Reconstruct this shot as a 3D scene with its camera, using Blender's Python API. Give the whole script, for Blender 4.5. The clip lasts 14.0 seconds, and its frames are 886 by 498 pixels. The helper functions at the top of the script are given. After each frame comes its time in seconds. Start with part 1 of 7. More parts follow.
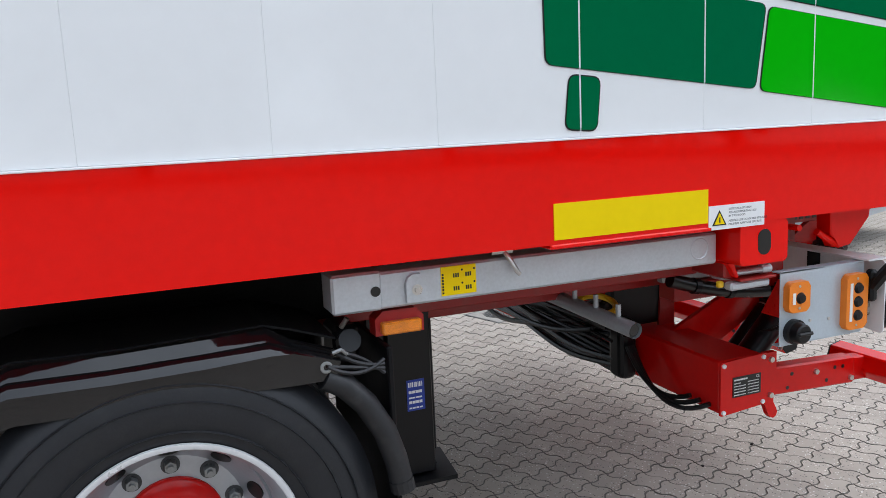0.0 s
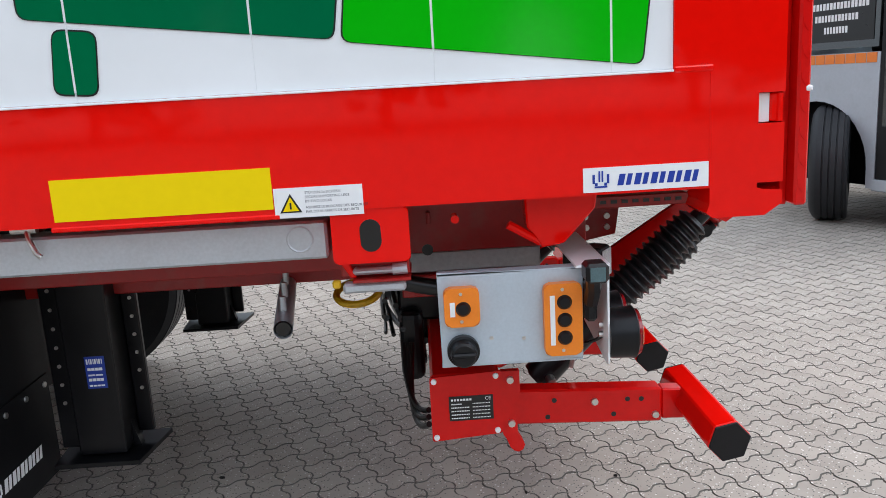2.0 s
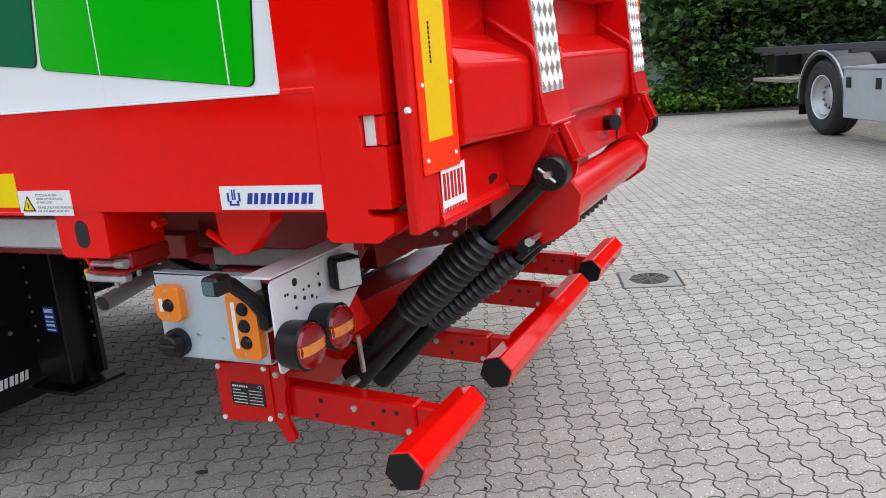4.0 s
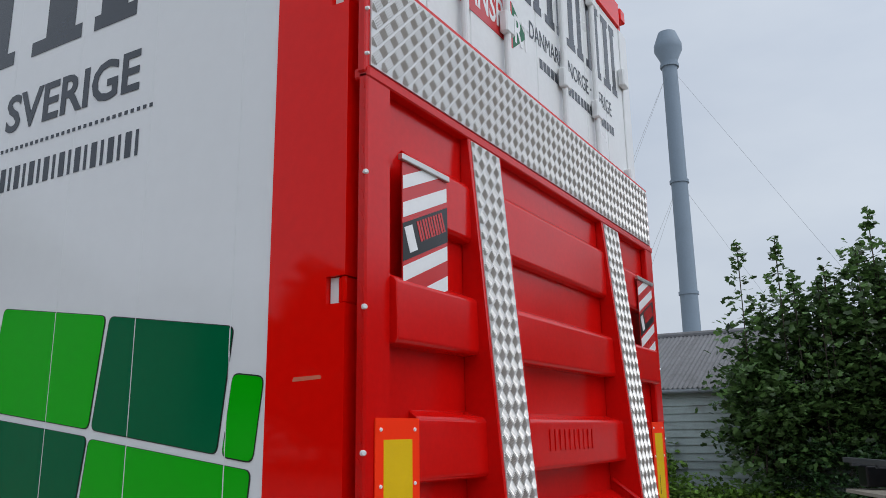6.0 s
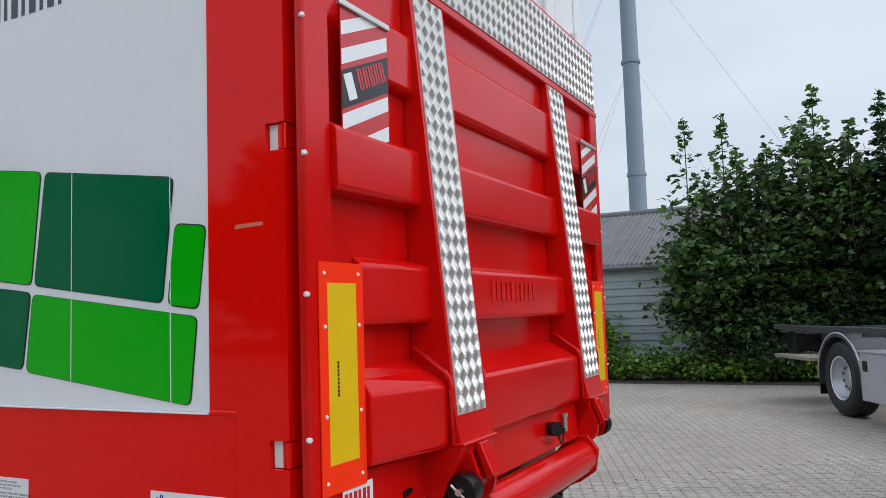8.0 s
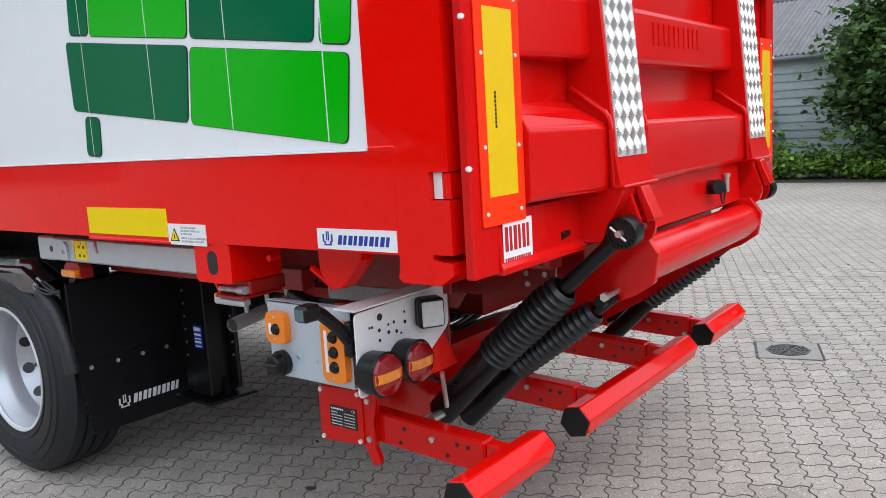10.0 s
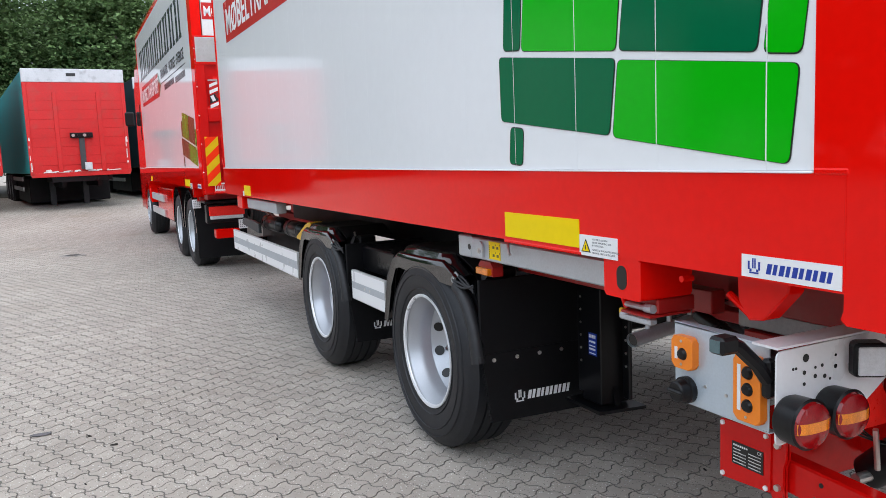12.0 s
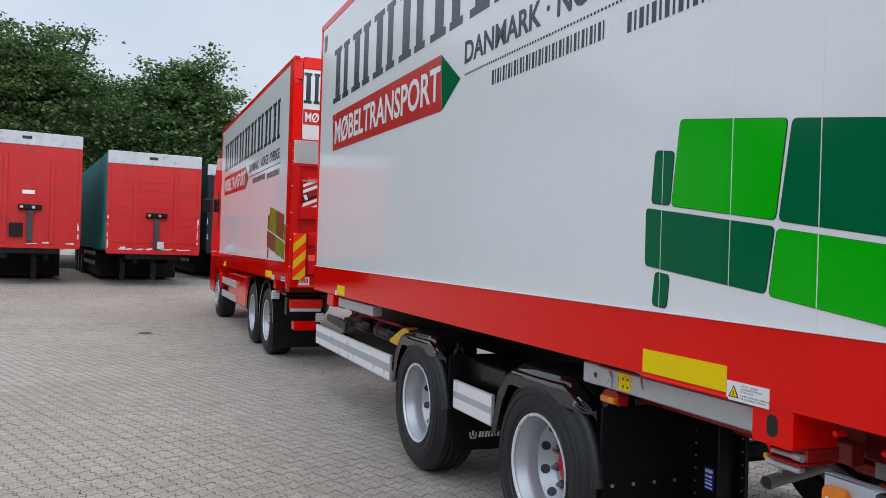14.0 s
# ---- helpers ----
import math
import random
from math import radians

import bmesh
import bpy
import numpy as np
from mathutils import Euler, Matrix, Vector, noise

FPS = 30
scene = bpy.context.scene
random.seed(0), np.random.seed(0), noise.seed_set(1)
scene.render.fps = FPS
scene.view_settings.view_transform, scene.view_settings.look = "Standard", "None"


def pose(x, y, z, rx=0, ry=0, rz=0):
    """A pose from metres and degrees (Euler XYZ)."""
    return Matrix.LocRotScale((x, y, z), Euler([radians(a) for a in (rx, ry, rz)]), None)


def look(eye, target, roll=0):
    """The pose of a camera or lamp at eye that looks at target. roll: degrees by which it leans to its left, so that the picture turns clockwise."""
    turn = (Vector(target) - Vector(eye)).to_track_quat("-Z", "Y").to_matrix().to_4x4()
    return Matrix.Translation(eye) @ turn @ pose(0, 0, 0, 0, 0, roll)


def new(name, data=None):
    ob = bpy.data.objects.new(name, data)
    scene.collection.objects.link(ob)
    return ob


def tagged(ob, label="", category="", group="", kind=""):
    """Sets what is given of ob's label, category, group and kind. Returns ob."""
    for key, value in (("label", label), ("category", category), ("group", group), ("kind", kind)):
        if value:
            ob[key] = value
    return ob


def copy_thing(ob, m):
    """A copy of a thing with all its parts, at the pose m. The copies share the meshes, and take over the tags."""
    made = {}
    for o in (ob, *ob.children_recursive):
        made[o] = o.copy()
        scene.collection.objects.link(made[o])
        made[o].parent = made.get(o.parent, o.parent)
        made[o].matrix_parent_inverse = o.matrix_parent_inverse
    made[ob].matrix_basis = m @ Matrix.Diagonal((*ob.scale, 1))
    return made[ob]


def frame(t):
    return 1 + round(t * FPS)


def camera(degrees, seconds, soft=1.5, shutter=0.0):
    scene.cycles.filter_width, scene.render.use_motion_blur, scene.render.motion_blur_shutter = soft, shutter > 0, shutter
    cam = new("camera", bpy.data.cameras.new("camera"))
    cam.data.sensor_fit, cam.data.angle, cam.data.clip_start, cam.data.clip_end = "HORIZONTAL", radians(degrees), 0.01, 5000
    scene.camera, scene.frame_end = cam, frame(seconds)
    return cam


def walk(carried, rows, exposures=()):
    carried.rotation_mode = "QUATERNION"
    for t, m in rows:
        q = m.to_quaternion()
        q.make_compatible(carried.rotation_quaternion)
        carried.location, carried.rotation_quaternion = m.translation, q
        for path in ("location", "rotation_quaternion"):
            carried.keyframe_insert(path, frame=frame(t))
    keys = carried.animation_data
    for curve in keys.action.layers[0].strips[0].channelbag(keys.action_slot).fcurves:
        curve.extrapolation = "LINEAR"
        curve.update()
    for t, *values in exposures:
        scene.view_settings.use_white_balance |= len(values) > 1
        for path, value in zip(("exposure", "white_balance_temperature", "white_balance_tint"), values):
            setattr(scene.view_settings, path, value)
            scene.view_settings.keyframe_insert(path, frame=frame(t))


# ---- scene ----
cam = camera(58.5, 14.0, soft=0.8)
PATH = [
    (0, (-2.716, -1.752, 1.491), (-1.981, 0.079, 1.163), -2.6),
    (0.5, (-2.234, -1.783, 1.507), (-1.503, 0.048, 1.176), -2.2),
    (1, (-1.729, -1.77, 1.5), (-1.004, 0.066, 1.175), -1.8),
    (1.5, (-1.279, -1.822, 1.473), (-0.849, 0.102, 1.133), -2.9),
    (1.7, (-1.122, -1.818, 1.457), (-0.876, 0.125, 1.052), -3.4),
    (2, (-0.879, -1.779, 1.431), (-0.84, 0.176, 1.014), -3.3),
    (2.2, (-0.695, -1.725, 1.419), (-0.669, 0.225, 0.975), -3.0),
    (4.3, (0.888, -1.468, 1.477), (-0.133, 0.199, 1.056), -5.2),
    (4.5, (0.957, -1.468, 1.533), (-0.175, 0.157, 1.253), -4.6),
    (4.7, (1.006, -1.478, 1.585), (-0.183, 0.126, 1.479), -4.4),
    (5, (1.057, -1.508, 1.632), (-0.135, 0.096, 1.718), -3.3),
    (5.5, (1.112, -1.524, 1.705), (0.028, 0.124, 2.037), -1.4),
    (6, (1.132, -1.537, 1.756), (0.139, 0.138, 2.209), -0.8),
    (6.5, (1.159, -1.555, 1.789), (0.209, 0.114, 2.346), -0.8),
    (7, (1.17, -1.538, 1.768), (0.254, 0.168, 2.267), -1.3),
    (7.5, (1.164, -1.529, 1.72), (0.255, 0.218, 2.069), -1.9),
    (8, (1.159, -1.532, 1.656), (0.244, 0.239, 1.819), -1.9),
    (8.2, (1.153, -1.531, 1.626), (0.237, 0.246, 1.677), -1.9),
    (10.3, (1.062, -1.495, 1.438), (-0.189, 0.035, 1.128), -3.5),
    (10.5, (1.063, -1.494, 1.428), (-0.213, 0.011, 1.105), -3.6),
    (11, (1.024, -1.517, 1.426), (-0.418, -0.177, 1.071), -4.5),
    (11.2, (0.979, -1.524, 1.431), (-0.563, -0.301, 1.074), -5.3),
    (11.5, (0.935, -1.526, 1.452), (-0.714, -0.449, 1.105), -5.4),
    (11.7, (0.936, -1.525, 1.473), (-0.780, -0.546, 1.157), -4.4),
    (12, (0.945, -1.52, 1.504), (-0.852, -0.678, 1.259), -2.4),
    (12.5, (1.031, -1.508, 1.541), (-0.847, -0.844, 1.364), -0.2),
    (13, (1.035, -1.556, 1.58), (-0.836, -0.86, 1.457), 0.8),
    (13.5, (1.019, -1.753, 1.607), (-0.851, -1.047, 1.534), 1.3),
    (14, (1.014, -2.037, 1.648), (-0.836, -1.278, 1.649), 1.8),
]
EXPOSURES = [(0.0, 0.54), (1.0, 0.54), (1.5, 0.55), (2.0, 0.58), (4.5, 0.56), (5.0, 0.26), (5.5, -0.16), (6.0, -0.3), (6.5, -0.3), (7.0, -0.28), (7.5, -0.2), (8.0, -0.06), (10.5, 0.59), (11.0, 0.59), (11.5, 0.62), (12.0, 0.56), (12.5, 0.46), (13.0, 0.25), (13.5, 0.18), (14.0, 0.05)]
walk(cam, [(t, look(eye, target, roll)) for t, eye, target, roll in PATH], EXPOSURES)

# ---- world, sun, exposure ----
world = bpy.data.worlds.new("overcast_sky")
scene.world = world
world.use_nodes = True
wn, wl = world.node_tree.nodes, world.node_tree.links
wn.clear()
w_out = wn.new("ShaderNodeOutputWorld")
w_bg = wn.new("ShaderNodeBackground")
w_sky = wn.new("ShaderNodeTexSky")
w_sky.sky_type, w_sky.sun_disc = "NISHITA", False
w_sky.sun_elevation, w_sky.sun_rotation = radians(57), radians(79)
w_sky.air_density, w_sky.dust_density, w_sky.ozone_density = 1.0, 4.0, 1.0
w_coord = wn.new("ShaderNodeTexCoord")
w_map = wn.new("ShaderNodeMapping")
w_map.inputs["Scale"].default_value = (1.0, 1.0, 2.6)
w_cloud = wn.new("ShaderNodeTexNoise")
w_cloud.inputs["Scale"].default_value, w_cloud.inputs["Detail"].default_value = 2.2, 5.0
w_ramp = wn.new("ShaderNodeValToRGB")
w_ramp.color_ramp.elements[0].position, w_ramp.color_ramp.elements[0].color = 0.3, (5.8, 6.6, 7.9, 1)
w_ramp.color_ramp.elements[1].position, w_ramp.color_ramp.elements[1].color = 0.75, (7.8, 8.5, 9.4, 1)
w_mix = wn.new("ShaderNodeMixRGB")
w_mix.inputs["Fac"].default_value = 0.86
w_bg.inputs["Strength"].default_value = 0.126
wl.new(w_coord.outputs["Generated"], w_map.inputs["Vector"])
wl.new(w_map.outputs["Vector"], w_cloud.inputs["Vector"])
wl.new(w_cloud.outputs["Fac"], w_ramp.inputs["Fac"])
wl.new(w_sky.outputs["Color"], w_mix.inputs["Color1"])
wl.new(w_ramp.outputs["Color"], w_mix.inputs["Color2"])
w_dot = wn.new("ShaderNodeVectorMath")
w_dot.operation = "DOT_PRODUCT"
w_dot.inputs[1].default_value = (0.503, -0.336, 0.797)
w_up = wn.new("ShaderNodeMapRange")
w_up.inputs["From Min"].default_value, w_up.inputs["From Max"].default_value = -0.6, 0.9
w_up.inputs["To Min"].default_value, w_up.inputs["To Max"].default_value = 0.64, 1.25
w_sep = wn.new("ShaderNodeSeparateXYZ")
w_low = wn.new("ShaderNodeMapRange")
w_low.inputs["From Min"].default_value, w_low.inputs["From Max"].default_value = 0.0, 0.9
w_low.inputs["To Min"].default_value, w_low.inputs["To Max"].default_value = 1.2, 0.86
w_both = wn.new("ShaderNodeMath")
w_both.operation = "MULTIPLY"
w_scale = wn.new("ShaderNodeVectorMath")
w_scale.operation = "SCALE"
wl.new(w_coord.outputs["Generated"], w_dot.inputs[0])
wl.new(w_dot.outputs["Value"], w_up.inputs["Value"])
wl.new(w_mix.outputs["Color"], w_scale.inputs[0])
wl.new(w_coord.outputs["Generated"], w_sep.inputs["Vector"])
wl.new(w_sep.outputs["Z"], w_low.inputs["Value"])
wl.new(w_up.outputs["Result"], w_both.inputs[0])
wl.new(w_low.outputs["Result"], w_both.inputs[1])
w_east = wn.new("ShaderNodeVectorMath")
w_east.operation = "DOT_PRODUCT"
w_east.inputs[1].default_value = (0.86, -0.12, 0.5)
w_glow = wn.new("ShaderNodeMapRange")
w_glow.interpolation_type = "SMOOTHSTEP"
w_glow.inputs["From Min"].default_value, w_glow.inputs["From Max"].default_value = 0.1, 1.0
w_glow.inputs["To Min"].default_value, w_glow.inputs["To Max"].default_value = 1.0, 1.55
w_all = wn.new("ShaderNodeMath")
w_all.operation = "MULTIPLY"
wl.new(w_coord.outputs["Generated"], w_east.inputs[0])
wl.new(w_east.outputs["Value"], w_glow.inputs["Value"])
wl.new(w_both.outputs["Value"], w_all.inputs[0])
wl.new(w_glow.outputs["Result"], w_all.inputs[1])
wl.new(w_all.outputs["Value"], w_scale.inputs["Scale"])
wl.new(w_scale.outputs["Vector"], w_bg.inputs["Color"])
wl.new(w_bg.outputs["Background"], w_out.inputs["Surface"])

sun = new("sun", bpy.data.lights.new("sun", "SUN"))
sun.data.energy, sun.data.angle, sun.data.color = 0.62, radians(40), (1.0, 0.97, 0.93)
sun.matrix_world = look((6, 1.2, 9.5), (0, 0, 0))

# ---- materials ----
def srgb(r, g, b):
    """Linear colour from an sRGB triple of 0 to 255."""
    return tuple((c / 255 / 12.92) if c / 255 <= 0.04045 else ((c / 255 + 0.055) / 1.055) ** 2.4 for c in (r, g, b))


def material(name, color, rough=0.5, metal=0.0, var=0.12, scale=6.0, bump=0.0, bump_scale=120.0, coat=0.0, emit=0.0,
             island=0.0, obj_var=0.0, dirt=0.0, dirt_color=(0.12, 0.1, 0.08), spec=0.5, rough_var=0.08):
    """A procedural surface: colour with broad and fine variation, uneven gloss, relief, dirt, variation by piece."""
    m = bpy.data.materials.new(name)
    m.use_nodes = True
    nt = m.node_tree
    nd, lk = nt.nodes, nt.links
    b = nd["Principled BSDF"]
    b.inputs["Metallic"].default_value = metal
    b.inputs["Specular IOR Level"].default_value = spec
    b.inputs["Coat Weight"].default_value = coat
    b.inputs["Coat Roughness"].default_value = 0.05
    tc = nd.new("ShaderNodeTexCoord")
    broad, fine = nd.new("ShaderNodeTexNoise"), nd.new("ShaderNodeTexNoise")
    for n, s, d in ((broad, scale, 4.0), (fine, scale * 14, 3.0)):
        n.inputs["Scale"].default_value, n.inputs["Detail"].default_value = s, d
        lk.new(tc.outputs["Object"], n.inputs["Vector"])
    add = nd.new("ShaderNodeMath")
    add.operation = "ADD"
    lk.new(broad.outputs["Fac"], add.inputs[0])
    lk.new(fine.outputs["Fac"], add.inputs[1])
    value = nd.new("ShaderNodeMapRange")
    value.inputs["From Min"].default_value, value.inputs["From Max"].default_value = 0.6, 1.4
    value.inputs["To Min"].default_value, value.inputs["To Max"].default_value = 1 - var, 1 + var
    lk.new(add.outputs["Value"], value.inputs["Value"])
    last = value.outputs["Result"]
    for amount, kind in ((island, "g"), (obj_var, "o")):
        if amount:
            src = nd.new("ShaderNodeNewGeometry").outputs["Random Per Island"] if kind == "g" else nd.new("ShaderNodeObjectInfo").outputs["Random"]
            mr = nd.new("ShaderNodeMapRange")
            mr.inputs["To Min"].default_value, mr.inputs["To Max"].default_value = 1 - amount, 1 + amount
            lk.new(src, mr.inputs["Value"])
            mul = nd.new("ShaderNodeMath")
            mul.operation = "MULTIPLY"
            lk.new(last, mul.inputs[0])
            lk.new(mr.outputs["Result"], mul.inputs[1])
            last = mul.outputs["Value"]
    tint = nd.new("ShaderNodeVectorMath")
    tint.operation = "SCALE"
    tint.inputs[0].default_value = color
    lk.new(last, tint.inputs["Scale"])
    out = tint.outputs["Vector"]
    if dirt:
        spots = nd.new("ShaderNodeTexNoise")
        spots.inputs["Scale"].default_value, spots.inputs["Detail"].default_value = scale * 2.3, 8.0
        lk.new(tc.outputs["Object"], spots.inputs["Vector"])
        mask = nd.new("ShaderNodeMapRange")
        mask.inputs["From Min"].default_value, mask.inputs["From Max"].default_value = 0.52, 0.75
        mask.inputs["To Max"].default_value = dirt
        lk.new(spots.outputs["Fac"], mask.inputs["Value"])
        mix = nd.new("ShaderNodeMixRGB")
        mix.inputs["Color2"].default_value = (*dirt_color, 1)
        lk.new(mask.outputs["Result"], mix.inputs["Fac"])
        lk.new(out, mix.inputs["Color1"])
        out = mix.outputs["Color"]
    lk.new(out, b.inputs["Base Color"])
    gloss = nd.new("ShaderNodeMapRange")
    gloss.inputs["To Min"].default_value, gloss.inputs["To Max"].default_value = max(0.02, rough - rough_var), rough + rough_var
    lk.new(broad.outputs["Fac"], gloss.inputs["Value"])
    lk.new(gloss.outputs["Result"], b.inputs["Roughness"])
    if bump:
        grain = nd.new("ShaderNodeTexNoise")
        grain.inputs["Scale"].default_value, grain.inputs["Detail"].default_value = bump_scale, 4.0
        lk.new(tc.outputs["Object"], grain.inputs["Vector"])
        bp = nd.new("ShaderNodeBump")
        bp.inputs["Strength"].default_value, bp.inputs["Distance"].default_value = bump, 0.004
        lk.new(grain.outputs["Fac"], bp.inputs["Height"])
        lk.new(bp.outputs["Normal"], b.inputs["Normal"])
    if emit:
        b.inputs["Emission Color"].default_value = (*color, 1)
        b.inputs["Emission Strength"].default_value = emit
    return m


RED = material("red_gloss_paint", (0.80, 0.0042, 0.0018), 0.05, var=0.05, scale=2.5, bump=0.008, bump_scale=22, rough_var=0.02, spec=0.22)
RED_DULL = material("red_lift_paint", (0.61, 0.004, 0.003), 0.2, var=0.08, scale=4, bump=0.05, bump_scale=70, spec=0.31)
# Frame red darkened for dirt and for the shade under the body.
RED_UNDER_SHADE = material("dirty_shaded_frame_paint", (0.34, 0.007, 0.006), 0.38, var=0.12, scale=5, bump=0.1, dirt=0.3)
WHITE = material("white_panel_paint", (0.78, 0.79, 0.795), 0.09, var=0.02, scale=1.2, bump=0.012, bump_scale=10, rough_var=0.04, spec=0.42)
WHITE_TRIM = material("white_trim", (0.82, 0.82, 0.82), 0.3, var=0.03)
WHITE_DOOR = material("white_door_paint", (0.74, 0.75, 0.74), 0.3, var=0.05, scale=3)
GREEN = material("bright_green_film", (0.002, 0.43, 0.003), 0.12, var=0.03, scale=2, spec=0.2)
GREEN_DARK = material("dark_green_film", (0.0004, 0.125, 0.045), 0.1, var=0.04, scale=2, spec=0.14)
OLIVE = material("olive_film", (0.1, 0.28, 0.012), 0.25, var=0.04)
BROWN = material("brown_film", (0.13, 0.07, 0.03), 0.25, var=0.04)
INK = material("dark_slate_film", (0.026, 0.034, 0.047), 0.25, var=0.05)
INK_BLACK = material("black_film", (0.006, 0.006, 0.006), 0.3, var=0.05)
RED_FILM = material("red_film", (0.55, 0.02, 0.02), 0.25, var=0.04)
WHITE_FILM = material("white_film", (0.8, 0.8, 0.8), 0.3, var=0.03)
BLUE_FILM = material("blue_film", (0.005, 0.035, 0.3), 0.3, var=0.04)
YELLOW = material("yellow_film", (0.86, 0.62, 0.002), 0.4, var=0.03, scale=3, spec=0.12)
ORANGE_REFLEX = material("fluorescent_orange_film", (1.0, 0.04, 0.008), 0.4, var=0.03, spec=0.1)
YELLOW_REFLEX = material("yellow_reflex_film", (0.78, 0.5, 0.006), 0.4, var=0.06, scale=8, bump=0.4, bump_scale=420, spec=0.2)
GALV = material("galvanised_steel", (0.52, 0.55, 0.58), 0.42, metal=0.55, var=0.1, scale=9, bump=0.05, rough_var=0.1)
GALV_DULL = material("dull_galvanised_steel", (0.38, 0.38, 0.38), 0.6, metal=0.3, var=0.15, scale=7, bump=0.06)
GAITER = material("black_gaiter_rubber", (0.012, 0.012, 0.014), 0.42, var=0.2, scale=9, spec=0.5)
PANEL_GREY = material("grey_sheet_metal", (0.5, 0.57, 0.63), 0.38, metal=0.35, var=0.07, scale=10, bump=0.03)
ALU = material("tread_aluminium", (0.6, 0.6, 0.59), 0.42, metal=0.4, var=0.06, scale=10)
ALU_BAR = material("tread_aluminium_bar", (0.58, 0.57, 0.555), 0.38, metal=0.9, var=0.05, scale=10)
STEEL = material("zinc_bolt", (0.6, 0.58, 0.55), 0.3, metal=0.9, var=0.08, scale=30)
RIM = material("silver_rim", (0.46, 0.48, 0.51), 0.38, metal=0.55, var=0.05, scale=8)
RIM_LIP = material("bright_rim_edge", (0.78, 0.8, 0.82), 0.3, metal=0.35, var=0.05, scale=10)
RUBBER = material("tyre_rubber", (0.0085, 0.0095, 0.0125), 0.55, var=0.2, scale=12, bump=0.15, dirt=0.2, dirt_color=(0.04, 0.038, 0.036))
PLASTIC = material("black_plastic", (0.005, 0.005, 0.006), 0.36, var=0.15, scale=8, bump=0.05, spec=0.3)
FENDER = material("black_gloss_plastic", (0.0045, 0.0045, 0.0055), 0.09, var=0.2, scale=6, bump=0.5, bump_scale=16, dirt=0.1, dirt_color=(0.02, 0.02, 0.022), spec=0.4, coat=0.5, rough_var=0.04)
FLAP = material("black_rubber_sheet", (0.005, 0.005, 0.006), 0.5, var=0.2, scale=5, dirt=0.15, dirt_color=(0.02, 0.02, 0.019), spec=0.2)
BLACK_PAINT = material("black_frame_paint", (0.004, 0.004, 0.005), 0.3, var=0.2, scale=6, spec=0.3)
ORANGE = material("orange_switch_housing", (0.85, 0.22, 0.01), 0.4, var=0.05, scale=12)
LENS_RED = material("red_lamp_lens", (0.24, 0.002, 0.004), 0.08, var=0.35, scale=26, bump=0.25, bump_scale=160, coat=0.6, spec=0.4)
LENS_AMBER = material("amber_lamp_lens", (0.72, 0.2, 0.006), 0.12, var=0.4, scale=30, bump=0.2, bump_scale=200, coat=0.6)
LENS_TEAL = material("dark_glass_lens", (0.06, 0.11, 0.12), 0.08, var=0.2, scale=40, coat=0.5)
LENS_CLEAR = material("clear_lamp_lens", (0.6, 0.62, 0.63), 0.15, var=0.15, scale=60, bump=0.4, bump_scale=150)
TRI_RED = material("triangle_reflector", (0.95, 0.022, 0.014), 0.3, var=0.1, scale=60, bump=0.3, bump_scale=300)
YELLOW_PAINT = material("yellow_paint", (0.7, 0.42, 0.01), 0.4, var=0.1, scale=8)
RUBBER_GREY = material("grey_rubber_edge", (0.012, 0.0125, 0.0145), 0.5, var=0.2, scale=10, dirt=0.3, dirt_color=(0.07, 0.068, 0.065))
HOSE = material("black_hose", (0.006, 0.006, 0.006), 0.3, var=0.2, scale=20)
CONCRETE_EDGE = material("joint_sand", (0.12, 0.112, 0.098), 0.9, var=0.3, scale=8, bump=0.3)
# Stone sides coloured dark for joint dirt and the shade in the gaps.
JOINT_DIRT_SHADE = material("dirty_shaded_stone_edge", (0.17, 0.157, 0.138), 0.9, var=0.3, scale=8, bump=0.2)
SEMI_RED = material("weathered_red_paint", (0.5, 0.016, 0.016), 0.42, var=0.14, scale=2, dirt=0.35, dirt_color=(0.34, 0.07, 0.055), spec=0.35)
CHIPPED = material("chipped_pale_primer", (0.62, 0.6, 0.58), 0.7, var=0.2, scale=9)
SEMI_WHITE = material("weathered_white_paint", (0.5, 0.52, 0.54), 0.5, var=0.12, scale=3, dirt=0.5, dirt_color=(0.16, 0.17, 0.18))
TARP = material("teal_tarpaulin", (0.016, 0.32, 0.33), 0.5, var=0.2, scale=2, bump=0.2, bump_scale=12)
TARP_DARK = material("slate_tarpaulin", (0.014, 0.016, 0.024), 0.6, var=0.12, scale=1, bump=0.15, bump_scale=6, spec=0.25)
SILVER_CAB = material("silver_cab_paint", (0.42, 0.45, 0.49), 0.35, metal=0.2, var=0.06, scale=3, coat=0.3, dirt=0.12)
CAB_ORANGE = material("orange_stripe", (0.8, 0.2, 0.02), 0.4, var=0.05)
GLASS_DARK = material("dark_window_glass", (0.012, 0.018, 0.018), 0.05, var=0.1, scale=2, coat=1.0, rough_var=0.02)
CHIMNEY = material("grey_chimney_steel", (0.17, 0.22, 0.27), 0.6, var=0.08, scale=0.6)
ROOF = material("fibre_cement_sheet", (0.16, 0.16, 0.165), 0.85, var=0.2, scale=1.5, bump=0.2, bump_scale=30, dirt=0.5, dirt_color=(0.07, 0.07, 0.065), island=0.12)
SIDING = material("pale_green_boarding", (0.36, 0.42, 0.41), 0.7, var=0.1, scale=2, dirt=0.25, obj_var=0.08)
BARK = material("bark", (0.07, 0.055, 0.04), 0.9, var=0.3, scale=8, bump=0.6, bump_scale=30)
LITTER_GREY = material("dry_leaf_grey", (0.12, 0.11, 0.115), 0.7, var=0.3, scale=60, bump=0.3)
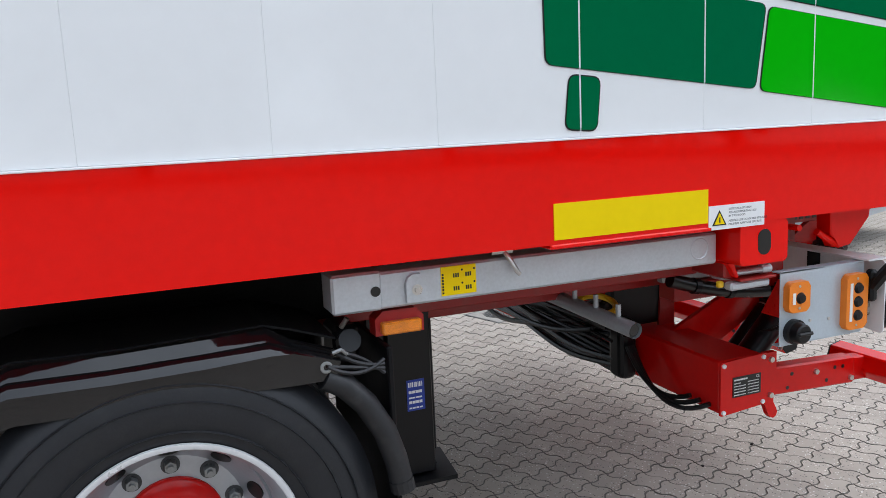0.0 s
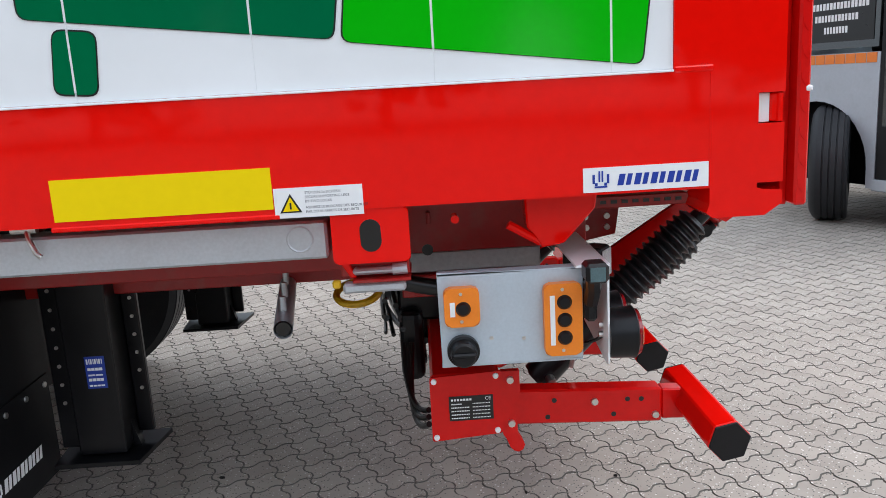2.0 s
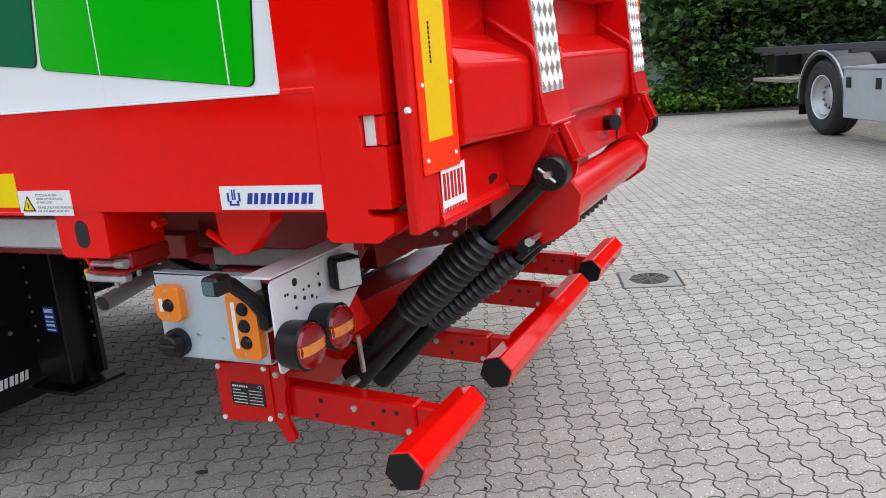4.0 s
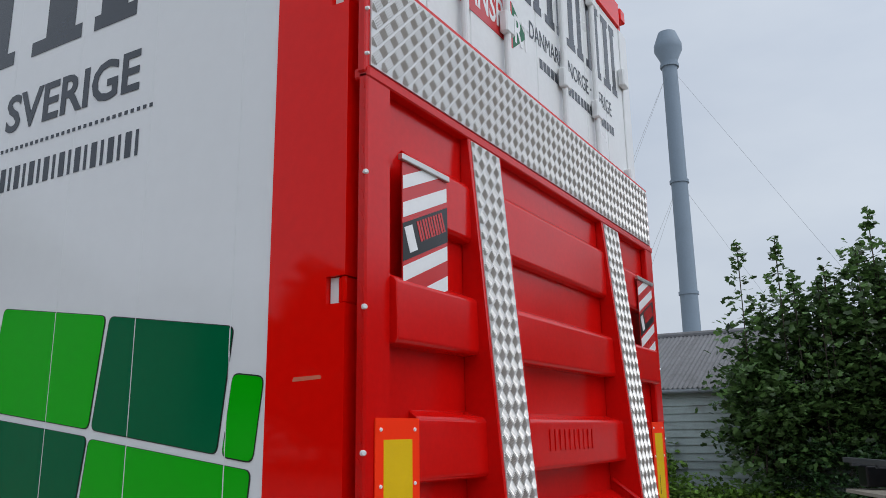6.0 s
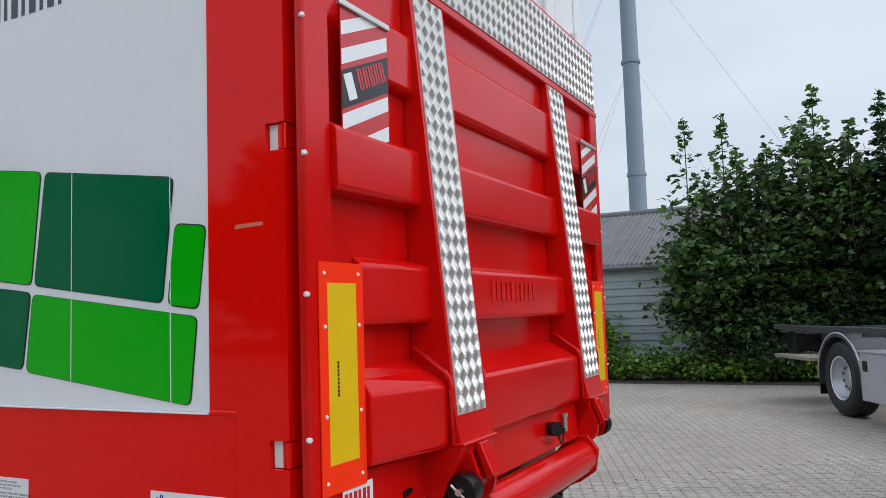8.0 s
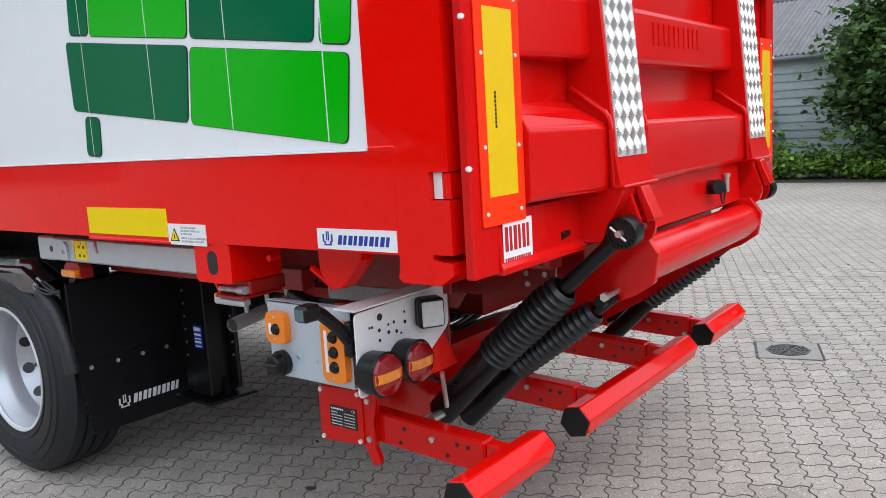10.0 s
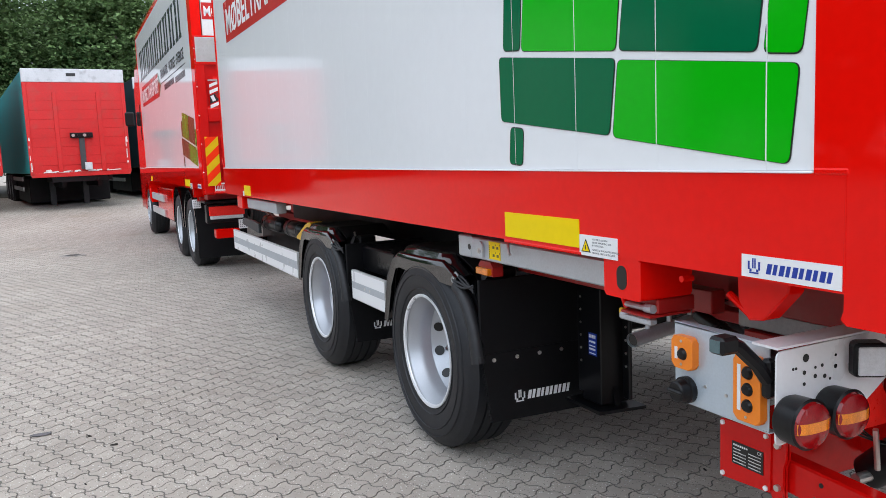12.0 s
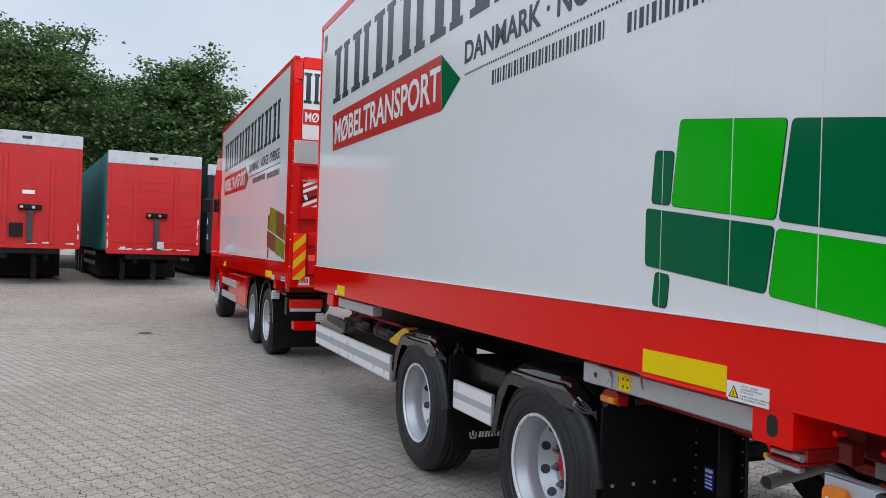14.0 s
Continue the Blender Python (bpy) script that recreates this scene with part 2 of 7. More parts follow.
LITTER_DARK = material("dry_leaf_dark", (0.025, 0.02, 0.017), 0.8, var=0.3, scale=60, bump=0.3)
SOIL = material("leaf_litter_soil", (0.07, 0.06, 0.045), 0.95, var=0.3, scale=6, bump=0.6, bump_scale=30)
DARK_STEEL = material("dark_truck_frame", (0.035, 0.038, 0.042), 0.5, var=0.2, scale=5, dirt=0.3, dirt_color=(0.1, 0.09, 0.08))
GREY_PAINT = material("grey_truck_paint", (0.2, 0.22, 0.24), 0.45, var=0.1, scale=4, dirt=0.25)
WOOD = material("worn_plank", (0.25, 0.22, 0.18), 0.8, var=0.25, scale=8, bump=0.3)
SLAB = material("worn_cover_slab", (0.29, 0.275, 0.25), 0.8, var=0.15, scale=6, bump=0.25, bump_scale=60, dirt=0.25)
IRON = material("cast_iron", (0.10, 0.097, 0.092), 0.6, metal=0.3, var=0.25, scale=12, bump=0.3)
FACADE = material("pale_facade", (0.42, 0.42, 0.41), 0.8, var=0.06, scale=0.6)


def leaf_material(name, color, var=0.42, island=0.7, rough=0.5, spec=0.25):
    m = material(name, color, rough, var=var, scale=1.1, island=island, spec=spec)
    nt = m.node_tree
    b = nt.nodes["Principled BSDF"]
    tr = nt.nodes.new("ShaderNodeBsdfTranslucent")
    mix = nt.nodes.new("ShaderNodeMixShader")
    mix.inputs["Fac"].default_value = 0.35
    nt.links.new(b.inputs["Base Color"].links[0].from_socket, tr.inputs["Color"])
    nt.links.new(b.outputs["BSDF"], mix.inputs[1])
    nt.links.new(tr.outputs["BSDF"], mix.inputs[2])
    nt.links.new(mix.outputs["Shader"], nt.nodes["Material Output"].inputs["Surface"])
    return m


def glass_material(name, color):
    m = bpy.data.materials.new(name)
    m.use_nodes = True
    b = m.node_tree.nodes["Principled BSDF"]
    b.inputs["Base Color"].default_value = (*color, 1)
    b.inputs["Transmission Weight"].default_value, b.inputs["Roughness"].default_value, b.inputs["IOR"].default_value = 1.0, 0.02, 1.45
    return m


GLASS = glass_material("tinted_cab_glass", (0.36, 0.44, 0.43))
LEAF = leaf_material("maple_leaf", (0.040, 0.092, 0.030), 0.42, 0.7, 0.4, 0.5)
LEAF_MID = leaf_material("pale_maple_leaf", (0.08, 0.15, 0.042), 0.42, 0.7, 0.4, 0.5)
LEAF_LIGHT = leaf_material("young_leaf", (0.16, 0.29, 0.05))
# Tree leaf darkened in colour so the reflected trees read as shaded.
LEAF_SHADY = leaf_material("shade_darkened_tree_leaf", (0.055, 0.095, 0.035))
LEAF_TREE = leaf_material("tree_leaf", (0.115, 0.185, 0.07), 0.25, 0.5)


def paver_material(name, pattern):
    """Grey concrete paving with pale and dark aggregate; pattern: joints drawn for the far field."""
    m = bpy.data.materials.new(name)
    m.use_nodes = True
    nd, lk = m.node_tree.nodes, m.node_tree.links
    b = nd["Principled BSDF"]
    tc = nd.new("ShaderNodeTexCoord")
    geo = nd.new("ShaderNodeNewGeometry")
    big, mid = nd.new("ShaderNodeTexNoise"), nd.new("ShaderNodeTexNoise")
    for n, s, d in ((big, 0.35, 5.0), (mid, 5.0, 6.0)):
        n.inputs["Scale"].default_value, n.inputs["Detail"].default_value = s, d
        lk.new(geo.outputs["Position"], n.inputs["Vector"])
    ramp = nd.new("ShaderNodeValToRGB")
    ramp.color_ramp.elements[0].position, ramp.color_ramp.elements[0].color = 0.32, (0.305, 0.271, 0.234, 1)
    ramp.color_ramp.elements[1].position, ramp.color_ramp.elements[1].color = 0.7, (0.455, 0.412, 0.362, 1)
    avg = nd.new("ShaderNodeMixRGB")
    avg.inputs["Fac"].default_value = 0.55
    lk.new(mid.outputs["Fac"], avg.inputs["Color1"])
    lk.new(big.outputs["Fac"], avg.inputs["Color2"])
    lk.new(avg.outputs["Color"], ramp.inputs["Fac"])
    out = ramp.outputs["Color"]
    for scale, lo, color in ((64.0, 0.145, (0.68, 0.66, 0.62, 1)), (84.0, 0.15, (0.06, 0.06, 0.06, 1))):
        v = nd.new("ShaderNodeTexVoronoi")
        v.inputs["Scale"].default_value = scale
        lk.new(geo.outputs["Position"], v.inputs["Vector"])
        lt = nd.new("ShaderNodeMath")
        lt.operation, lt.inputs[1].default_value = "LESS_THAN", lo * 1.5
        lk.new(v.outputs["Distance"], lt.inputs[0])
        pick = nd.new("ShaderNodeSeparateColor")
        lk.new(v.outputs["Color"], pick.inputs["Color"])
        some = nd.new("ShaderNodeMath")
        some.operation, some.inputs[1].default_value = "GREATER_THAN", 0.45
        lk.new(pick.outputs["Red"], some.inputs[0])
        both = nd.new("ShaderNodeMath")
        both.operation = "MULTIPLY"
        lk.new(lt.outputs["Value"], both.inputs[0])
        lk.new(some.outputs["Value"], both.inputs[1])
        fac = nd.new("ShaderNodeMath")
        fac.operation, fac.inputs[1].default_value = "MULTIPLY", 0.85
        lk.new(both.outputs["Value"], fac.inputs[0])
        mx = nd.new("ShaderNodeMixRGB")
        mx.inputs["Color2"].default_value = color
        lk.new(fac.outputs["Value"], mx.inputs["Fac"])
        lk.new(out, mx.inputs["Color1"])
        out = mx.outputs["Color"]
    stain = nd.new("ShaderNodeTexNoise")
    stain.inputs["Scale"].default_value, stain.inputs["Detail"].default_value = 0.55, 7.0
    stain.inputs["Roughness"].default_value = 0.62
    lk.new(geo.outputs["Position"], stain.inputs["Vector"])
    soak = nd.new("ShaderNodeMapRange")
    soak.inputs["From Min"].default_value, soak.inputs["From Max"].default_value = 0.56, 0.76
    soak.inputs["To Max"].default_value = 0.5
    lk.new(stain.outputs["Fac"], soak.inputs["Value"])
    earth = nd.new("ShaderNodeMixRGB")
    earth.inputs["Color2"].default_value = (0.27, 0.215, 0.155, 1)
    lk.new(soak.outputs["Result"], earth.inputs["Fac"])
    lk.new(out, earth.inputs["Color1"])
    out = earth.outputs["Color"]
    if pattern:
        rot = nd.new("ShaderNodeMapping")
        rot.inputs["Rotation"].default_value = (0, 0, radians(-21.5))
        rot.inputs["Location"].default_value = (-0.0735, -0.0666, 0)
        lk.new(geo.outputs["Position"], rot.inputs["Vector"])
        wob = nd.new("ShaderNodeTexNoise")
        wob.inputs["Scale"].default_value = 22.0
        lk.new(geo.outputs["Position"], wob.inputs["Vector"])
        dist = nd.new("ShaderNodeMixRGB")
        dist.blend_type, dist.inputs["Fac"].default_value = "LINEAR_LIGHT", 0.012
        lk.new(rot.outputs["Vector"], dist.inputs["Color1"])
        lk.new(wob.outputs["Color"], dist.inputs["Color2"])
        br = nd.new("ShaderNodeTexBrick")
        br.inputs["Scale"].default_value = 1.0
        br.inputs["Brick Width"].default_value, br.inputs["Row Height"].default_value = 0.1102, 0.1107
        br.offset = 0.0
        br.inputs["Mortar Size"].default_value, br.inputs["Mortar Smooth"].default_value = 0.0055, 0.3
        br.inputs["Color1"].default_value, br.inputs["Color2"].default_value = (1, 1, 1, 1), (0.93, 0.93, 0.93, 1)
        br.inputs["Mortar"].default_value = (0.5, 0.47, 0.44, 1)
        lk.new(dist.outputs["Color"], br.inputs["Vector"])
        mul = nd.new("ShaderNodeMixRGB")
        mul.blend_type, mul.inputs["Fac"].default_value = "MULTIPLY", 1.0
        lk.new(out, mul.inputs["Color1"])
        lk.new(br.outputs["Color"], mul.inputs["Color2"])
        out = mul.outputs["Color"]
        bp = nd.new("ShaderNodeBump")
        bp.inputs["Strength"].default_value, bp.inputs["Distance"].default_value = 0.5, 0.004
        bp.invert = True
        lk.new(br.outputs["Fac"], bp.inputs["Height"])
        lk.new(bp.outputs["Normal"], b.inputs["Normal"])
    else:
        add = nd.new("ShaderNodeMath")
        add.operation = "ADD"
        lk.new(nd.new("ShaderNodeObjectInfo").outputs["Random"], add.inputs[0])
        lk.new(geo.outputs["Random Per Island"], add.inputs[1])
        fr = nd.new("ShaderNodeMath")
        fr.operation = "FRACT"
        lk.new(add.outputs["Value"], fr.inputs[0])
        mr = nd.new("ShaderNodeMapRange")
        mr.inputs["To Min"].default_value, mr.inputs["To Max"].default_value = 0.93, 1.07
        lk.new(fr.outputs["Value"], mr.inputs["Value"])
        sc = nd.new("ShaderNodeVectorMath")
        sc.operation = "SCALE"
        lk.new(out, sc.inputs[0])
        lk.new(mr.outputs["Result"], sc.inputs["Scale"])
        out = sc.outputs["Vector"]
        grain = nd.new("ShaderNodeTexNoise")
        grain.inputs["Scale"].default_value = 260.0
        lk.new(geo.outputs["Position"], grain.inputs["Vector"])
        bp = nd.new("ShaderNodeBump")
        bp.inputs["Strength"].default_value, bp.inputs["Distance"].default_value = 0.35, 0.003
        lk.new(grain.outputs["Fac"], bp.inputs["Height"])
        lk.new(bp.outputs["Normal"], b.inputs["Normal"])
    lk.new(out, b.inputs["Base Color"])
    b.inputs["Roughness"].default_value = 0.85
    b.inputs["Specular IOR Level"].default_value = 0.28
    return m


PAVER = paver_material("concrete_paver", False)
PAVING_FAR = paver_material("paving_field", True)

# ---- mesh helpers ----
def empty(name, at=(0, 0, 0), **tags):
    ob = new(name)
    ob.location = at
    ob.empty_display_size = 0.1
    return tagged(ob, **tags)


def part(name, bm, mat, parent=None, label="", smooth=False, kind=""):
    """Links a bmesh as one mesh object; world coordinates are kept under a parent that stands at its own place."""
    me = bpy.data.meshes.new(name)
    bmesh.ops.recalc_face_normals(bm, faces=bm.faces[:])
    bm.to_mesh(me)
    bm.free()
    me.materials.append(mat)
    if smooth:
        for p in me.polygons:
            p.use_smooth = True
        me.set_sharp_from_angle(angle=radians(38))
    ob = new(name, me)
    if parent:
        ob.parent = parent
        top = parent
        at = Vector()
        while top:
            at += top.location
            top = top.parent
        ob.location = -at
    return tagged(ob, label=label, kind=kind)


def box(x0, x1, y0, y1, z0, z1, bevel=0.0, bm=None, seg=1):
    bm = bm or bmesh.new()
    m = Matrix.Translation(((x0 + x1) / 2, (y0 + y1) / 2, (z0 + z1) / 2)) @ Matrix.Diagonal((abs(x1 - x0), abs(y1 - y0), abs(z1 - z0), 1))
    r = bmesh.ops.create_cube(bm, size=1, matrix=m)
    if bevel:
        edges = list({e for v in r["verts"] for e in v.link_edges})
        bmesh.ops.bevel(bm, geom=edges, offset=bevel, segments=seg, affect="EDGES", profile=0.5)
    return bm


def rod(p0, p1, r0, r1=None, seg=16, bm=None, caps=True):
    """A round bar from p0 to p1."""
    bm = bm or bmesh.new()
    p0, p1 = Vector(p0), Vector(p1)
    d = p1 - p0
    m = Matrix.Translation((p0 + p1) / 2) @ d.to_track_quat("Z", "Y").to_matrix().to_4x4()
    bmesh.ops.create_cone(bm, cap_ends=caps, segments=seg, radius1=r0, radius2=r0 if r1 is None else r1, depth=d.length, matrix=m)
    return bm


def tube(points, r, seg=8, bm=None):
    """A hose through points."""
    bm = bm or bmesh.new()
    pts = [Vector(p) for p in points]
    rings = []
    for i, p in enumerate(pts):
        d = (pts[min(i + 1, len(pts) - 1)] - pts[max(i - 1, 0)]).normalized()
        q = d.to_track_quat("Z", "Y")
        rings.append([bm.verts.new(p + q @ Vector((r * math.cos(a), r * math.sin(a), 0))) for a in (2 * math.pi * k / seg for k in range(seg))])
    for a, b in zip(rings, rings[1:]):
        for k in range(seg):
            bm.faces.new((a[k], a[(k + 1) % seg], b[(k + 1) % seg], b[k]))
    bm.faces.new(rings[0])
    bm.faces.new(rings[-1][::-1])
    return bm


def bend(a, b, sag=0.1, n=8, side=(0, 0, -1)):
    """Points of a sagging line from a to b."""
    a, b, s = Vector(a), Vector(b), Vector(side)
    return [a.lerp(b, k / n) + s * sag * 4 * (k / n) * (1 - k / n) for k in range(n + 1)]


def lathe(profile, origin, axis, seg=32, bm=None):
    """Turns (radius, along) pairs round an axis through origin."""
    bm = bm or bmesh.new()
    q = Vector(axis).to_track_quat("Z", "Y")
    o = Vector(origin)
    rings = []
    for r, h in profile:
        rings.append([bm.verts.new(o + q @ Vector((r * math.cos(a), r * math.sin(a), h))) for a in (2 * math.pi * k / seg for k in range(seg))])
    for a, b in zip(rings, rings[1:]):
        for k in range(seg):
            bm.faces.new((a[k], a[(k + 1) % seg], b[(k + 1) % seg], b[k]))
    return bm


def prism(poly, plane, lo, hi, bm=None, bevel=0.0):
    """Extrudes a flat outline: plane 'xz' lies across y from lo to hi, 'yz' across x, 'xy' across z."""
    bm = bm or bmesh.new()

    def at(u, v, w):
        return {"xz": (u, w, v), "yz": (w, u, v), "xy": (u, v, w)}[plane]

    a = [bm.verts.new(at(u, v, lo)) for u, v in poly]
    b = [bm.verts.new(at(u, v, hi)) for u, v in poly]
    n = len(poly)
    faces = [bm.faces.new(a), bm.faces.new(b[::-1])]
    faces += [bm.faces.new((a[k], b[k], b[(k + 1) % n], a[(k + 1) % n])) for k in range(n)]
    if bevel:
        bmesh.ops.bevel(bm, geom=list({e for f in faces for e in f.edges}), offset=bevel, segments=1, affect="EDGES")
    return bm


def rounded(poly, r, n=4):
    """Rounds the corners of a convex outline."""
    out, k = [], len(poly)
    for i in range(k):
        p, a, b = Vector(poly[i]), Vector(poly[i - 1]), Vector(poly[(i + 1) % k])
        u, v = (a - p).normalized(), (b - p).normalized()
        rr = min(r, (a - p).length * 0.45, (b - p).length * 0.45)
        for j in range(n + 1):
            t = j / n
            out.append(tuple(p + u * rr * (1 - t) ** 2 + v * rr * t ** 2))
    return out


def clip(poly, lo, hi):
    """The part of an outline between u = lo and u = hi."""
    for side, lim in ((1, lo), (-1, hi)):
        out = []
        for i in range(len(poly)):
            p, q = poly[i - 1], poly[i]
            a, b = side * (p[0] - lim), side * (q[0] - lim)
            if (a >= 0) != (b >= 0):
                t = a / (a - b)
                out.append((p[0] + (q[0] - p[0]) * t, p[1] + (q[1] - p[1]) * t))
            if b >= 0:
                out.append(q)
        poly = out
        if len(poly) < 3:
            return []
    return poly


def grown(poly, d):
    """An outline about d larger all round."""
    c = sum((Vector(p) for p in poly), Vector((0, 0))) / len(poly)
    return [tuple(Vector(p) + (Vector(p) - c).normalized() * d) for p in poly]


def words(name, text, size, m, mat, parent, label="", extrude=0.0006, align="LEFT", sx=1.0, bold=0.0, shear=0.0):
    """Lettering in the built-in font, as a mesh."""
    cu = bpy.data.curves.new(name, "FONT")
    cu.body, cu.size, cu.extrude, cu.align_x, cu.offset, cu.shear, cu.resolution_u = text, size, extrude, align, bold, shear, 3
    tmp = bpy.data.objects.new(name, cu)
    scene.collection.objects.link(tmp)
    bpy.context.view_layer.update()
    me = bpy.data.meshes.new_from_object(tmp.evaluated_get(bpy.context.evaluated_depsgraph_get()))
    bpy.data.objects.remove(tmp)
    me.transform(m @ Matrix.Diagonal((sx, 1, 1, 1)))
    me.materials.clear()
    me.materials.append(mat)
    ob = new(name, me)
    ob.parent = parent
    at, top = Vector(), parent
    while top:
        at += top.location
        top = top.parent
    ob.location = -at
    return tagged(ob, label=label, kind="stuff" if len(text) > 6 else "")


def on_side(x, z, y=-0.004, tilt=0.0):
    """The pose of lettering on a face that looks to -y."""
    return pose(x, y, z) @ pose(0, 0, 0, 90) @ pose(0, 0, 0, 0, 0, tilt)


def on_rear(y, z, x=0.004, tilt=0.0):
    """The pose of lettering on a face that looks to +x."""
    return pose(x, y, z, 90, 0, 90) @ pose(0, 0, 0, 0, 0, tilt)


def bars(m, width, height, count, bm=None, gap=0.25, depth=0.0008, seed=1):
    """A row of plain bars that stands for writing: a flat block for each character."""
    bm = bm or bmesh.new()
    rnd = random.Random(seed)
    w = width / count
    for k in range(count):
        x0, x1 = k * w, k * w + w * (1 - gap) * rnd.uniform(0.85, 1.05)
        vs = [bm.verts.new(m @ Vector((x, y, z))) for z in (0, depth) for x, y in ((x0, 0), (x1, 0), (x1, height), (x0, height))]
        bm.faces.new(vs[4:])
        for i in range(4):
            bm.faces.new((vs[i], vs[(i + 1) % 4], vs[4 + (i + 1) % 4], vs[4 + i]))
    return bm


def block_letters(m, width, height, count, bm=None, gap=0.16, depth=0.0008, thin=0.24, slab=0.0):
    """Plain shapes in place of a maker's lettering: a broad and a narrow upright bar for each character."""
    bm = bm or bmesh.new()
    w = width / count
    for k in range(count):
        a, b = k * w, k * w + w * (1 - gap)
        s = (b - a)
        cells = [(a, a + s * 0.46, 0, height), (b - s * thin, b, 0, height)]
        if slab:
            t = 0.1 * height
            cells = [(a + s * slab, a + s * (0.4 + slab * 0.2), t, height - t), (b - s * (thin + slab * 0.6), b - s * slab * 0.6, t, height - t)]
            cells += [(a, a + s * 0.5, y, y + t) for y in (0, height - t)] + [(b - s * (thin + 0.14), b, y, y + t) for y in (0, height - t)]
        for x0, x1, y0, y1 in cells:
            vs = [bm.verts.new(m @ Vector((x, y, z))) for z in (0, depth) for x, y in ((x0, y0), (x1, y0), (x1, y1), (x0, y1))]
            bm.faces.new(vs[4:])
            for i in range(4):
                bm.faces.new((vs[i], vs[(i + 1) % 4], vs[4 + (i + 1) % 4], vs[4 + i]))
    return bm


def slanted(m, k):
    return m @ Matrix(((1, k, 0, 0), (0, 1, 0, 0), (0, 0, 1, 0), (0, 0, 0, 1)))


def bolt(parent, at, axis, r=0.011, h=0.008, mat=None, name="bolt"):
    return part(name, rod(at, Vector(at) + Vector(axis) * h, r, r * 0.92, 8), mat or STEEL, parent)

# ---- ground ----
def rise(x):
    """The yard climbs gently beyond the lorry."""
    t = min(1.0, max(0.0, (-17.5 - x) / 7.0))
    return 0.42 * t * t * (3 - 2 * t)


def build_ground():
    xs = [-400, -120, -60] + [-36 + 0.75 * k for k in range(26)] + [-16, -8, 0, 8, 16, 40, 120, 400]
    ys = [-400, -120, -40, -16, -8, 0, 8, 16, 40, 120, 400]
    bm = bmesh.new()
    grid = [[bm.verts.new((x, y, rise(x) - 0.007)) for y in ys] for x in xs]
    for i in range(len(xs) - 1):
        for j in range(len(ys) - 1):
            bm.faces.new((grid[i][j], grid[i + 1][j], grid[i + 1][j + 1], grid[i][j + 1]))
    return tagged(part("ground", bm, PAVING_FAR, smooth=True), "grey interlocking concrete paving of a transport yard", "paving", kind="structure")


ground = build_ground()


def build_litter():
    """Dry leaves and grit lying on the stones."""
    rnd = random.Random(41)

    def leaf(x, y, length, width, turn, mat, label, name="dry_leaf"):
        bm = bmesh.new()
        rows = []
        for k in range(7):
            u = -0.5 + k / 6
            w = width * 0.5 * (1 - (2 * u) ** 2) ** 0.5 if k not in (0, 6) else width * 0.05
            rows.append([(length * u, -w, 0.004 + 0.012 * u * u), (length * u, 0, 0.0015 + 0.008 * u * u), (length * u, w * 0.8, 0.010 + 0.004 * u)])
        for z in (0.0, -0.0012):
            vs = [[bm.verts.new((p[0], p[1], p[2] + z)) for p in r] for r in rows]
            for k in range(6):
                for c in range(2):
                    bm.faces.new((vs[k][c], vs[k + 1][c], vs[k + 1][c + 1], vs[k][c + 1]))
        bm.transform(pose(x, y, 0.002, 0, 0, turn))
        tagged(part(name, bm, mat, smooth=True), label, "leaf")

    leaf(-3.96, -1.785, 0.11, 0.042, 80, LITTER_GREY, "curled grey dry leaf lying on the paving")
    leaf(-3.555, -1.42, 0.04, 0.011, 75, LITTER_DARK, "small dark dry leaf on the paving")
    leaf(-1.35, 0.62, 0.05, 0.022, 20, LITTER_DARK, "small dark dry leaf on the paving")
    grit = bmesh.new()
    for _ in range(70):
        x, y, r = rnd.uniform(-10, 0.2), rnd.uniform(-3.5, 1.2), rnd.uniform(0.003, 0.008)
        m = pose(x, y, r * 0.5, rnd.uniform(0, 90), rnd.uniform(0, 90), rnd.uniform(0, 180)) @ Matrix.Diagonal((r * rnd.uniform(1, 2.4), r, r * 0.7, 1))
        bmesh.ops.create_icosphere(grit, subdivisions=1, radius=1.0, matrix=m)
    tagged(part("grit", grit, LITTER_DARK), "dark crumbs of soil and grit strewn on the paving", "grit", kind="stuff")


build_litter()


def drain(name, x, y, turn, label, z=0.0):
    d = empty(name, (x, y, z), label=label, category="drain cover", kind="")
    m = pose(x, y, z, 0, 0, turn)

    def ring(r0, r1, n=28):
        bm = bmesh.new()
        lathe([(r0, 0.0), (r0, 0.008), (r1, 0.008), (r1, 0.0)], (0, 0, 0), (0, 0, 1), n, bm)
        bm.transform(m)
        return bm

    slab = box(-0.178, 0.178, -0.178, 0.178, -0.02, 0.004, 0.003)
    slab.transform(m)
    part("frame", slab, SLAB, d, "worn grey cover slab")
    gap = box(-0.192, 0.192, -0.19, 0.193, -0.02, 0.0022)
    gap.transform(m)
    part("frame_gap", gap, INK_BLACK, d, "dark gap round the slab")
    pit = bmesh.new()
    lathe([(0.0, 0.0048), (0.122, 0.0048)], (0, 0, 0), (0, 0, 1), 28, pit)
    pit.transform(m)
    part("opening", pit, INK_BLACK, d)
    for k in range(5):
        part("grate_ring", ring(0.014 + 0.0245 * k, 0.024 + 0.0245 * k), IRON, d)
    for k in range(4):
        bar = box(-0.13, 0.13, -0.006, 0.006, 0.0, 0.0085)
        bar.transform(m @ pose(0, 0, 0, 0, 0, 45 * k))
        part("grate_bar", bar, IRON, d)


drain("drain_cover", -0.165, 3.51, 18, "square cast-iron drain cover with a round slotted grate")
drain("drain_cover", -13.9, -1.55, 12, "worn iron drain cover set flush in the paving")

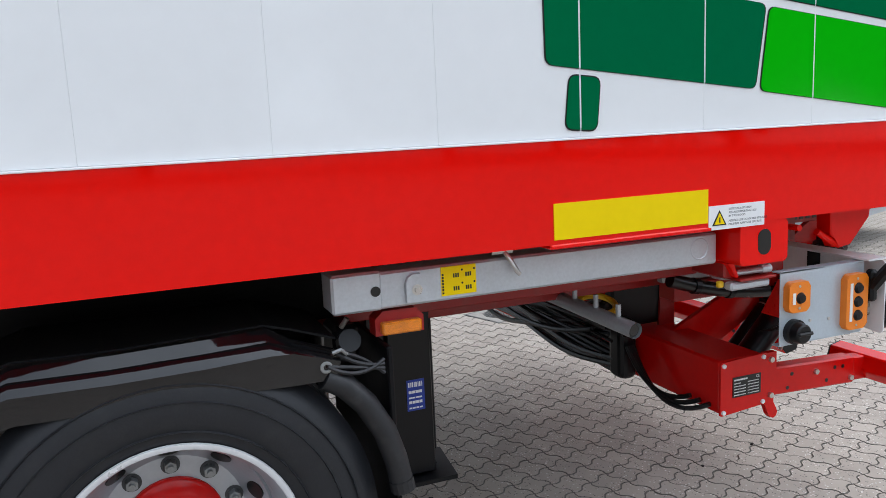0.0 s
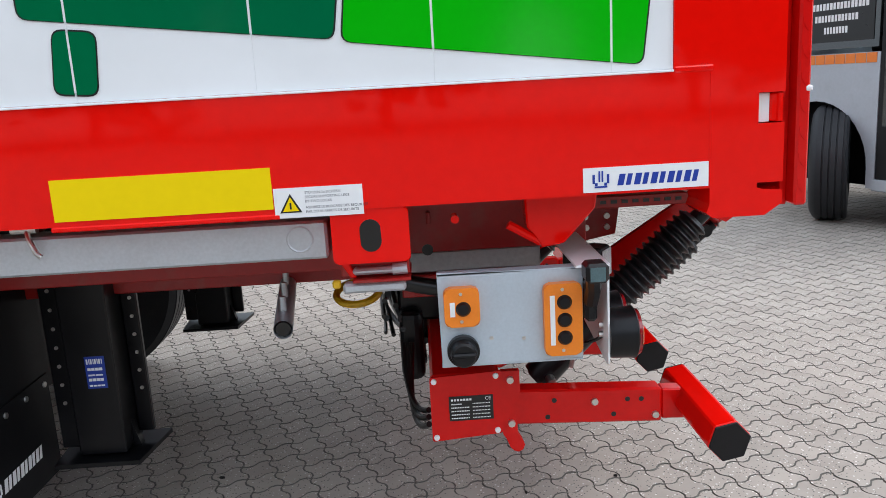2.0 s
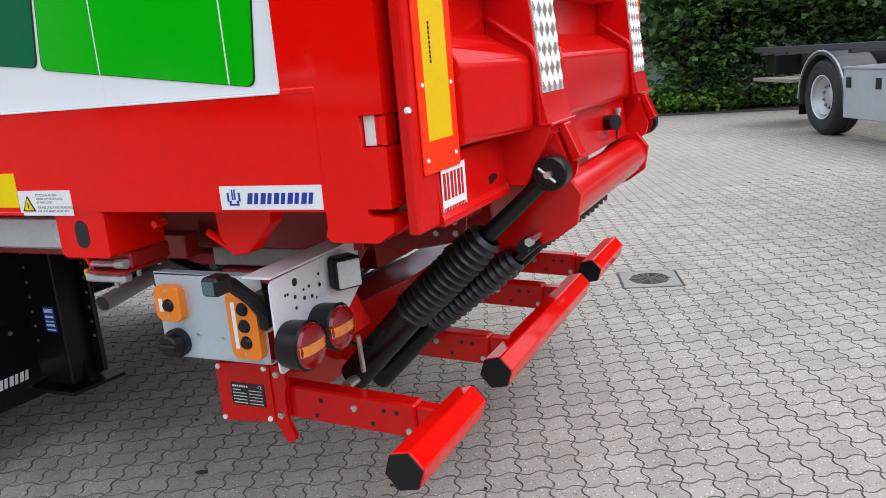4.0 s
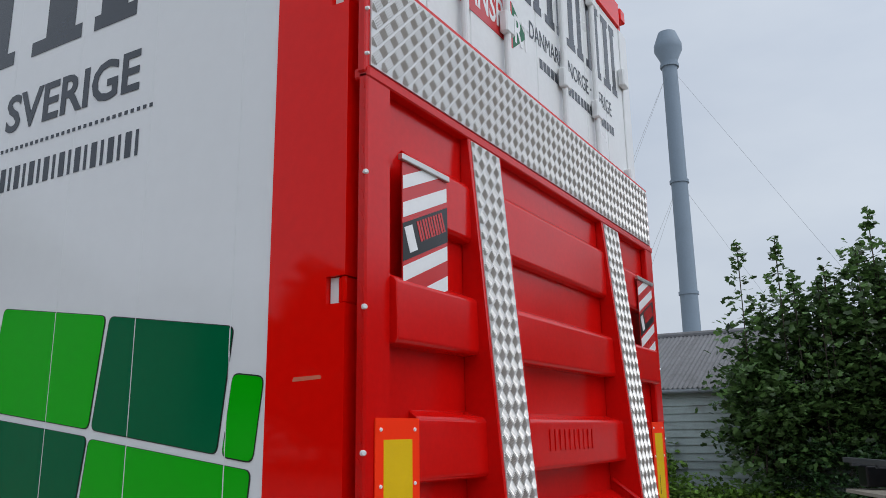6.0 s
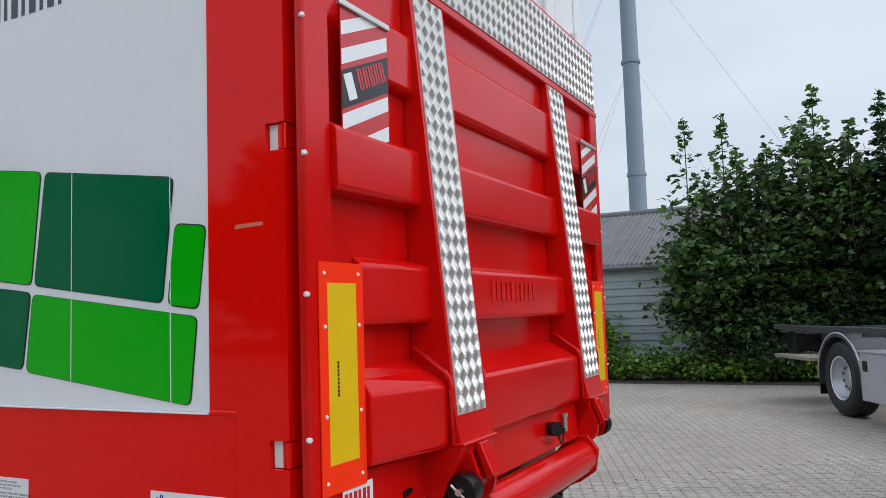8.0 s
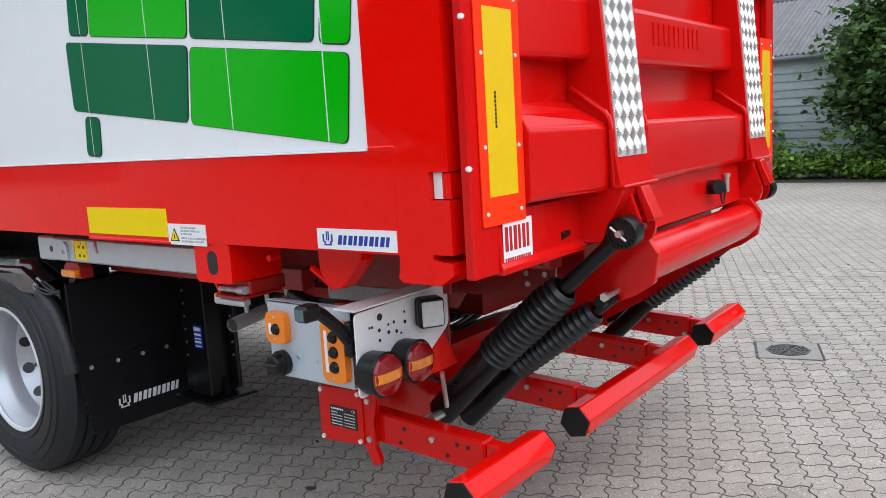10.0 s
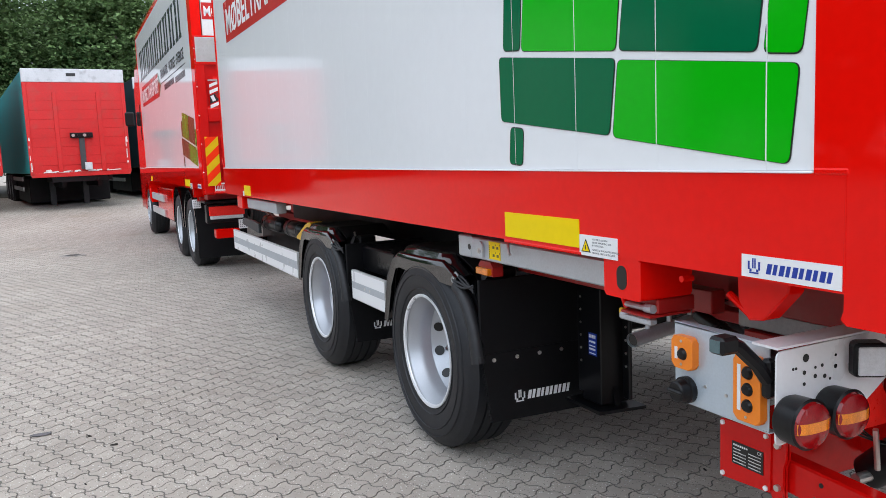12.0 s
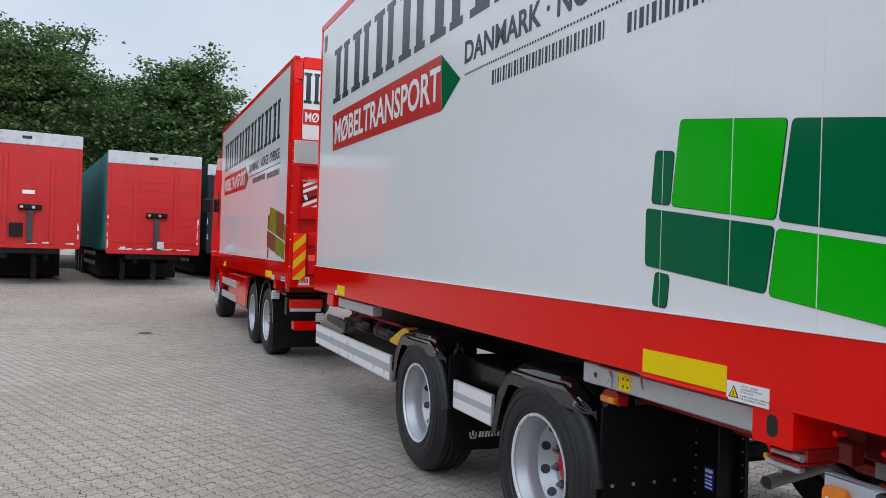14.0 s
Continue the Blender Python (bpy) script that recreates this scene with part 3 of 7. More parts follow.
# ---- swap body: the box on the trailer ----
# Unseen plywood underside, lightened to bounce light onto the ground below.
FLOOR_BOUNCE_PLY = material("bounce_lightened_plywood", (0.24, 0.21, 0.17), 0.7, var=0.12, scale=3, bump=0.1)
SEAMS = [-0.449 - 0.3908 * k for k in range(-1, 20)]
TILES = [
    ("D", [(-1.672, 2.012), (-1.553, 1.996), (-1.572, 1.786), (-1.69, 1.80)]),
    ("G", [(-1.520, 2.120), (-0.980, 2.050), (-1.020, 1.714), (-1.560, 1.782)]),
    ("D", [(-0.956, 2.046), (-0.438, 1.975), (-0.480, 1.642), (-1.002, 1.712)]),
    ("G", [(-0.430, 1.848), (-0.322, 1.835), (-0.350, 1.623), (-0.458, 1.637)]),
    ("D", [(-1.722, 1.778), (-1.023, 1.691), (-1.056, 1.463), (-1.718, 1.540)]),
    ("G", [(-1.008, 1.685), (-0.356, 1.601), (-0.382, 1.373), (-1.036, 1.457)]),
    ("D", [(-1.652, 1.513), (-1.562, 1.504), (-1.574, 1.373), (-1.666, 1.380)]),
]


def side_graphics(body, face=-0.001):
    """The printed tiles and lettering of the side that looks to -y."""
    for kind, poly in TILES:
        shape = rounded(poly, 0.022)
        for lo, hi in zip(SEAMS[1:], SEAMS):
            c = clip(shape, lo + 0.0028, hi - 0.0028)
            if not c:
                continue
            t = part("printed_tile", prism(c, "xz", face - 0.0022, face), GREEN if kind == "G" else GREEN_DARK, body, "bright green printed tile" if kind == "G" else "dark green printed tile")
            part("tile_outline", prism(clip(grown(shape, 0.004), lo + 0.0028, hi - 0.0028), "xz", face - 0.0012, face), INK_BLACK, t, "thin black outline")
        for s in SEAMS:
            c = clip(grown(shape, -0.004), s - 0.0027, s + 0.0027)
            if c:
                part("seam_line", prism(c, "xz", face - 0.001, face + 0.0005), WHITE_FILM, body, "thin white joint line")
    # red flag with lettering
    fl = [(-7.095, 2.945), (-4.095, 2.93), (-4.06, 2.535), (-7.05, 2.565)]
    red_flag = None
    for lo, hi in zip(SEAMS[1:], SEAMS):
        c = clip(fl, lo + 0.0015, hi - 0.0015)
        if c:
            red_flag = part("red_banner", prism(c, "xz", face - 0.002, face), RED_FILM, body, "red banner with white lettering")
    words("lettering", "MØBELTRANSPORT", 0.335, on_side(-7.0, 2.635, face - 0.003, -0.2), WHITE_FILM, red_flag, "white lettering", sx=0.985, bold=0.006)
    part("green_arrow", prism([(-4.085, 2.93), (-3.74, 2.70), (-4.05, 2.535)], "xz", face - 0.002, face), GREEN_DARK, body, "green arrow tip")
    big = block_letters(on_side(-7.10, 3.06, face), 6.26, 0.56, 9, slab=0.14)
    part("company_name", big, INK, body, "large slate letter shapes", kind="stuff")
    words("country_lettering", "DANMARK · NORGE · SVERIGE", 0.2, on_side(-3.69, 2.785, face - 0.001), INK, body, "slate lettering", sx=1.02, bold=0.004)
    dots = bmesh.new()
    for k in range(95):
        box(-3.67 + 0.03 * k, -3.656 + 0.03 * k, face - 0.0015, face, 2.705, 2.718, 0, dots)
    part("dotted_line", dots, INK, body, kind="stuff")
    part("phone_line", block_letters(on_side(-3.26, 2.57, face), 1.2, 0.088, 17, gap=0.3, thin=0.22), INK, body, "unreadable row of dark bars", kind="stuff")
    part("web_line", block_letters(on_side(-1.90, 2.553, face), 1.03, 0.088, 12, gap=0.26, thin=0.22), INK, body, "unreadable row of dark bars", kind="stuff")


def crest(m, s, bm):
    """A plain crown-like mark: two side curves and a middle stroke over a foot bar."""
    for x0, x1, y0, y1 in ((-0.5, -0.36, 0.25, 0.8), (-0.36, -0.2, 0.12, 0.3), (0.36, 0.5, 0.25, 0.8), (0.2, 0.36, 0.12, 0.3), (-0.14, -0.04, 0.35, 1.0), (0.04, 0.14, 0.35, 1.0), (-0.38, 0.38, 0.0, 0.1)):
        vs = [bm.verts.new(m @ Vector((x * s, y * s, z))) for z in (0, 0.001) for x, y in ((x0, y0), (x1, y0), (x1, y1), (x0, y1))]
        bm.faces.new(vs[4:])
        for i in range(4):
            bm.faces.new((vs[i], vs[(i + 1) % 4], vs[4 + (i + 1) % 4], vs[4 + i]))
    return bm


def maker_plate(parent, x0, x1, z0, z1, face):
    """White plate with a blue crest and slanted blue bars in place of the maker's name."""
    p = part("maker_plate", box(x0, x1, face - 0.0025, face, z0, z1), WHITE_FILM, parent, "white plate with blue mark")
    h, w = z1 - z0, x1 - x0
    bm = crest(on_side(x0 + 0.14 * w, z0 + 0.18 * h, face - 0.0025), 0.68 * h, bmesh.new())
    block_letters(slanted(on_side(x0 + 0.27 * w, z0 + 0.24 * h, face - 0.0025), 0.22), 0.66 * w, 0.46 * h, 5, bm, gap=0.2, thin=0.36)
    part("blue_mark", bm, BLUE_FILM, p, kind="stuff")


def build_body():
    body = empty("swap_body", (-3.9, 1.27, 1.05), label="white box body with red frame and green tiles on trailer", category="swap body")
    f = -0.005
    # outer frame
    part("sill", box(-7.70, -0.228, f, 0.09, 1.088, 1.352), RED, body, "glossy red lower rail")
    part("sill_lip", box(-7.70, -0.3125, f - 0.006, 0.03, 1.352, 1.3575, 0.0015), WHITE_TRIM, body, "thin white trim")
    part("sill", box(-7.70, -0.228, 2.46, 2.555, 1.088, 1.352, 0.006), RED, body, "glossy red lower rail")
    part("corner_post", box(-0.311, -0.1195, f, 0.12, 1.3605, 4.0), RED, body, "glossy red rear corner post")
    part("sill_end_weld", box(-0.311, -0.222, f - 0.003, 0.02, 1.3495, 1.3635, 0.003), RED, body)
    part("sill_end_weld", box(-0.2305, -0.2255, f - 0.0015, 0.02, 1.092, 1.349, 0.001), RED, body)
    foot = [(-0.228, 1.09), (-0.228, 1.05), (-0.235, 1.03), (-0.22, 1.018), (-0.10, 1.018), (-0.06, 1.045), (-0.06, 1.075), (-0.105, 1.078), (-0.1195, 1.083), (-0.1195, 1.3605), (-0.228, 1.3605)]
    part("corner_foot", prism(foot, "xz", f, 0.14), RED, body, "glossy red corner foot plate")
    zs = [1.094, 1.228, 1.296, 2.005, 2.075, 2.83, 2.90, 3.66, 3.73, 4.0]
    for k in range(0, len(zs) - 1):
        if k % 2 == 0:
            part("post_edge", box(-0.1195, -0.060, f, 0.11, zs[k], zs[k + 1]), RED, body)
        else:
            h = part("hinge", box(-0.089, -0.062, 0.004, 0.06, zs[k] + 0.002, zs[k + 1] - 0.002, 0.004), RED, body, "red hinge block in a notch")
            part("hinge_gap_plate", box(-0.1165, -0.0895, 0.010, 0.05, zs[k] + 0.002, zs[k + 1] - 0.002), WHITE_DOOR, h)
            part("hinge_pin", rod((-0.068, 0.006, zs[k] + 0.003), (-0.068, 0.006, zs[k + 1] - 0.003), 0.008, seg=10), RED, h)
    part("corner_post", box(-0.311, -0.09, 2.43, 2.555, 1.018, 4.0, 0.006), RED, body)
    part("door_edge", box(-0.088, -0.062, 2.432, 2.55, 1.03, 3.868, 0.004), WHITE_DOOR, body, "white door edge")
    part("front_post", box(-7.70, -7.63, f, 0.08, 1.358, 4.0, 0.006), RED, body, "glossy red front corner post")
    part("front_post", box(-7.70, -7.63, 2.47, 2.555, 1.358, 4.0, 0.006), RED, body)
    part("roof_rail", box(-7.70, -0.06, f, 0.07, 3.95, 4.025, 0.006), RED, body, "red roof rail")
    part("roof_rail", box(-7.70, -0.06, 2.48, 2.555, 3.95, 4.025, 0.006), RED, body, "red roof rail")
    part("roof", box(-7.66, -0.1, 0.07, 2.48, 3.96, 4.0), WHITE_TRIM, body)
    part("front_wall", box(-7.68, -7.64, 0.08, 2.47, 1.1, 3.96), WHITE, body)
    part("floor", box(-7.66, -0.1, 0.09, 2.46, 1.12, 1.2), FLOOR_BOUNCE_PLY, body, "plywood floor underside lightened to bounce light")
    # side panels, one board each
    for y0, y1 in ((0.0, 0.05), (2.5, 2.55)):
        edges = [-0.3115] + [s for s in SEAMS[1:] if s > -7.6] + [-7.629]
        for hi, lo in zip(edges, edges[1:]):
            part("side_panel", box(lo + 0.0001, hi - 0.0001, y0, y1, 1.358, 3.952, 0.0006), WHITE, body, "glossy white side board")
    vents = bmesh.new()
    for k in range(8):
        box(-7.56, -7.44, -0.003, 0.0, 3.70 + 0.022 * k, 3.712 + 0.022 * k, 0, vents)
    part("vent", vents, INK_BLACK, body, "small louvred vent", kind="stuff")
    # rear doors and header
    part("header", box(-0.13, -0.055, 0.12, 2.43, 3.87, 4.02, 0.005), RED, body, "red rear header")
    for k in range(8):
        y0 = 0.122 + 0.2886 * k
        d = part("door_board", box(-0.085, -0.067, y0, y0 + 0.284, 1.03, 3.868, 0.004), WHITE_DOOR, body, "white rear door board")
    for y in (0.62, 0.95, 1.52, 1.93):
        r = part("lock_rod", rod((-0.045, y, 1.03), (-0.045, y, 3.88), 0.014, seg=12), WHITE_DOOR, body, "white door lock rod")
        for z in (3.2, 3.80):
            part("rod_guide", box(-0.062, -0.028, y - 0.035, y + 0.035, z - 0.045, z + 0.045, 0.006), WHITE_DOOR, r)
        part("rod_cam", box(-0.06, -0.03, y - 0.02, y + 0.02, 3.885, 3.92, 0.004), RED, r)
    for z in (3.55, 2.98):
        part("door_hinge", box(-0.066, -0.03, 2.36, 2.44, z - 0.05, z + 0.05, 0.008), WHITE_DOOR, body)
    rear_ban = part("red_banner", box(-0.0665, -0.0655, 0.13, 1.04, 3.145, 3.345), RED_FILM, body)
    words("lettering", "MØBELTRANSPORT", 0.17, on_rear(0.15, 3.185, -0.0655), WHITE_FILM, rear_ban, sx=0.7, bold=0.003)
    part("green_arrow", prism([(1.04, 3.345), (1.17, 3.245), (1.04, 3.145)], "yz", -0.0665, -0.0655), GREEN_DARK, body)
    part("company_name", block_letters(on_rear(0.13, 3.42, -0.0665), 2.25, 0.4, 9, slab=0.14), INK, body, "large slate letter shapes", kind="stuff")
    words("country_lettering", "DANMARK · NORGE · SVERIGE", 0.11, on_rear(1.2, 3.27, -0.066), INK, body, sx=0.68)
    part("phone_line", bars(on_rear(1.3, 3.17, -0.0665), 0.95, 0.045, 24, seed=5), INK, body, kind="stuff")
    side_graphics(body)
    # plates on the sill
    part("yellow_marker", box(-1.708, -1.219, f - 0.003, f, 1.100, 1.194), YELLOW, body, "plain yellow reflective plate")
    part("yellow_marker", box(-6.68, -6.40, f - 0.003, f, 1.10, 1.194), YELLOW, body, "plain yellow reflective plate")
    part("marker_ledge", box(-1.72, -1.205, f - 0.004, 0.06, 1.076, 1.088, 0.003), RED, body)
    lab = part("warning_label", box(-1.2165, -1.017, f - 0.003, f, 1.078, 1.146), WHITE_FILM, body, "white warning label with triangle")
    part("triangle", prism([(-1.205, 1.09), (-1.155, 1.09), (-1.18, 1.133)], "xz", f - 0.0042, f - 0.003), INK_BLACK, lab)
    part("triangle_fill", prism([(-1.198, 1.0935), (-1.162, 1.0935), (-1.18, 1.1255)], "xz", f - 0.0052, f - 0.0042), YELLOW, lab)
    part("mark", box(-1.182, -1.178, f - 0.0058, f - 0.0052, 1.098, 1.113), INK_BLACK, lab)
    for i, line in enumerate(("STÜTZEN 2x SICHERN", "SECURE SUPPORTING LEGS", "BY TWO LOCKS", "ASSUREZ LE BLOCAGE DES BEQUILLES", "PAR DEUX ARRETS DE SECURITE")):
        words("label_line", line, 0.0082, on_side(-1.147, 1.131 - 0.0098 * i - (0.004 if i > 2 else 0), f - 0.003), INK, lab, extrude=0.0003)
    part("warning_label", box(-6.75, -6.69, f - 0.003, f, 1.09, 1.14), WHITE_FILM, body)
    maker_plate(body, -0.518, -0.232, 1.094, 1.150, f)
    # Small pale strip on the face of the rear post.
    part("paint_repair", prism(rounded([(-0.222, 1.818), (-0.128, 1.822), (-0.131, 1.831), (-0.218, 1.829)], 0.004), "xz", f - 0.0008, f), material("pale_red_tone", (0.66, 0.16, 0.09), 0.5), body, "small pale mark on the red post")
    # twist-lock corner casting, hook, support
    cast = part("corner_casting", prism(rounded([(-1.096, 0.961), (-0.918, 0.961), (-0.918, 1.087), (-1.096, 1.087)], 0.012), "xz", 0.0, 0.2, None, 0.003), RED, body, "red corner casting with an oblong hole")
    slot = [(-1.007 + 0.0245 * math.cos(a), 1.0255 + (0.0135 if math.sin(a) > 0 else -0.0135) + 0.0245 * math.sin(a)) for a in (2 * math.pi * k / 20 for k in range(20))]
    part("slot", prism(slot, "xz", -0.0012, 0.02), INK_BLACK, cast, "dark oblong hole")
    part("casting_ledge", box(-1.09, -0.925, 0.07, 0.22, 0.912, 0.961, 0.005), RED_UNDER_SHADE, body)
    part("casting_lip", prism([(-1.092, 0.961), (-1.07, 0.961), (-1.05, 0.915), (-1.064, 0.915)], "xz", 0.05, 0.2, None, 0.003), RED, body)
    part("casting_base", box(-1.06, -0.922, 0.035, 0.2, 0.905, 0.913, 0.002), RED_UNDER_SHADE, body)
    part("lock_stub", rod((-0.81, 0.1, 1.04), (-0.81, 0.06, 1.04), 0.010, seg=12), RED, body)
    part("hook_plate", prism([(-0.64, 1.09), (-0.46, 1.09), (-0.468, 1.04), (-0.545, 0.958), (-0.60, 0.95), (-0.605, 0.975), (-0.635, 1.0)], "xz", 0.10, 0.16, None, 0.004), RED, body, "red pressed hook plate")
    part("hook_bar", rod((-0.68, 0.115, 1.01), (-0.60, 0.115, 0.962), 0.011, seg=10), RED, body)
    return body


swap_body = build_body()

# ---- tail lift on the rear of the trailer ----
def face_x(z):
    """How far the platform's stringers stand out at height z."""
    if z >= 1.29:
        return 0.112 * (2.6 - z) / 1.31
    return 0.112 + 0.02 * (1.29 - z) / 0.09


def tread(y0, y1, z0, z1, parent, name, x_of, pitch=0.051):
    """Five-bar tread plate: a sheet with raised bars in turned groups."""
    sheet = bmesh.new()
    vs = [sheet.verts.new((x_of(z) + 0.003, y, z)) for y, z in ((y0, z0), (y1, z0), (y1, z1), (y0, z1))]
    back = [sheet.verts.new((x_of(z) - 0.003, y, z)) for y, z in ((y0, z0), (y1, z0), (y1, z1), (y0, z1))]
    sheet.faces.new(vs)
    for i in range(4):
        sheet.faces.new((vs[i], vs[(i + 1) % 4], back[(i + 1) % 4], back[i]))
    p = part(name, sheet, ALU, parent, "bright five-bar aluminium tread plate")
    verts, faces = [], []
    ny, nz = int((y1 - y0) / pitch) + 2, int((z1 - z0) / pitch) + 2
    for i in range(ny * 2):
        for j in range(nz * 2):
            if (i + j) % 2:
                continue
            cy, cz = y0 + pitch * (i * 0.5 + 0.1), z0 + pitch * (j * 0.5 + 0.2)
            d = 1 if i % 2 else -1
            for k in range(-2, 3):
                ux, uz = math.cos(radians(45)), d * math.sin(radians(45))
                oy, oz = cy - uz * k * 0.0066, cz + ux * k * 0.0066
                if not (y0 + 0.004 < oy < y1 - 0.004 and z0 + 0.004 < oz < z1 - 0.004):
                    continue
                h, w = 0.0156, 0.0015
                h = min(h, (min(oy - y0, y1 - oy, oz - z0, z1 - oz) - 0.001) * 1.35)
                quad = [(oy + s * ux * h + t * -uz * w, oz + s * uz * h + t * ux * w) for s, t in ((-1, -1), (1, -1), (1, 1), (-1, 1))]
                n = len(verts)
                verts += [(x_of(b) + 0.003, a, b) for a, b in quad]
                verts += [(x_of(oz) + 0.0056, oy + s * ux * h * 0.8, oz + s * uz * h * 0.8) for s in (-1, 1)]
                faces += [(n, n + 1, n + 5, n + 4), (n + 2, n + 3, n + 4, n + 5), (n + 1, n + 2, n + 5), (n + 3, n, n + 4)]
    me = bpy.data.meshes.new("tread_relief")
    me.from_pydata(verts, [], faces)
    me.materials.append(ALU_BAR)
    ob = new("tread_relief", me)
    ob.parent = p
    at, top = Vector(), p
    while top:
        at += top.location
        top = top.parent
    ob.location = -at
    tagged(ob, kind="stuff")
    return p


def loft_y(prof_a, ya, prof_b, yb):
    """A solid between two (x, z) outlines at ya and yb."""
    bm = bmesh.new()
    a = [bm.verts.new((u, ya, v)) for u, v in prof_a]
    b = [bm.verts.new((u, yb, v)) for u, v in prof_b]
    n = len(a)
    faces = [bm.faces.new(a), bm.faces.new(b[::-1])] + [bm.faces.new((a[k], b[k], b[(k + 1) % n], a[(k + 1) % n])) for k in range(n)]
    bmesh.ops.bevel(bm, geom=list({e for f in faces for e in f.edges}), offset=0.003, segments=1, affect="EDGES")
    return bm


def tapered(prof, n, ya, yb, top=0.012):
    """Ribs of the outer fields run down to the plate's plane beside the marking plate."""
    small = [(-0.03 + (u + 0.03) * 0.42, v) for u, v in prof]
    if n == 0:
        return loft_y(small, ya, prof, yb)
    return loft_y(prof, ya, small, yb)


def gaiter(a, b, r, parent, name="gaiter", folds=15):
    """A ribbed rubber bellows from a to b."""
    a, b = Vector(a), Vector(b)
    ln = (b - a).length
    prof = [(r * 0.62, 0)]
    for k in range(folds):
        h = ln * (k + 0.5) / folds
        s = r * (0.82 + 0.18 * min(1, (k + 1) / 4))
        prof += [(s * 0.74, h - 0.48 * ln / folds), (s * 0.80, h - 0.3 * ln / folds), (s * 0.96, h - 0.13 * ln / folds), (s, h), (s * 0.96, h + 0.13 * ln / folds), (s * 0.80, h + 0.3 * ln / folds)]
    prof.append((r * 0.7, ln))
    return part(name, lathe(prof, a, b - a, 32), GAITER, parent, "ribbed black rubber gaiter", smooth=True)


def cylinder(lift, top, g0, g1, low, r, y, sticker=False):
    c = part("ram", rod((g1[0], y, g1[1]), (low[0], y, low[1]), r * 0.84, seg=28), BLACK_PAINT, lift, "black hydraulic ram", smooth=True)
    part("piston_arm", rod((top[0], y, top[1]), (g0[0], y, g0[1]), r * 0.36, r * 0.42, 16), BLACK_PAINT, c, smooth=True)
    gaiter((g0[0], y, g0[1]), (g1[0], y, g1[1]), r, c)
    d = (Vector((g1[0], y, g1[1])) - Vector((g0[0], y, g0[1]))).normalized()
    e = Vector((g1[0], y, g1[1]))
    part("clamp", rod(e - d * 0.006, e + d * 0.006, r * 0.78, seg=24), STEEL, c, "thin steel hose clamp")
    if sticker:
        q = e + d * 0.2
        st = box(-0.03, 0.03, -0.018, 0.018, -0.001, 0.001)
        st.transform(Matrix.Translation(q + Vector((0.012, -0.035, 0.012))) @ Vector((-0.1, -0.85, 0.5)).to_track_quat("Z", "Y").to_matrix().to_4x4() @ pose(0, 0, 0, 0, 0, 40))
        part("sticker", st, WHITE_FILM, c, "small white barcode sticker")


def reflector(parent, y0, y1, z0, z1, x, flip=False):
    r = part("reflector_plate", prism(rounded([(y0, z0), (y1, z0), (y1, z1), (y0, z1)], 0.008), "yz", x, x + 0.003), ORANGE_REFLEX, parent, "orange-bordered yellow rear marking plate")
    w = y1 - y0
    part("yellow_field", box(x + 0.003, x + 0.0036, y0 + 0.175 * w, y1 - 0.175 * w, z0 + 0.07, z1 - 0.052), YELLOW_REFLEX, r, "honeycomb yellow field")
    for y in (y0 + 0.022, y1 - 0.022):
        for z in (z0 + 0.03, z0 + 0.19, z1 - 0.16, z1 - 0.028):
            part("rivet", rod((x + 0.003, y, z), (x + 0.006, y, z), 0.0055, 0.004, 8), WHITE_TRIM, r)
    part("writing", bars(on_rear((y0 + y1) / 2 - 0.02, (z0 + z1) / 2 - 0.05, x + 0.0036, 90), 0.09, 0.007, 9, seed=6), INK_BLACK, r, kind="stuff")


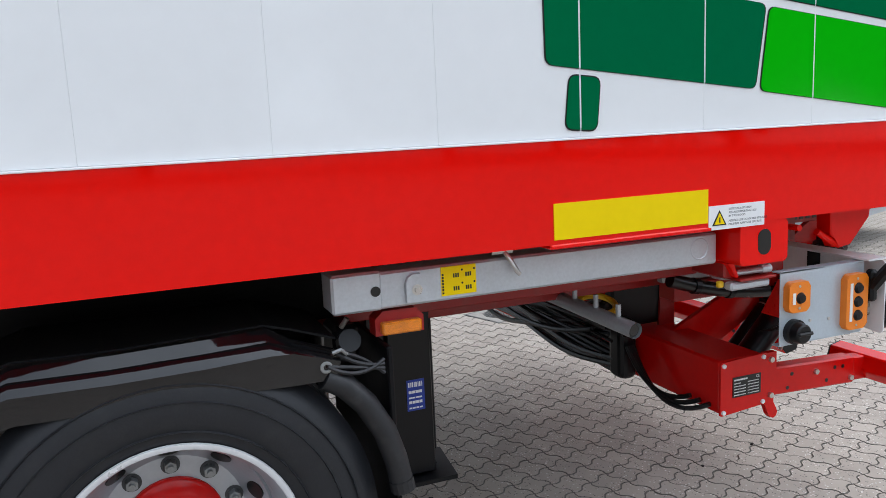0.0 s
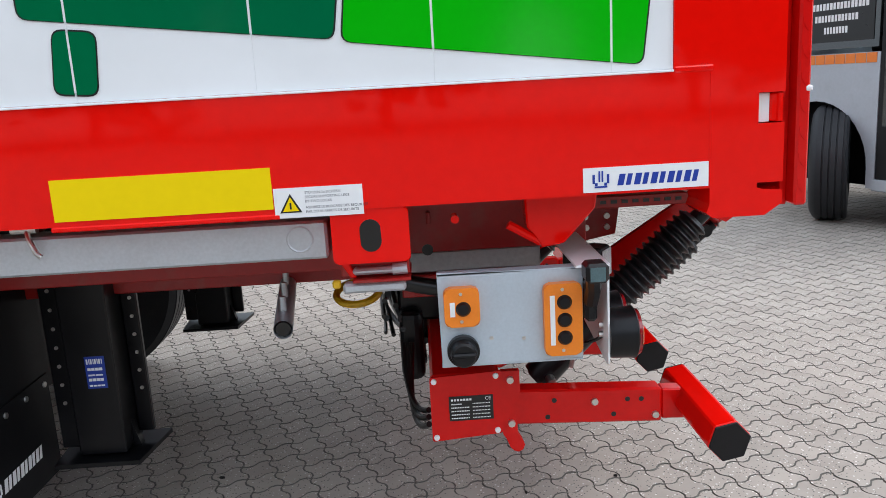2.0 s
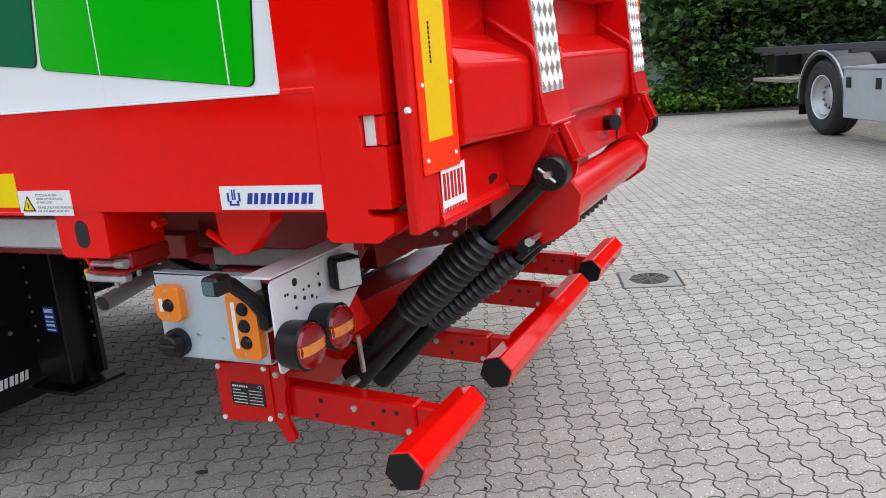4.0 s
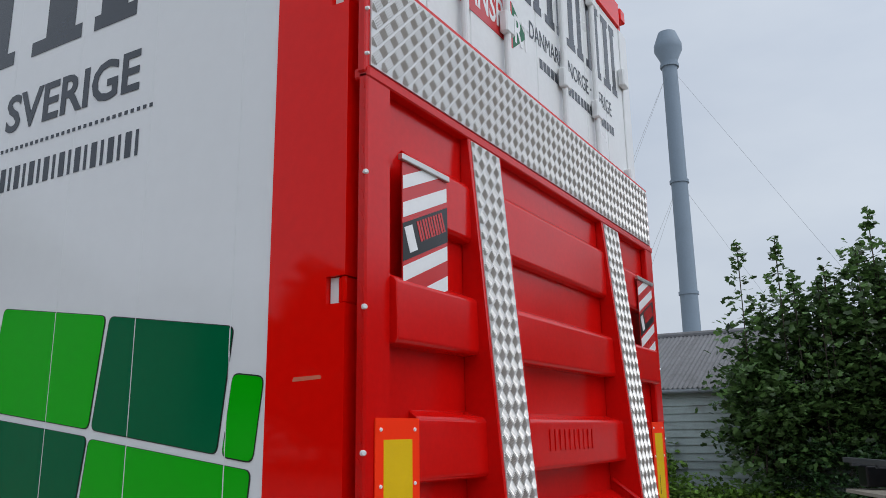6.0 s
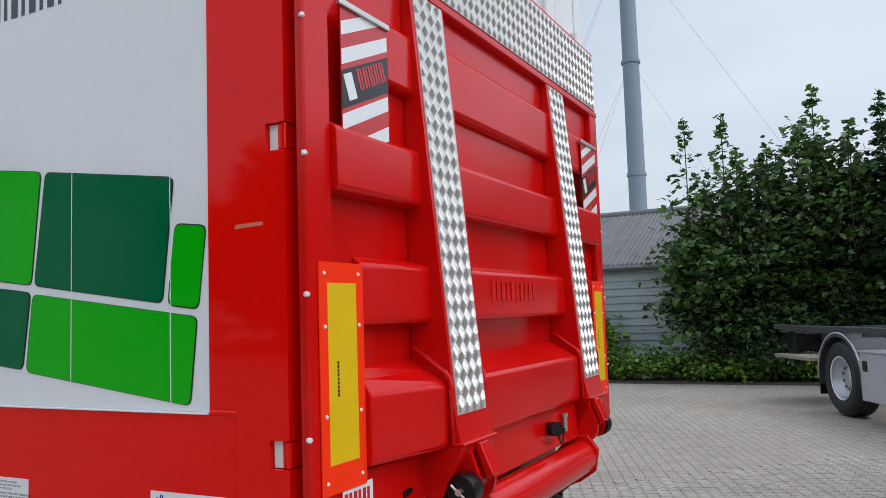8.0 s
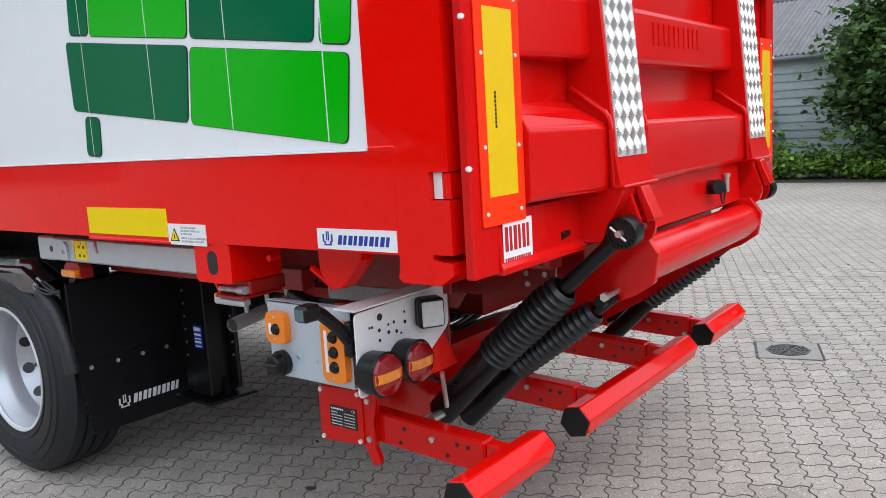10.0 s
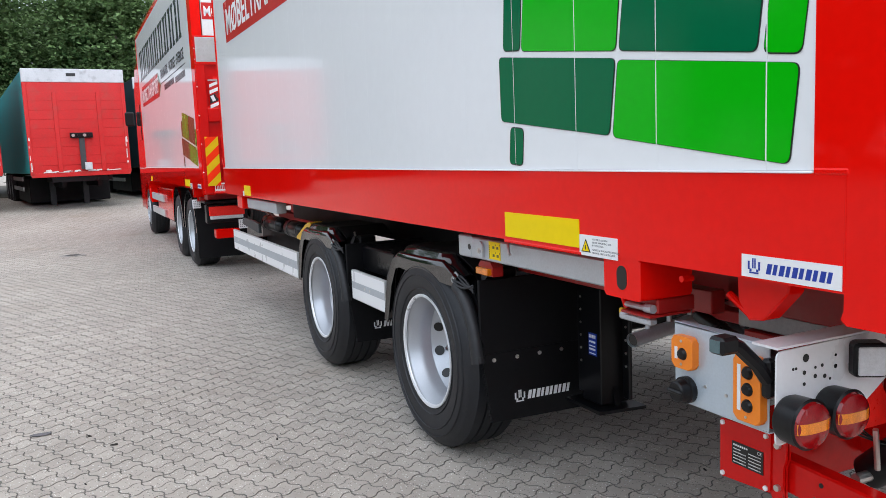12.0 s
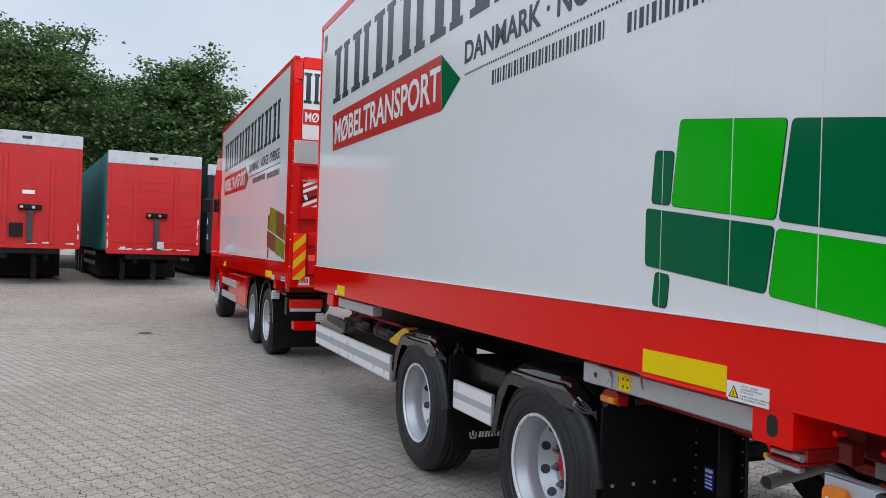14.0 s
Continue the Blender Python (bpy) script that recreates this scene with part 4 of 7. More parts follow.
def warning_flag(parent, y0, y1, z0, z1, x):
    fl = empty("warning_flag", (x, (y0 + y1) / 2, z0), label="red and white striped warning flag on the lift platform", category="flag")
    sheet = part("sheet", box(x, x + 0.003, y0, y1, z0, z1), RED_FILM, fl)
    h = z1 - z0
    k = 0.42 * (y1 - y0)
    for zz, t, m in ((0.817, 0.083, WHITE_FILM), (0.642, 0.092, WHITE_FILM), (0.257, 0.092, WHITE_FILM), (0.065, 0.092, WHITE_FILM)):
        a, b = z0 + zz * h, z0 + (zz + t) * h
        foot = z0 + (0.12 if zz < 0.5 else 0.0) * h
        lo = [(v, u) for u, v in clip([(v, u) for u, v in ((y0 + 0.002, a), (y1 - 0.002, a + k), (y1 - 0.002, b + k), (y0 + 0.002, b))], foot + 0.002, z1 - 0.002)]
        if not lo:
            continue
        part("stripe", prism(lo, "yz", x + 0.003, x + 0.0038), m, sheet, "white stripe")
    mid = part("black_band", prism([(y0, z0 + 0.377 * h), (y1, z0 + 0.377 * h + k), (y1, z0 + 0.606 * h + k), (y0, z0 + 0.606 * h)], "yz", x + 0.003, x + 0.0042), INK_BLACK, sheet, "black band with a red mark")
    part("red_mark", block_letters(on_rear(y0 + 0.088, z0 + 0.5325 * h, x + 0.0042, 23), 0.15, 0.056, 5, gap=0.22, thin=0.36), RED_FILM, mid, kind="stuff")
    part("white_mark", bars(on_rear(y0 + 0.034, z0 + 0.441 * h, x + 0.0042, 23), 0.062, 0.07, 1), WHITE_FILM, mid)
    part("foot_strip", box(x + 0.003, x + 0.005, y0 + 0.05, y1 - 0.05, z0, z0 + 0.012), WHITE_FILM, sheet, "narrow white foot strip")
    part("top_rail", box(x - 0.004, x + 0.012, y0 - 0.012, y1 + 0.004, z1 - 0.004, z1 + 0.014, 0.002), STEEL, fl, "thin metal holder rail")
    for y in (y0 - 0.002, y1 - 0.01):
        part("corner_clip", box(x - 0.002, x + 0.006, y, y + 0.012, z0 - 0.01, z0 + 0.05), STEEL, fl)
    return fl


def build_lift():
    lift = empty("tail_lift", (-0.3, 1.27, 0.0), label="folded red steel tail lift with tread strips and rear guard bars", category="tail lift")
    plat = part("platform", box(-0.047, -0.030, 0.04, 2.49, 1.032, 2.60, 0.002), RED_DULL, lift, "red folding platform")
    for y0, y1, s in ((0.0, 0.108, 1), (2.422, 2.53, -1)):
        rim = part("edge_profile", box(-0.030, 0.0, y0, y1, 1.035, 2.61, 0.005), RED_DULL, plat)
        for z in (1.30, 1.645, 1.99, 2.335):
            yy = 0.004 if s > 0 else 2.526
            part("button", rod((-0.006, yy, z), (0.001, yy - s * 0.007, z), 0.0085, 0.005, 12), WHITE_TRIM, rim, "round pale marker button")
        dents = bmesh.new()
        for k in range(26):
            z = 1.08 + 0.06 * k
            lens = [(-0.016 + 0.016 * math.cos(a) * 0.35 - 0.02 * math.sin(a) * 0.3, z + 0.016 * math.sin(a)) for a in (2 * math.pi * q / 8 for q in range(8))]
            prism(lens, "xz", -0.0018 if s > 0 else 2.53, 0.0 if s > 0 else 2.5318, dents)
        part("side_studs", dents, RED_DULL, rim, kind="stuff")
    tip = part("tip_frame", box(-0.03, -0.004, -0.006, 2.53, 2.61, 2.945, 0.004), RED_DULL, plat)
    for z in (2.66, 2.79):
        part("button", rod((-0.006, 0.0, z), (0.004, 0.0, z), 0.006, 0.0045, 10), WHITE_TRIM, tip, "round pale marker button")
    part("tip_lip", box(-0.045, 0.004, 0.0, 2.53, 2.595, 2.625, 0.004), RED_DULL, plat)
    tread(0.014, 2.505, 2.632, 2.925, plat, "tread_band", lambda z: -0.002)
    fields = ((0.108, 0.536), (0.764, 1.762), (1.992, 2.422))
    for y0, y1 in ((0.536, 0.764), (1.762, 1.992)):
        prof = [(-0.03, 2.6)] + [(face_x(z), z) for z in (2.6, 2.2, 1.8, 1.5, 1.29, 1.2)] + [(0.13, 1.185), (0.06, 1.05), (-0.03, 1.05)]
        st = part("stringer", prism(prof, "xz", y0, y1, None, 0.003), RED_DULL, plat, "red wedge-shaped stringer")
        tread(y0 + 0.016, y1 - 0.016, 1.292, 2.592, st, "tread_strip", face_x)
        part("gusset_edge", rod((-0.018, y0 - 0.004, 1.492), (0.085, y0 - 0.004, 1.418), 0.008, seg=8), RED_DULL, st)
        part("gusset_edge", rod((-0.018, y1 + 0.004, 1.492), (0.085, y1 + 0.004, 1.418), 0.008, seg=8), RED_DULL, st)
        for yy in (y0 - 0.004, y1 + 0.004):
            part("gusset_edge", tube([(0.085, yy, 1.42), (0.099, yy, 1.40), (0.104, yy, 1.37), (0.104, yy, 1.21)], 0.008, 8), RED_DULL, st, smooth=True)
        part("lower_lip", box(0.09, 0.142, y0 - 0.004, y1 + 0.004, 1.205, 1.215, 0.003), RED_DULL, st)
    for n, (y0, y1) in enumerate(fields):
        for zt, zb, d in ((2.465, 2.255, 0.002), (2.08, 1.91, 0.020), (1.73, 1.565, 0.042)):
            ya = (0.236 if zt < 1.8 else 0.2 if zt > 2.2 else y0) if n == 0 else y0
            yb = (2.294 if zt < 1.8 else 2.33 if zt > 2.2 else y1) if n == 2 else y1
            if n != 1 and zt > 2.2:
                zt = 2.44
            prof = [(-0.03, zt + 0.02), (d - 0.008, zt), (d, zt - 0.012), (d + 0.004, zb + 0.012), (d - 0.004, zb), (-0.03, zb - 0.004)]
            shape = prism(prof, "xz", ya - 0.002, yb + 0.002, None, 0.003) if n == 1 or zt > 1.8 else tapered(prof, n, ya - 0.002, yb + 0.002)
            part("rib", shape, RED_DULL, plat, "pressed red cross rib")
        ya, yb = (0.236 if n == 0 else y0), (2.294 if n == 2 else y1)
        prof = [(-0.03, 1.455), (0.02, 1.425), (0.086, 1.388), (0.094, 1.375), (0.094, 1.215), (0.085, 1.20), (-0.03, 1.185)]
        part("box_rib", prism(prof, "xz", ya - 0.002, yb + 0.002, None, 0.004) if n == 1 else tapered(prof, n, ya - 0.002, yb + 0.002), RED_DULL, plat, "deep red box rib")
        low = [(-0.03, 1.186), (-0.005, 1.186), (0.0, 1.06), (0.012, 1.045), (0.012, 1.03), (-0.03, 1.03)]
        part("lower_plate", prism(low, "xz", y0 - 0.002, y1 + 0.002, None, 0.003), RED_DULL, plat)
    sl = [(0.04, 1.2), (0.066, 1.2), (0.078, 1.05), (0.05, 1.035)]
    part("sloped_plate", prism(sl, "xz", 0.764, 1.762), RED_DULL, plat)
    emb = part("embossed_mark", block_letters(on_rear(0.98, 1.625, 0.0435), 0.44, 0.07, 5, gap=0.3, thin=0.3, depth=0.004), RED_DULL, plat, "embossed plain letter shapes", kind="stuff")
    hole = [(0.42 + 0.05 * u, 1.075 + 0.02 * v) for u, v in ((0, 0), (0.9, 0.4), (1, 0.9), (0.6, 1.2), (0, 1))]
    part("hand_hole", prism(hole, "yz", -0.002, 0.0035), INK_BLACK, plat, "dark hand hole")
    reflector(lift, 0.038, 0.232, 1.157, 1.726, 0.0015)
    reflector(lift, 2.30, 2.492, 1.157, 1.726, 0.0015)
    stick = part("dealer_sticker", box(0.0, 0.0012, 0.125, 0.262, 1.05, 1.162), WHITE_FILM, lift, "white sticker with a red mark")
    part("red_mark", block_letters(on_rear(0.132, 1.085, 0.0012), 0.122, 0.062, 3, gap=0.2, thin=0.36), RED_FILM, stick, kind="stuff")
    part("sticker_line", bars(on_rear(0.13, 1.058, 0.0012), 0.122, 0.01, 14, seed=8), RED_FILM, stick, kind="stuff")
    # hinge ears, rollers, torsion tube
    for ye, s in ((0.56, 1), (1.905, -1)):
        for yy in (ye + s * 0.035, ye + s * 0.135):
            ear = rounded([(0.03, 1.2), (0.125, 1.2), (0.165, 1.09), (0.15, 1.04), (0.09, 1.03), (0.03, 1.06)], 0.02)
            part("hinge_ear", prism(ear, "xz", yy - 0.008, yy + 0.008, None, 0.002), RED_DULL, lift)
        part("slot_plate", prism([(0.126, 1.205), (0.15, 1.205), (0.19, 1.115), (0.165, 1.10)], "xz", ye + s * 0.06, ye + s * 0.12, None, 0.003), RED_DULL, lift)
        c = (0.128, ye, 1.082)
        rl = part("roller", lathe([(0.0, -0.03), (0.03, -0.03), (0.034, -0.026), (0.044, -0.026), (0.047, -0.02), (0.047, 0.03), (0.042, 0.036), (0.0, 0.036)], c, (0, -s, 0) if s > 0 else (0, 1, 0), 32), PLASTIC, lift, "black rubber support roller", smooth=True)
        spokes = bmesh.new()
        for k in range(20):
            a = 2 * math.pi * k / 20
            rod((c[0] + 0.037 * math.cos(a), ye - s * 0.036, c[2] + 0.037 * math.sin(a)), (c[0] + 0.037 * math.cos(a), ye - s * 0.042, c[2] + 0.037 * math.sin(a)), 0.0042, seg=6, bm=spokes)
        part("grip_ring", spokes, PLASTIC, rl)
        part("axle_pin", rod((c[0], ye - s * 0.055, c[2]), (c[0], ye + s * 0.14, c[2]), 0.010, seg=12), STEEL, rl)
        part("pin_clip", rod((c[0] - 0.026, ye - s * 0.047, c[2] + 0.018), (c[0] + 0.02, ye - s * 0.047, c[2] - 0.02), 0.004, seg=8), STEEL, rl)
        # lift arm with its end plate
        arm = [(-0.80, 0.44), (-0.66, 0.42), (-0.30, 0.62), (0.02, 0.84), (0.085, 0.865), (0.15, 0.91), (0.165, 1.0), (0.12, 1.06), (0.04, 1.05), (-0.05, 0.95), (-0.42, 0.72), (-0.78, 0.56)]
        yy = ye + s * 0.15
        la = part("lift_arm", prism(arm, "xz", yy - 0.012, yy + 0.012, None, 0.003), RED_DULL, lift, "red lift arm plate")
        part("arm_pin", rod((0.035, yy - s * 0.10, 0.878), (0.035, yy + s * 0.03, 0.878), 0.009, seg=12), STEEL, la)
        part("pin_head", rod((0.035, yy - s * 0.112, 0.878), (0.035, yy - s * 0.095, 0.878), 0.014, seg=6), STEEL, la)
        part("grease_cap", rod((0.0, yy - s * 0.07, 0.852), (0.0, yy - s * 0.015, 0.852), 0.02, seg=12), PLASTIC, la)
        cylinder(lift, (0.128, 1.082), (-0.068, 0.908), (-0.338, 0.664), (-0.56, 0.44), 0.061, ye - s * 0.01, s > 0)
        cylinder(lift, (0.035, 0.866), (-0.033, 0.814), (-0.331, 0.592), (-0.547, 0.38), 0.047, ye + s * 0.12)
        part("ram_bolt", rod((-0.53, ye - s * 0.11, 0.45), (-0.53, ye + s * 0.1, 0.45), 0.016, seg=10), STEEL, lift)
    part("torsion_tube", rod((0.088, 0.705, 0.965), (0.088, 1.76, 0.965), 0.068, seg=36), RED_DULL, lift, "thick red torsion tube", smooth=True)
    part("lock_knob", rod((0.07, 1.42, 1.13), (0.12, 1.38, 1.135), 0.027, seg=16), PLASTIC, lift, "black lock knob")
    part("knob_cord", tube(bend((0.12, 1.39, 1.12), (0.085, 1.56, 1.11), 0.05), 0.004, 6), HOSE, lift)
    part("grease_pin", rod((0.085, 1.57, 1.10), (0.085, 1.57, 1.155), 0.010, seg=10), STEEL, lift)
    part("pin_knob", rod((0.085, 1.57, 1.155), (0.085, 1.57, 1.17), 0.014, seg=10), STEEL, lift)
    # beam across the chassis with its type plate
    beam = part("cross_beam", box(-0.895, -0.70, 0.304, 2.226, 0.37, 0.56, 0.008), RED_DULL, lift, "square red cross beam")
    lid = part("end_plate", prism(rounded([(-0.897, 0.365), (-0.697, 0.38), (-0.695, 0.565), (-0.897, 0.556)], 0.008), "xz", 0.296, 0.304), RED_DULL, beam)
    for x, z in ((-0.885, 0.378), (-0.712, 0.39), (-0.712, 0.552), (-0.885, 0.545)):
        bolt(lid, (x, 0.296, z), (0, -1, 0), 0.0085, 0.006, WHITE_TRIM)
    tp = part("type_plate", box(-0.846, -0.722, 0.294, 0.296, 0.425, 0.4975), INK_BLACK, beam, "black type plate with pale writing")
    lines = bmesh.new()
    for i in range(5):
        bars(on_side(-0.84, 0.431 + 0.0105 * i, 0.294), 0.052 if i < 4 else 0.03, 0.0034, 11, lines, seed=20 + i, depth=0.0003)
        bars(on_side(-0.78, 0.431 + 0.0105 * i, 0.294), 0.05, 0.003, 12, lines, seed=30 + i, depth=0.0003)
    bars(on_side(-0.84, 0.484, 0.294), 0.06, 0.006, 7, lines, seed=41, depth=0.0003)
    part("plate_bars", lines, WHITE_FILM, tp, kind="stuff")
    words("approval_mark", "CE", 0.014, on_side(-0.745, 0.4835, 0.294), WHITE_FILM, tp, extrude=0.0003)
    flange = [(-0.697, 0.372), (-0.688, 0.358), (-0.678, 0.332), (-0.668, 0.32), (-0.654, 0.315), (-0.641, 0.322), (-0.636, 0.336), (-0.642, 0.352), (-0.655, 0.375), (-0.655, 0.47), (-0.645, 0.5), (-0.645, 0.56), (-0.697, 0.56)]
    for y in (0.302, 0.315):
        fl = part("clamp_flange", prism(flange, "xz", y, y + 0.008), RED_DULL, beam)
        if y < 0.31:
            for z in (0.405, 0.535):
                bolt(fl, (-0.672, 0.302, z), (0, -1, 0), 0.011, 0.01)
    # rear guard: arms and hexagonal bars
    for y in (0.33, 0.90, 1.52, 2.02):
        dip = 0.046
        d1, d2 = dip * 0.465, dip * 0.57
        a = part("guard_arm", prism([(-0.70, 0.388), (-0.235, 0.388 - d1), (-0.235, 0.492 - d1), (-0.70, 0.492)], "xz", y - 0.002, y + 0.058, None, 0.006), RED_DULL, lift, "red square guard arm")
        part("guard_arm_tip", prism([(-0.235, 0.394 - d1), (-0.14, 0.394 - d2), (-0.14, 0.486 - d2), (-0.235, 0.486 - d1)], "xz", y + 0.004, y + 0.052, None, 0.005), RED_DULL, a)
        for x, z in ((-0.43, 0.455), (-0.255, 0.412)):
            bolt(a, (x, y - 0.002, z - dip * (x + 0.70)), (0, -1, 0), 0.011, 0.009)
        holes = bmesh.new()
        for x, z in ((-0.545, 0.46), (-0.565, 0.41), (-0.335, 0.46), (-0.295, 0.46), (-0.375, 0.415)):
            rod((x, y - 0.0035, z - dip * (x + 0.70)), (x, y, z - dip * (x + 0.70)), 0.0075, seg=8, bm=holes)
        part("arm_holes", holes, INK_BLACK, a, kind="stuff")
    for y0, y1, bx, bz in ((0.072, 0.49, -0.140, 0.421), (0.73, 1.73, -0.146, 0.415), (1.94, 2.40, -0.146, 0.418)):
        hexa = [(bx + 0.0575 * math.cos(radians(60 * k + 12)), bz + 0.0575 * math.sin(radians(60 * k + 12))) for k in range(6)]
        g = part("guard_bar", prism(hexa, "xz", y0, y1, None, 0.004), RED, lift, "hexagonal glossy red guard bar")
        cap = [(bx + 0.056 * math.cos(radians(60 * k + 12)), bz + 0.056 * math.sin(radians(60 * k + 12))) for k in range(6)]
        part("end_cap", prism(cap, "xz", y0 - 0.006, y0 - 0.0005, None, 0.002), PLASTIC, g, "black plastic end cap")
        part("end_cap", prism(cap, "xz", y1 + 0.0005, y1 + 0.006, None, 0.002), PLASTIC, g, "black plastic end cap")
    # switch panel
    pan = part("switch_panel", prism([(-0.862, 0.907), (-0.506, 0.897), (-0.508, 0.670), (-0.859, 0.667)], "xz", 0.080, 0.084, None, 0.001), PANEL_GREY, lift, "grey sheet-metal switch panel")
    part("panel_top", box(-0.862, -0.506, 0.080, 0.115, 0.899, 0.903), PANEL_GREY, pan)
    part("panel_foot", box(-0.86, -0.508, 0.083, 0.11, 0.664, 0.668), PANEL_GREY, pan)
    for (x0, x1, z0, z1), keys in (((-0.848, -0.762, 0.775, 0.872), (0.82,)), ((-0.606, -0.513, 0.686, 0.868), (0.822, 0.777, 0.732))):
        h = part("switch_box", prism(rounded([(x0, z0), (x1, z0), (x1, z1), (x0, z1)], 0.016), "xz", 0.055, 0.080, None, 0.004), ORANGE, pan, "orange switch housing")
        cx = (x0 + x1) / 2 + 0.003
        for z in keys:
            part("push_button", lathe([(0.0, 0.010), (0.013, 0.009), (0.0165, 0.004), (0.0185, 0.0)], (cx, 0.055, z), (0, -1, 0), 20), PLASTIC, h, "black rubber push button", smooth=True)
        part("switch_label", box(x0 + 0.014, x0 + 0.026, 0.0542, 0.055, keys[-1] - 0.018, keys[0] + 0.018), WHITE_FILM, h)
        for z in (z1 - 0.014, z0 + 0.014):
            bolt(h, (cx - 0.005, 0.055, z), (0, -1, 0), 0.0045, 0.002, STEEL, "screw")
    part("rotary_knob", lathe([(0.0, 0.05), (0.026, 0.05), (0.031, 0.045), (0.034, 0.02), (0.040, 0.018), (0.040, 0.0)], (-0.806, 0.080, 0.709), (0, -1, 0), 28), PLASTIC, pan, "black socket cap", smooth=True)
    part("cap_grip", box(-0.836, -0.776, 0.022, 0.032, 0.705, 0.717, 0.004), PLASTIC, pan)
    for x, z in ((-0.735, 0.735), (-0.655, 0.73)):
        bolt(pan, (x, 0.080, z), (0, -1, 0), 0.0055, 0.003)
    # rear-facing lamp plate
    lp = part("lamp_plate", prism(rounded([(0.042, 0.655), (0.33, 0.69), (0.47, 0.78), (0.47, 0.908), (0.042, 0.902)], 0.02), "yz", -0.455, -0.450), WHITE_TRIM, lift, "white drilled lamp plate")
    part("plate_top_rail", box(-0.53, -0.448, 0.042, 0.75, 0.908, 0.914), WHITE_TRIM, lp)
    hol = bmesh.new()
    for y, z, r in ((0.19, 0.868, 0.011), (0.145, 0.845, 0.004), (0.155, 0.845, 0.004), (0.185, 0.83, 0.006), (0.185, 0.8, 0.005), (0.225, 0.815, 0.006), (0.225, 0.838, 0.004), (0.26, 0.81, 0.006), (0.25, 0.84, 0.005), (0.3, 0.83, 0.006), (0.3, 0.86, 0.004), (0.28, 0.8, 0.004)):
        rod((-0.4505, y - 0.045, z + 0.005), (-0.449, y - 0.045, z + 0.005), r, seg=10, bm=hol)
    part("plate_holes", hol, INK_BLACK, lp, kind="stuff")
    for y in (0.085, 0.230):
        c = (-0.450, y, 0.727)
        lamp = part("tail_lamp", lathe([(0.0, 0.0), (0.058, 0.0), (0.062, 0.01), (0.064, 0.055), (0.066, 0.066), (0.060, 0.070)], c, (1, 0, 0), 36), PLASTIC, lift, "round rear lamp in a black housing", smooth=True)
        part("red_lens", lathe([(0.0605, 0.068), (0.056, 0.079), (0.035, 0.086), (0.0, 0.088)], c, (1, 0, 0), 36), LENS_RED, lamp, "red lens", smooth=True)
        band = bmesh.new()
        for i in range(9):
            a0, a1 = -0.058 + 0.0129 * i, -0.058 + 0.0129 * (i + 1)
            for z0 in (-0.014,):
                xs = [0.087 + 0.0018 - 0.012 * (abs(a) / 0.058) ** 3 for a in (a0, a1)]
                vs = [band.verts.new((c[0] + x, c[1] + a, c[2] + z)) for x, a in zip(xs, (a0, a1)) for z in (z0, z0 + 0.027)]
                vb = [band.verts.new((c[0] + 0.07, c[1] + a, c[2] + z)) for a in (a0, a1) for z in (z0, z0 + 0.027)]
                band.faces.new((vs[0], vs[2], vs[3], vs[1]))
                band.faces.new((vs[0], vs[2], vb[2], vb[0]))
                band.faces.new((vs[1], vs[3], vb[3], vb[1]))
        bmesh.ops.remove_doubles(band, verts=band.verts[:], dist=0.0005)
        part("amber_lens", band, LENS_AMBER, lamp, "amber band of the lens")
    turn_lamp = Matrix.Translation((-0.418, 0.335, 0.85)) @ Matrix.Rotation(radians(-32), 4, "Z")
    wl_body = box(-0.035, 0.03, -0.042, 0.042, -0.046, 0.046, 0.012, seg=2)
    wl_body.transform(turn_lamp)
    fd = part("work_light", wl_body, PLASTIC, lift, "black work light with clear glass")
    wl_lens = box(0.03, 0.034, -0.034, 0.034, -0.038, 0.038, 0.003)
    wl_lens.transform(turn_lamp)
    part("clear_lens", wl_lens, LENS_CLEAR, fd)
    part("triangle_reflector", prism(rounded([(0.375, 0.625), (0.545, 0.625), (0.46, 0.775)], 0.006), "yz", -0.485, -0.477), TRI_RED, lift, "red triangular reflector")
    # marker lamp on a rubber arm
    ml = part("marker_lamp_arm", box(-0.507, -0.478, 0.045, 0.078, 0.77, 0.875, 0.008), PLASTIC, lift, "black rubber arm of a marker lamp")
    arm = bmesh.new()
    tube([(-0.492, 0.055, 0.82), (-0.492, 0.02, 0.865), (-0.503, -0.03, 0.915), (-0.508, -0.055, 0.928)], 0.019, 8, arm)
    part("rubber_arm", arm, PLASTIC, ml, smooth=True)
    hd = part("marker_lamp", box(-0.535, -0.483, -0.105, -0.045, 0.905, 0.95, 0.008), PLASTIC, ml, "square side marker lamp")
    part("marker_lens", box(-0.526, -0.492, -0.1065, -0.1045, 0.911, 0.943), LENS_TEAL, hd)
    # bolted tie plate between the switch panel and the lamp plate
    tie = part("tie_plate", box(-0.515, -0.455, 0.30, 0.306, 0.70, 0.905, 0.002), BLACK_PAINT, lift, "dark tie plate")
    for z in (0.72, 0.745):
        bolt(lp, (-0.455, 0.10, z), (-1, 0, 0), 0.008, 0.01)
    part("lamp_lead", tube(bend((-0.455, 0.10, 0.715), (-0.56, 0.24, 0.70), 0.03, 8), 0.005, 6), HOSE, lp, "thin black lamp lead", smooth=True)
    sp = part("side_plate", prism([(-0.78, 1.01), (-0.20, 1.01), (-0.235, 0.93), (-0.25, 0.83), (-0.415, 0.80), (-0.62, 0.80), (-0.66, 0.74), (-0.78, 0.74)], "xz", 0.80, 0.81), RED_UNDER_SHADE, lift, "dark red frame side plate")
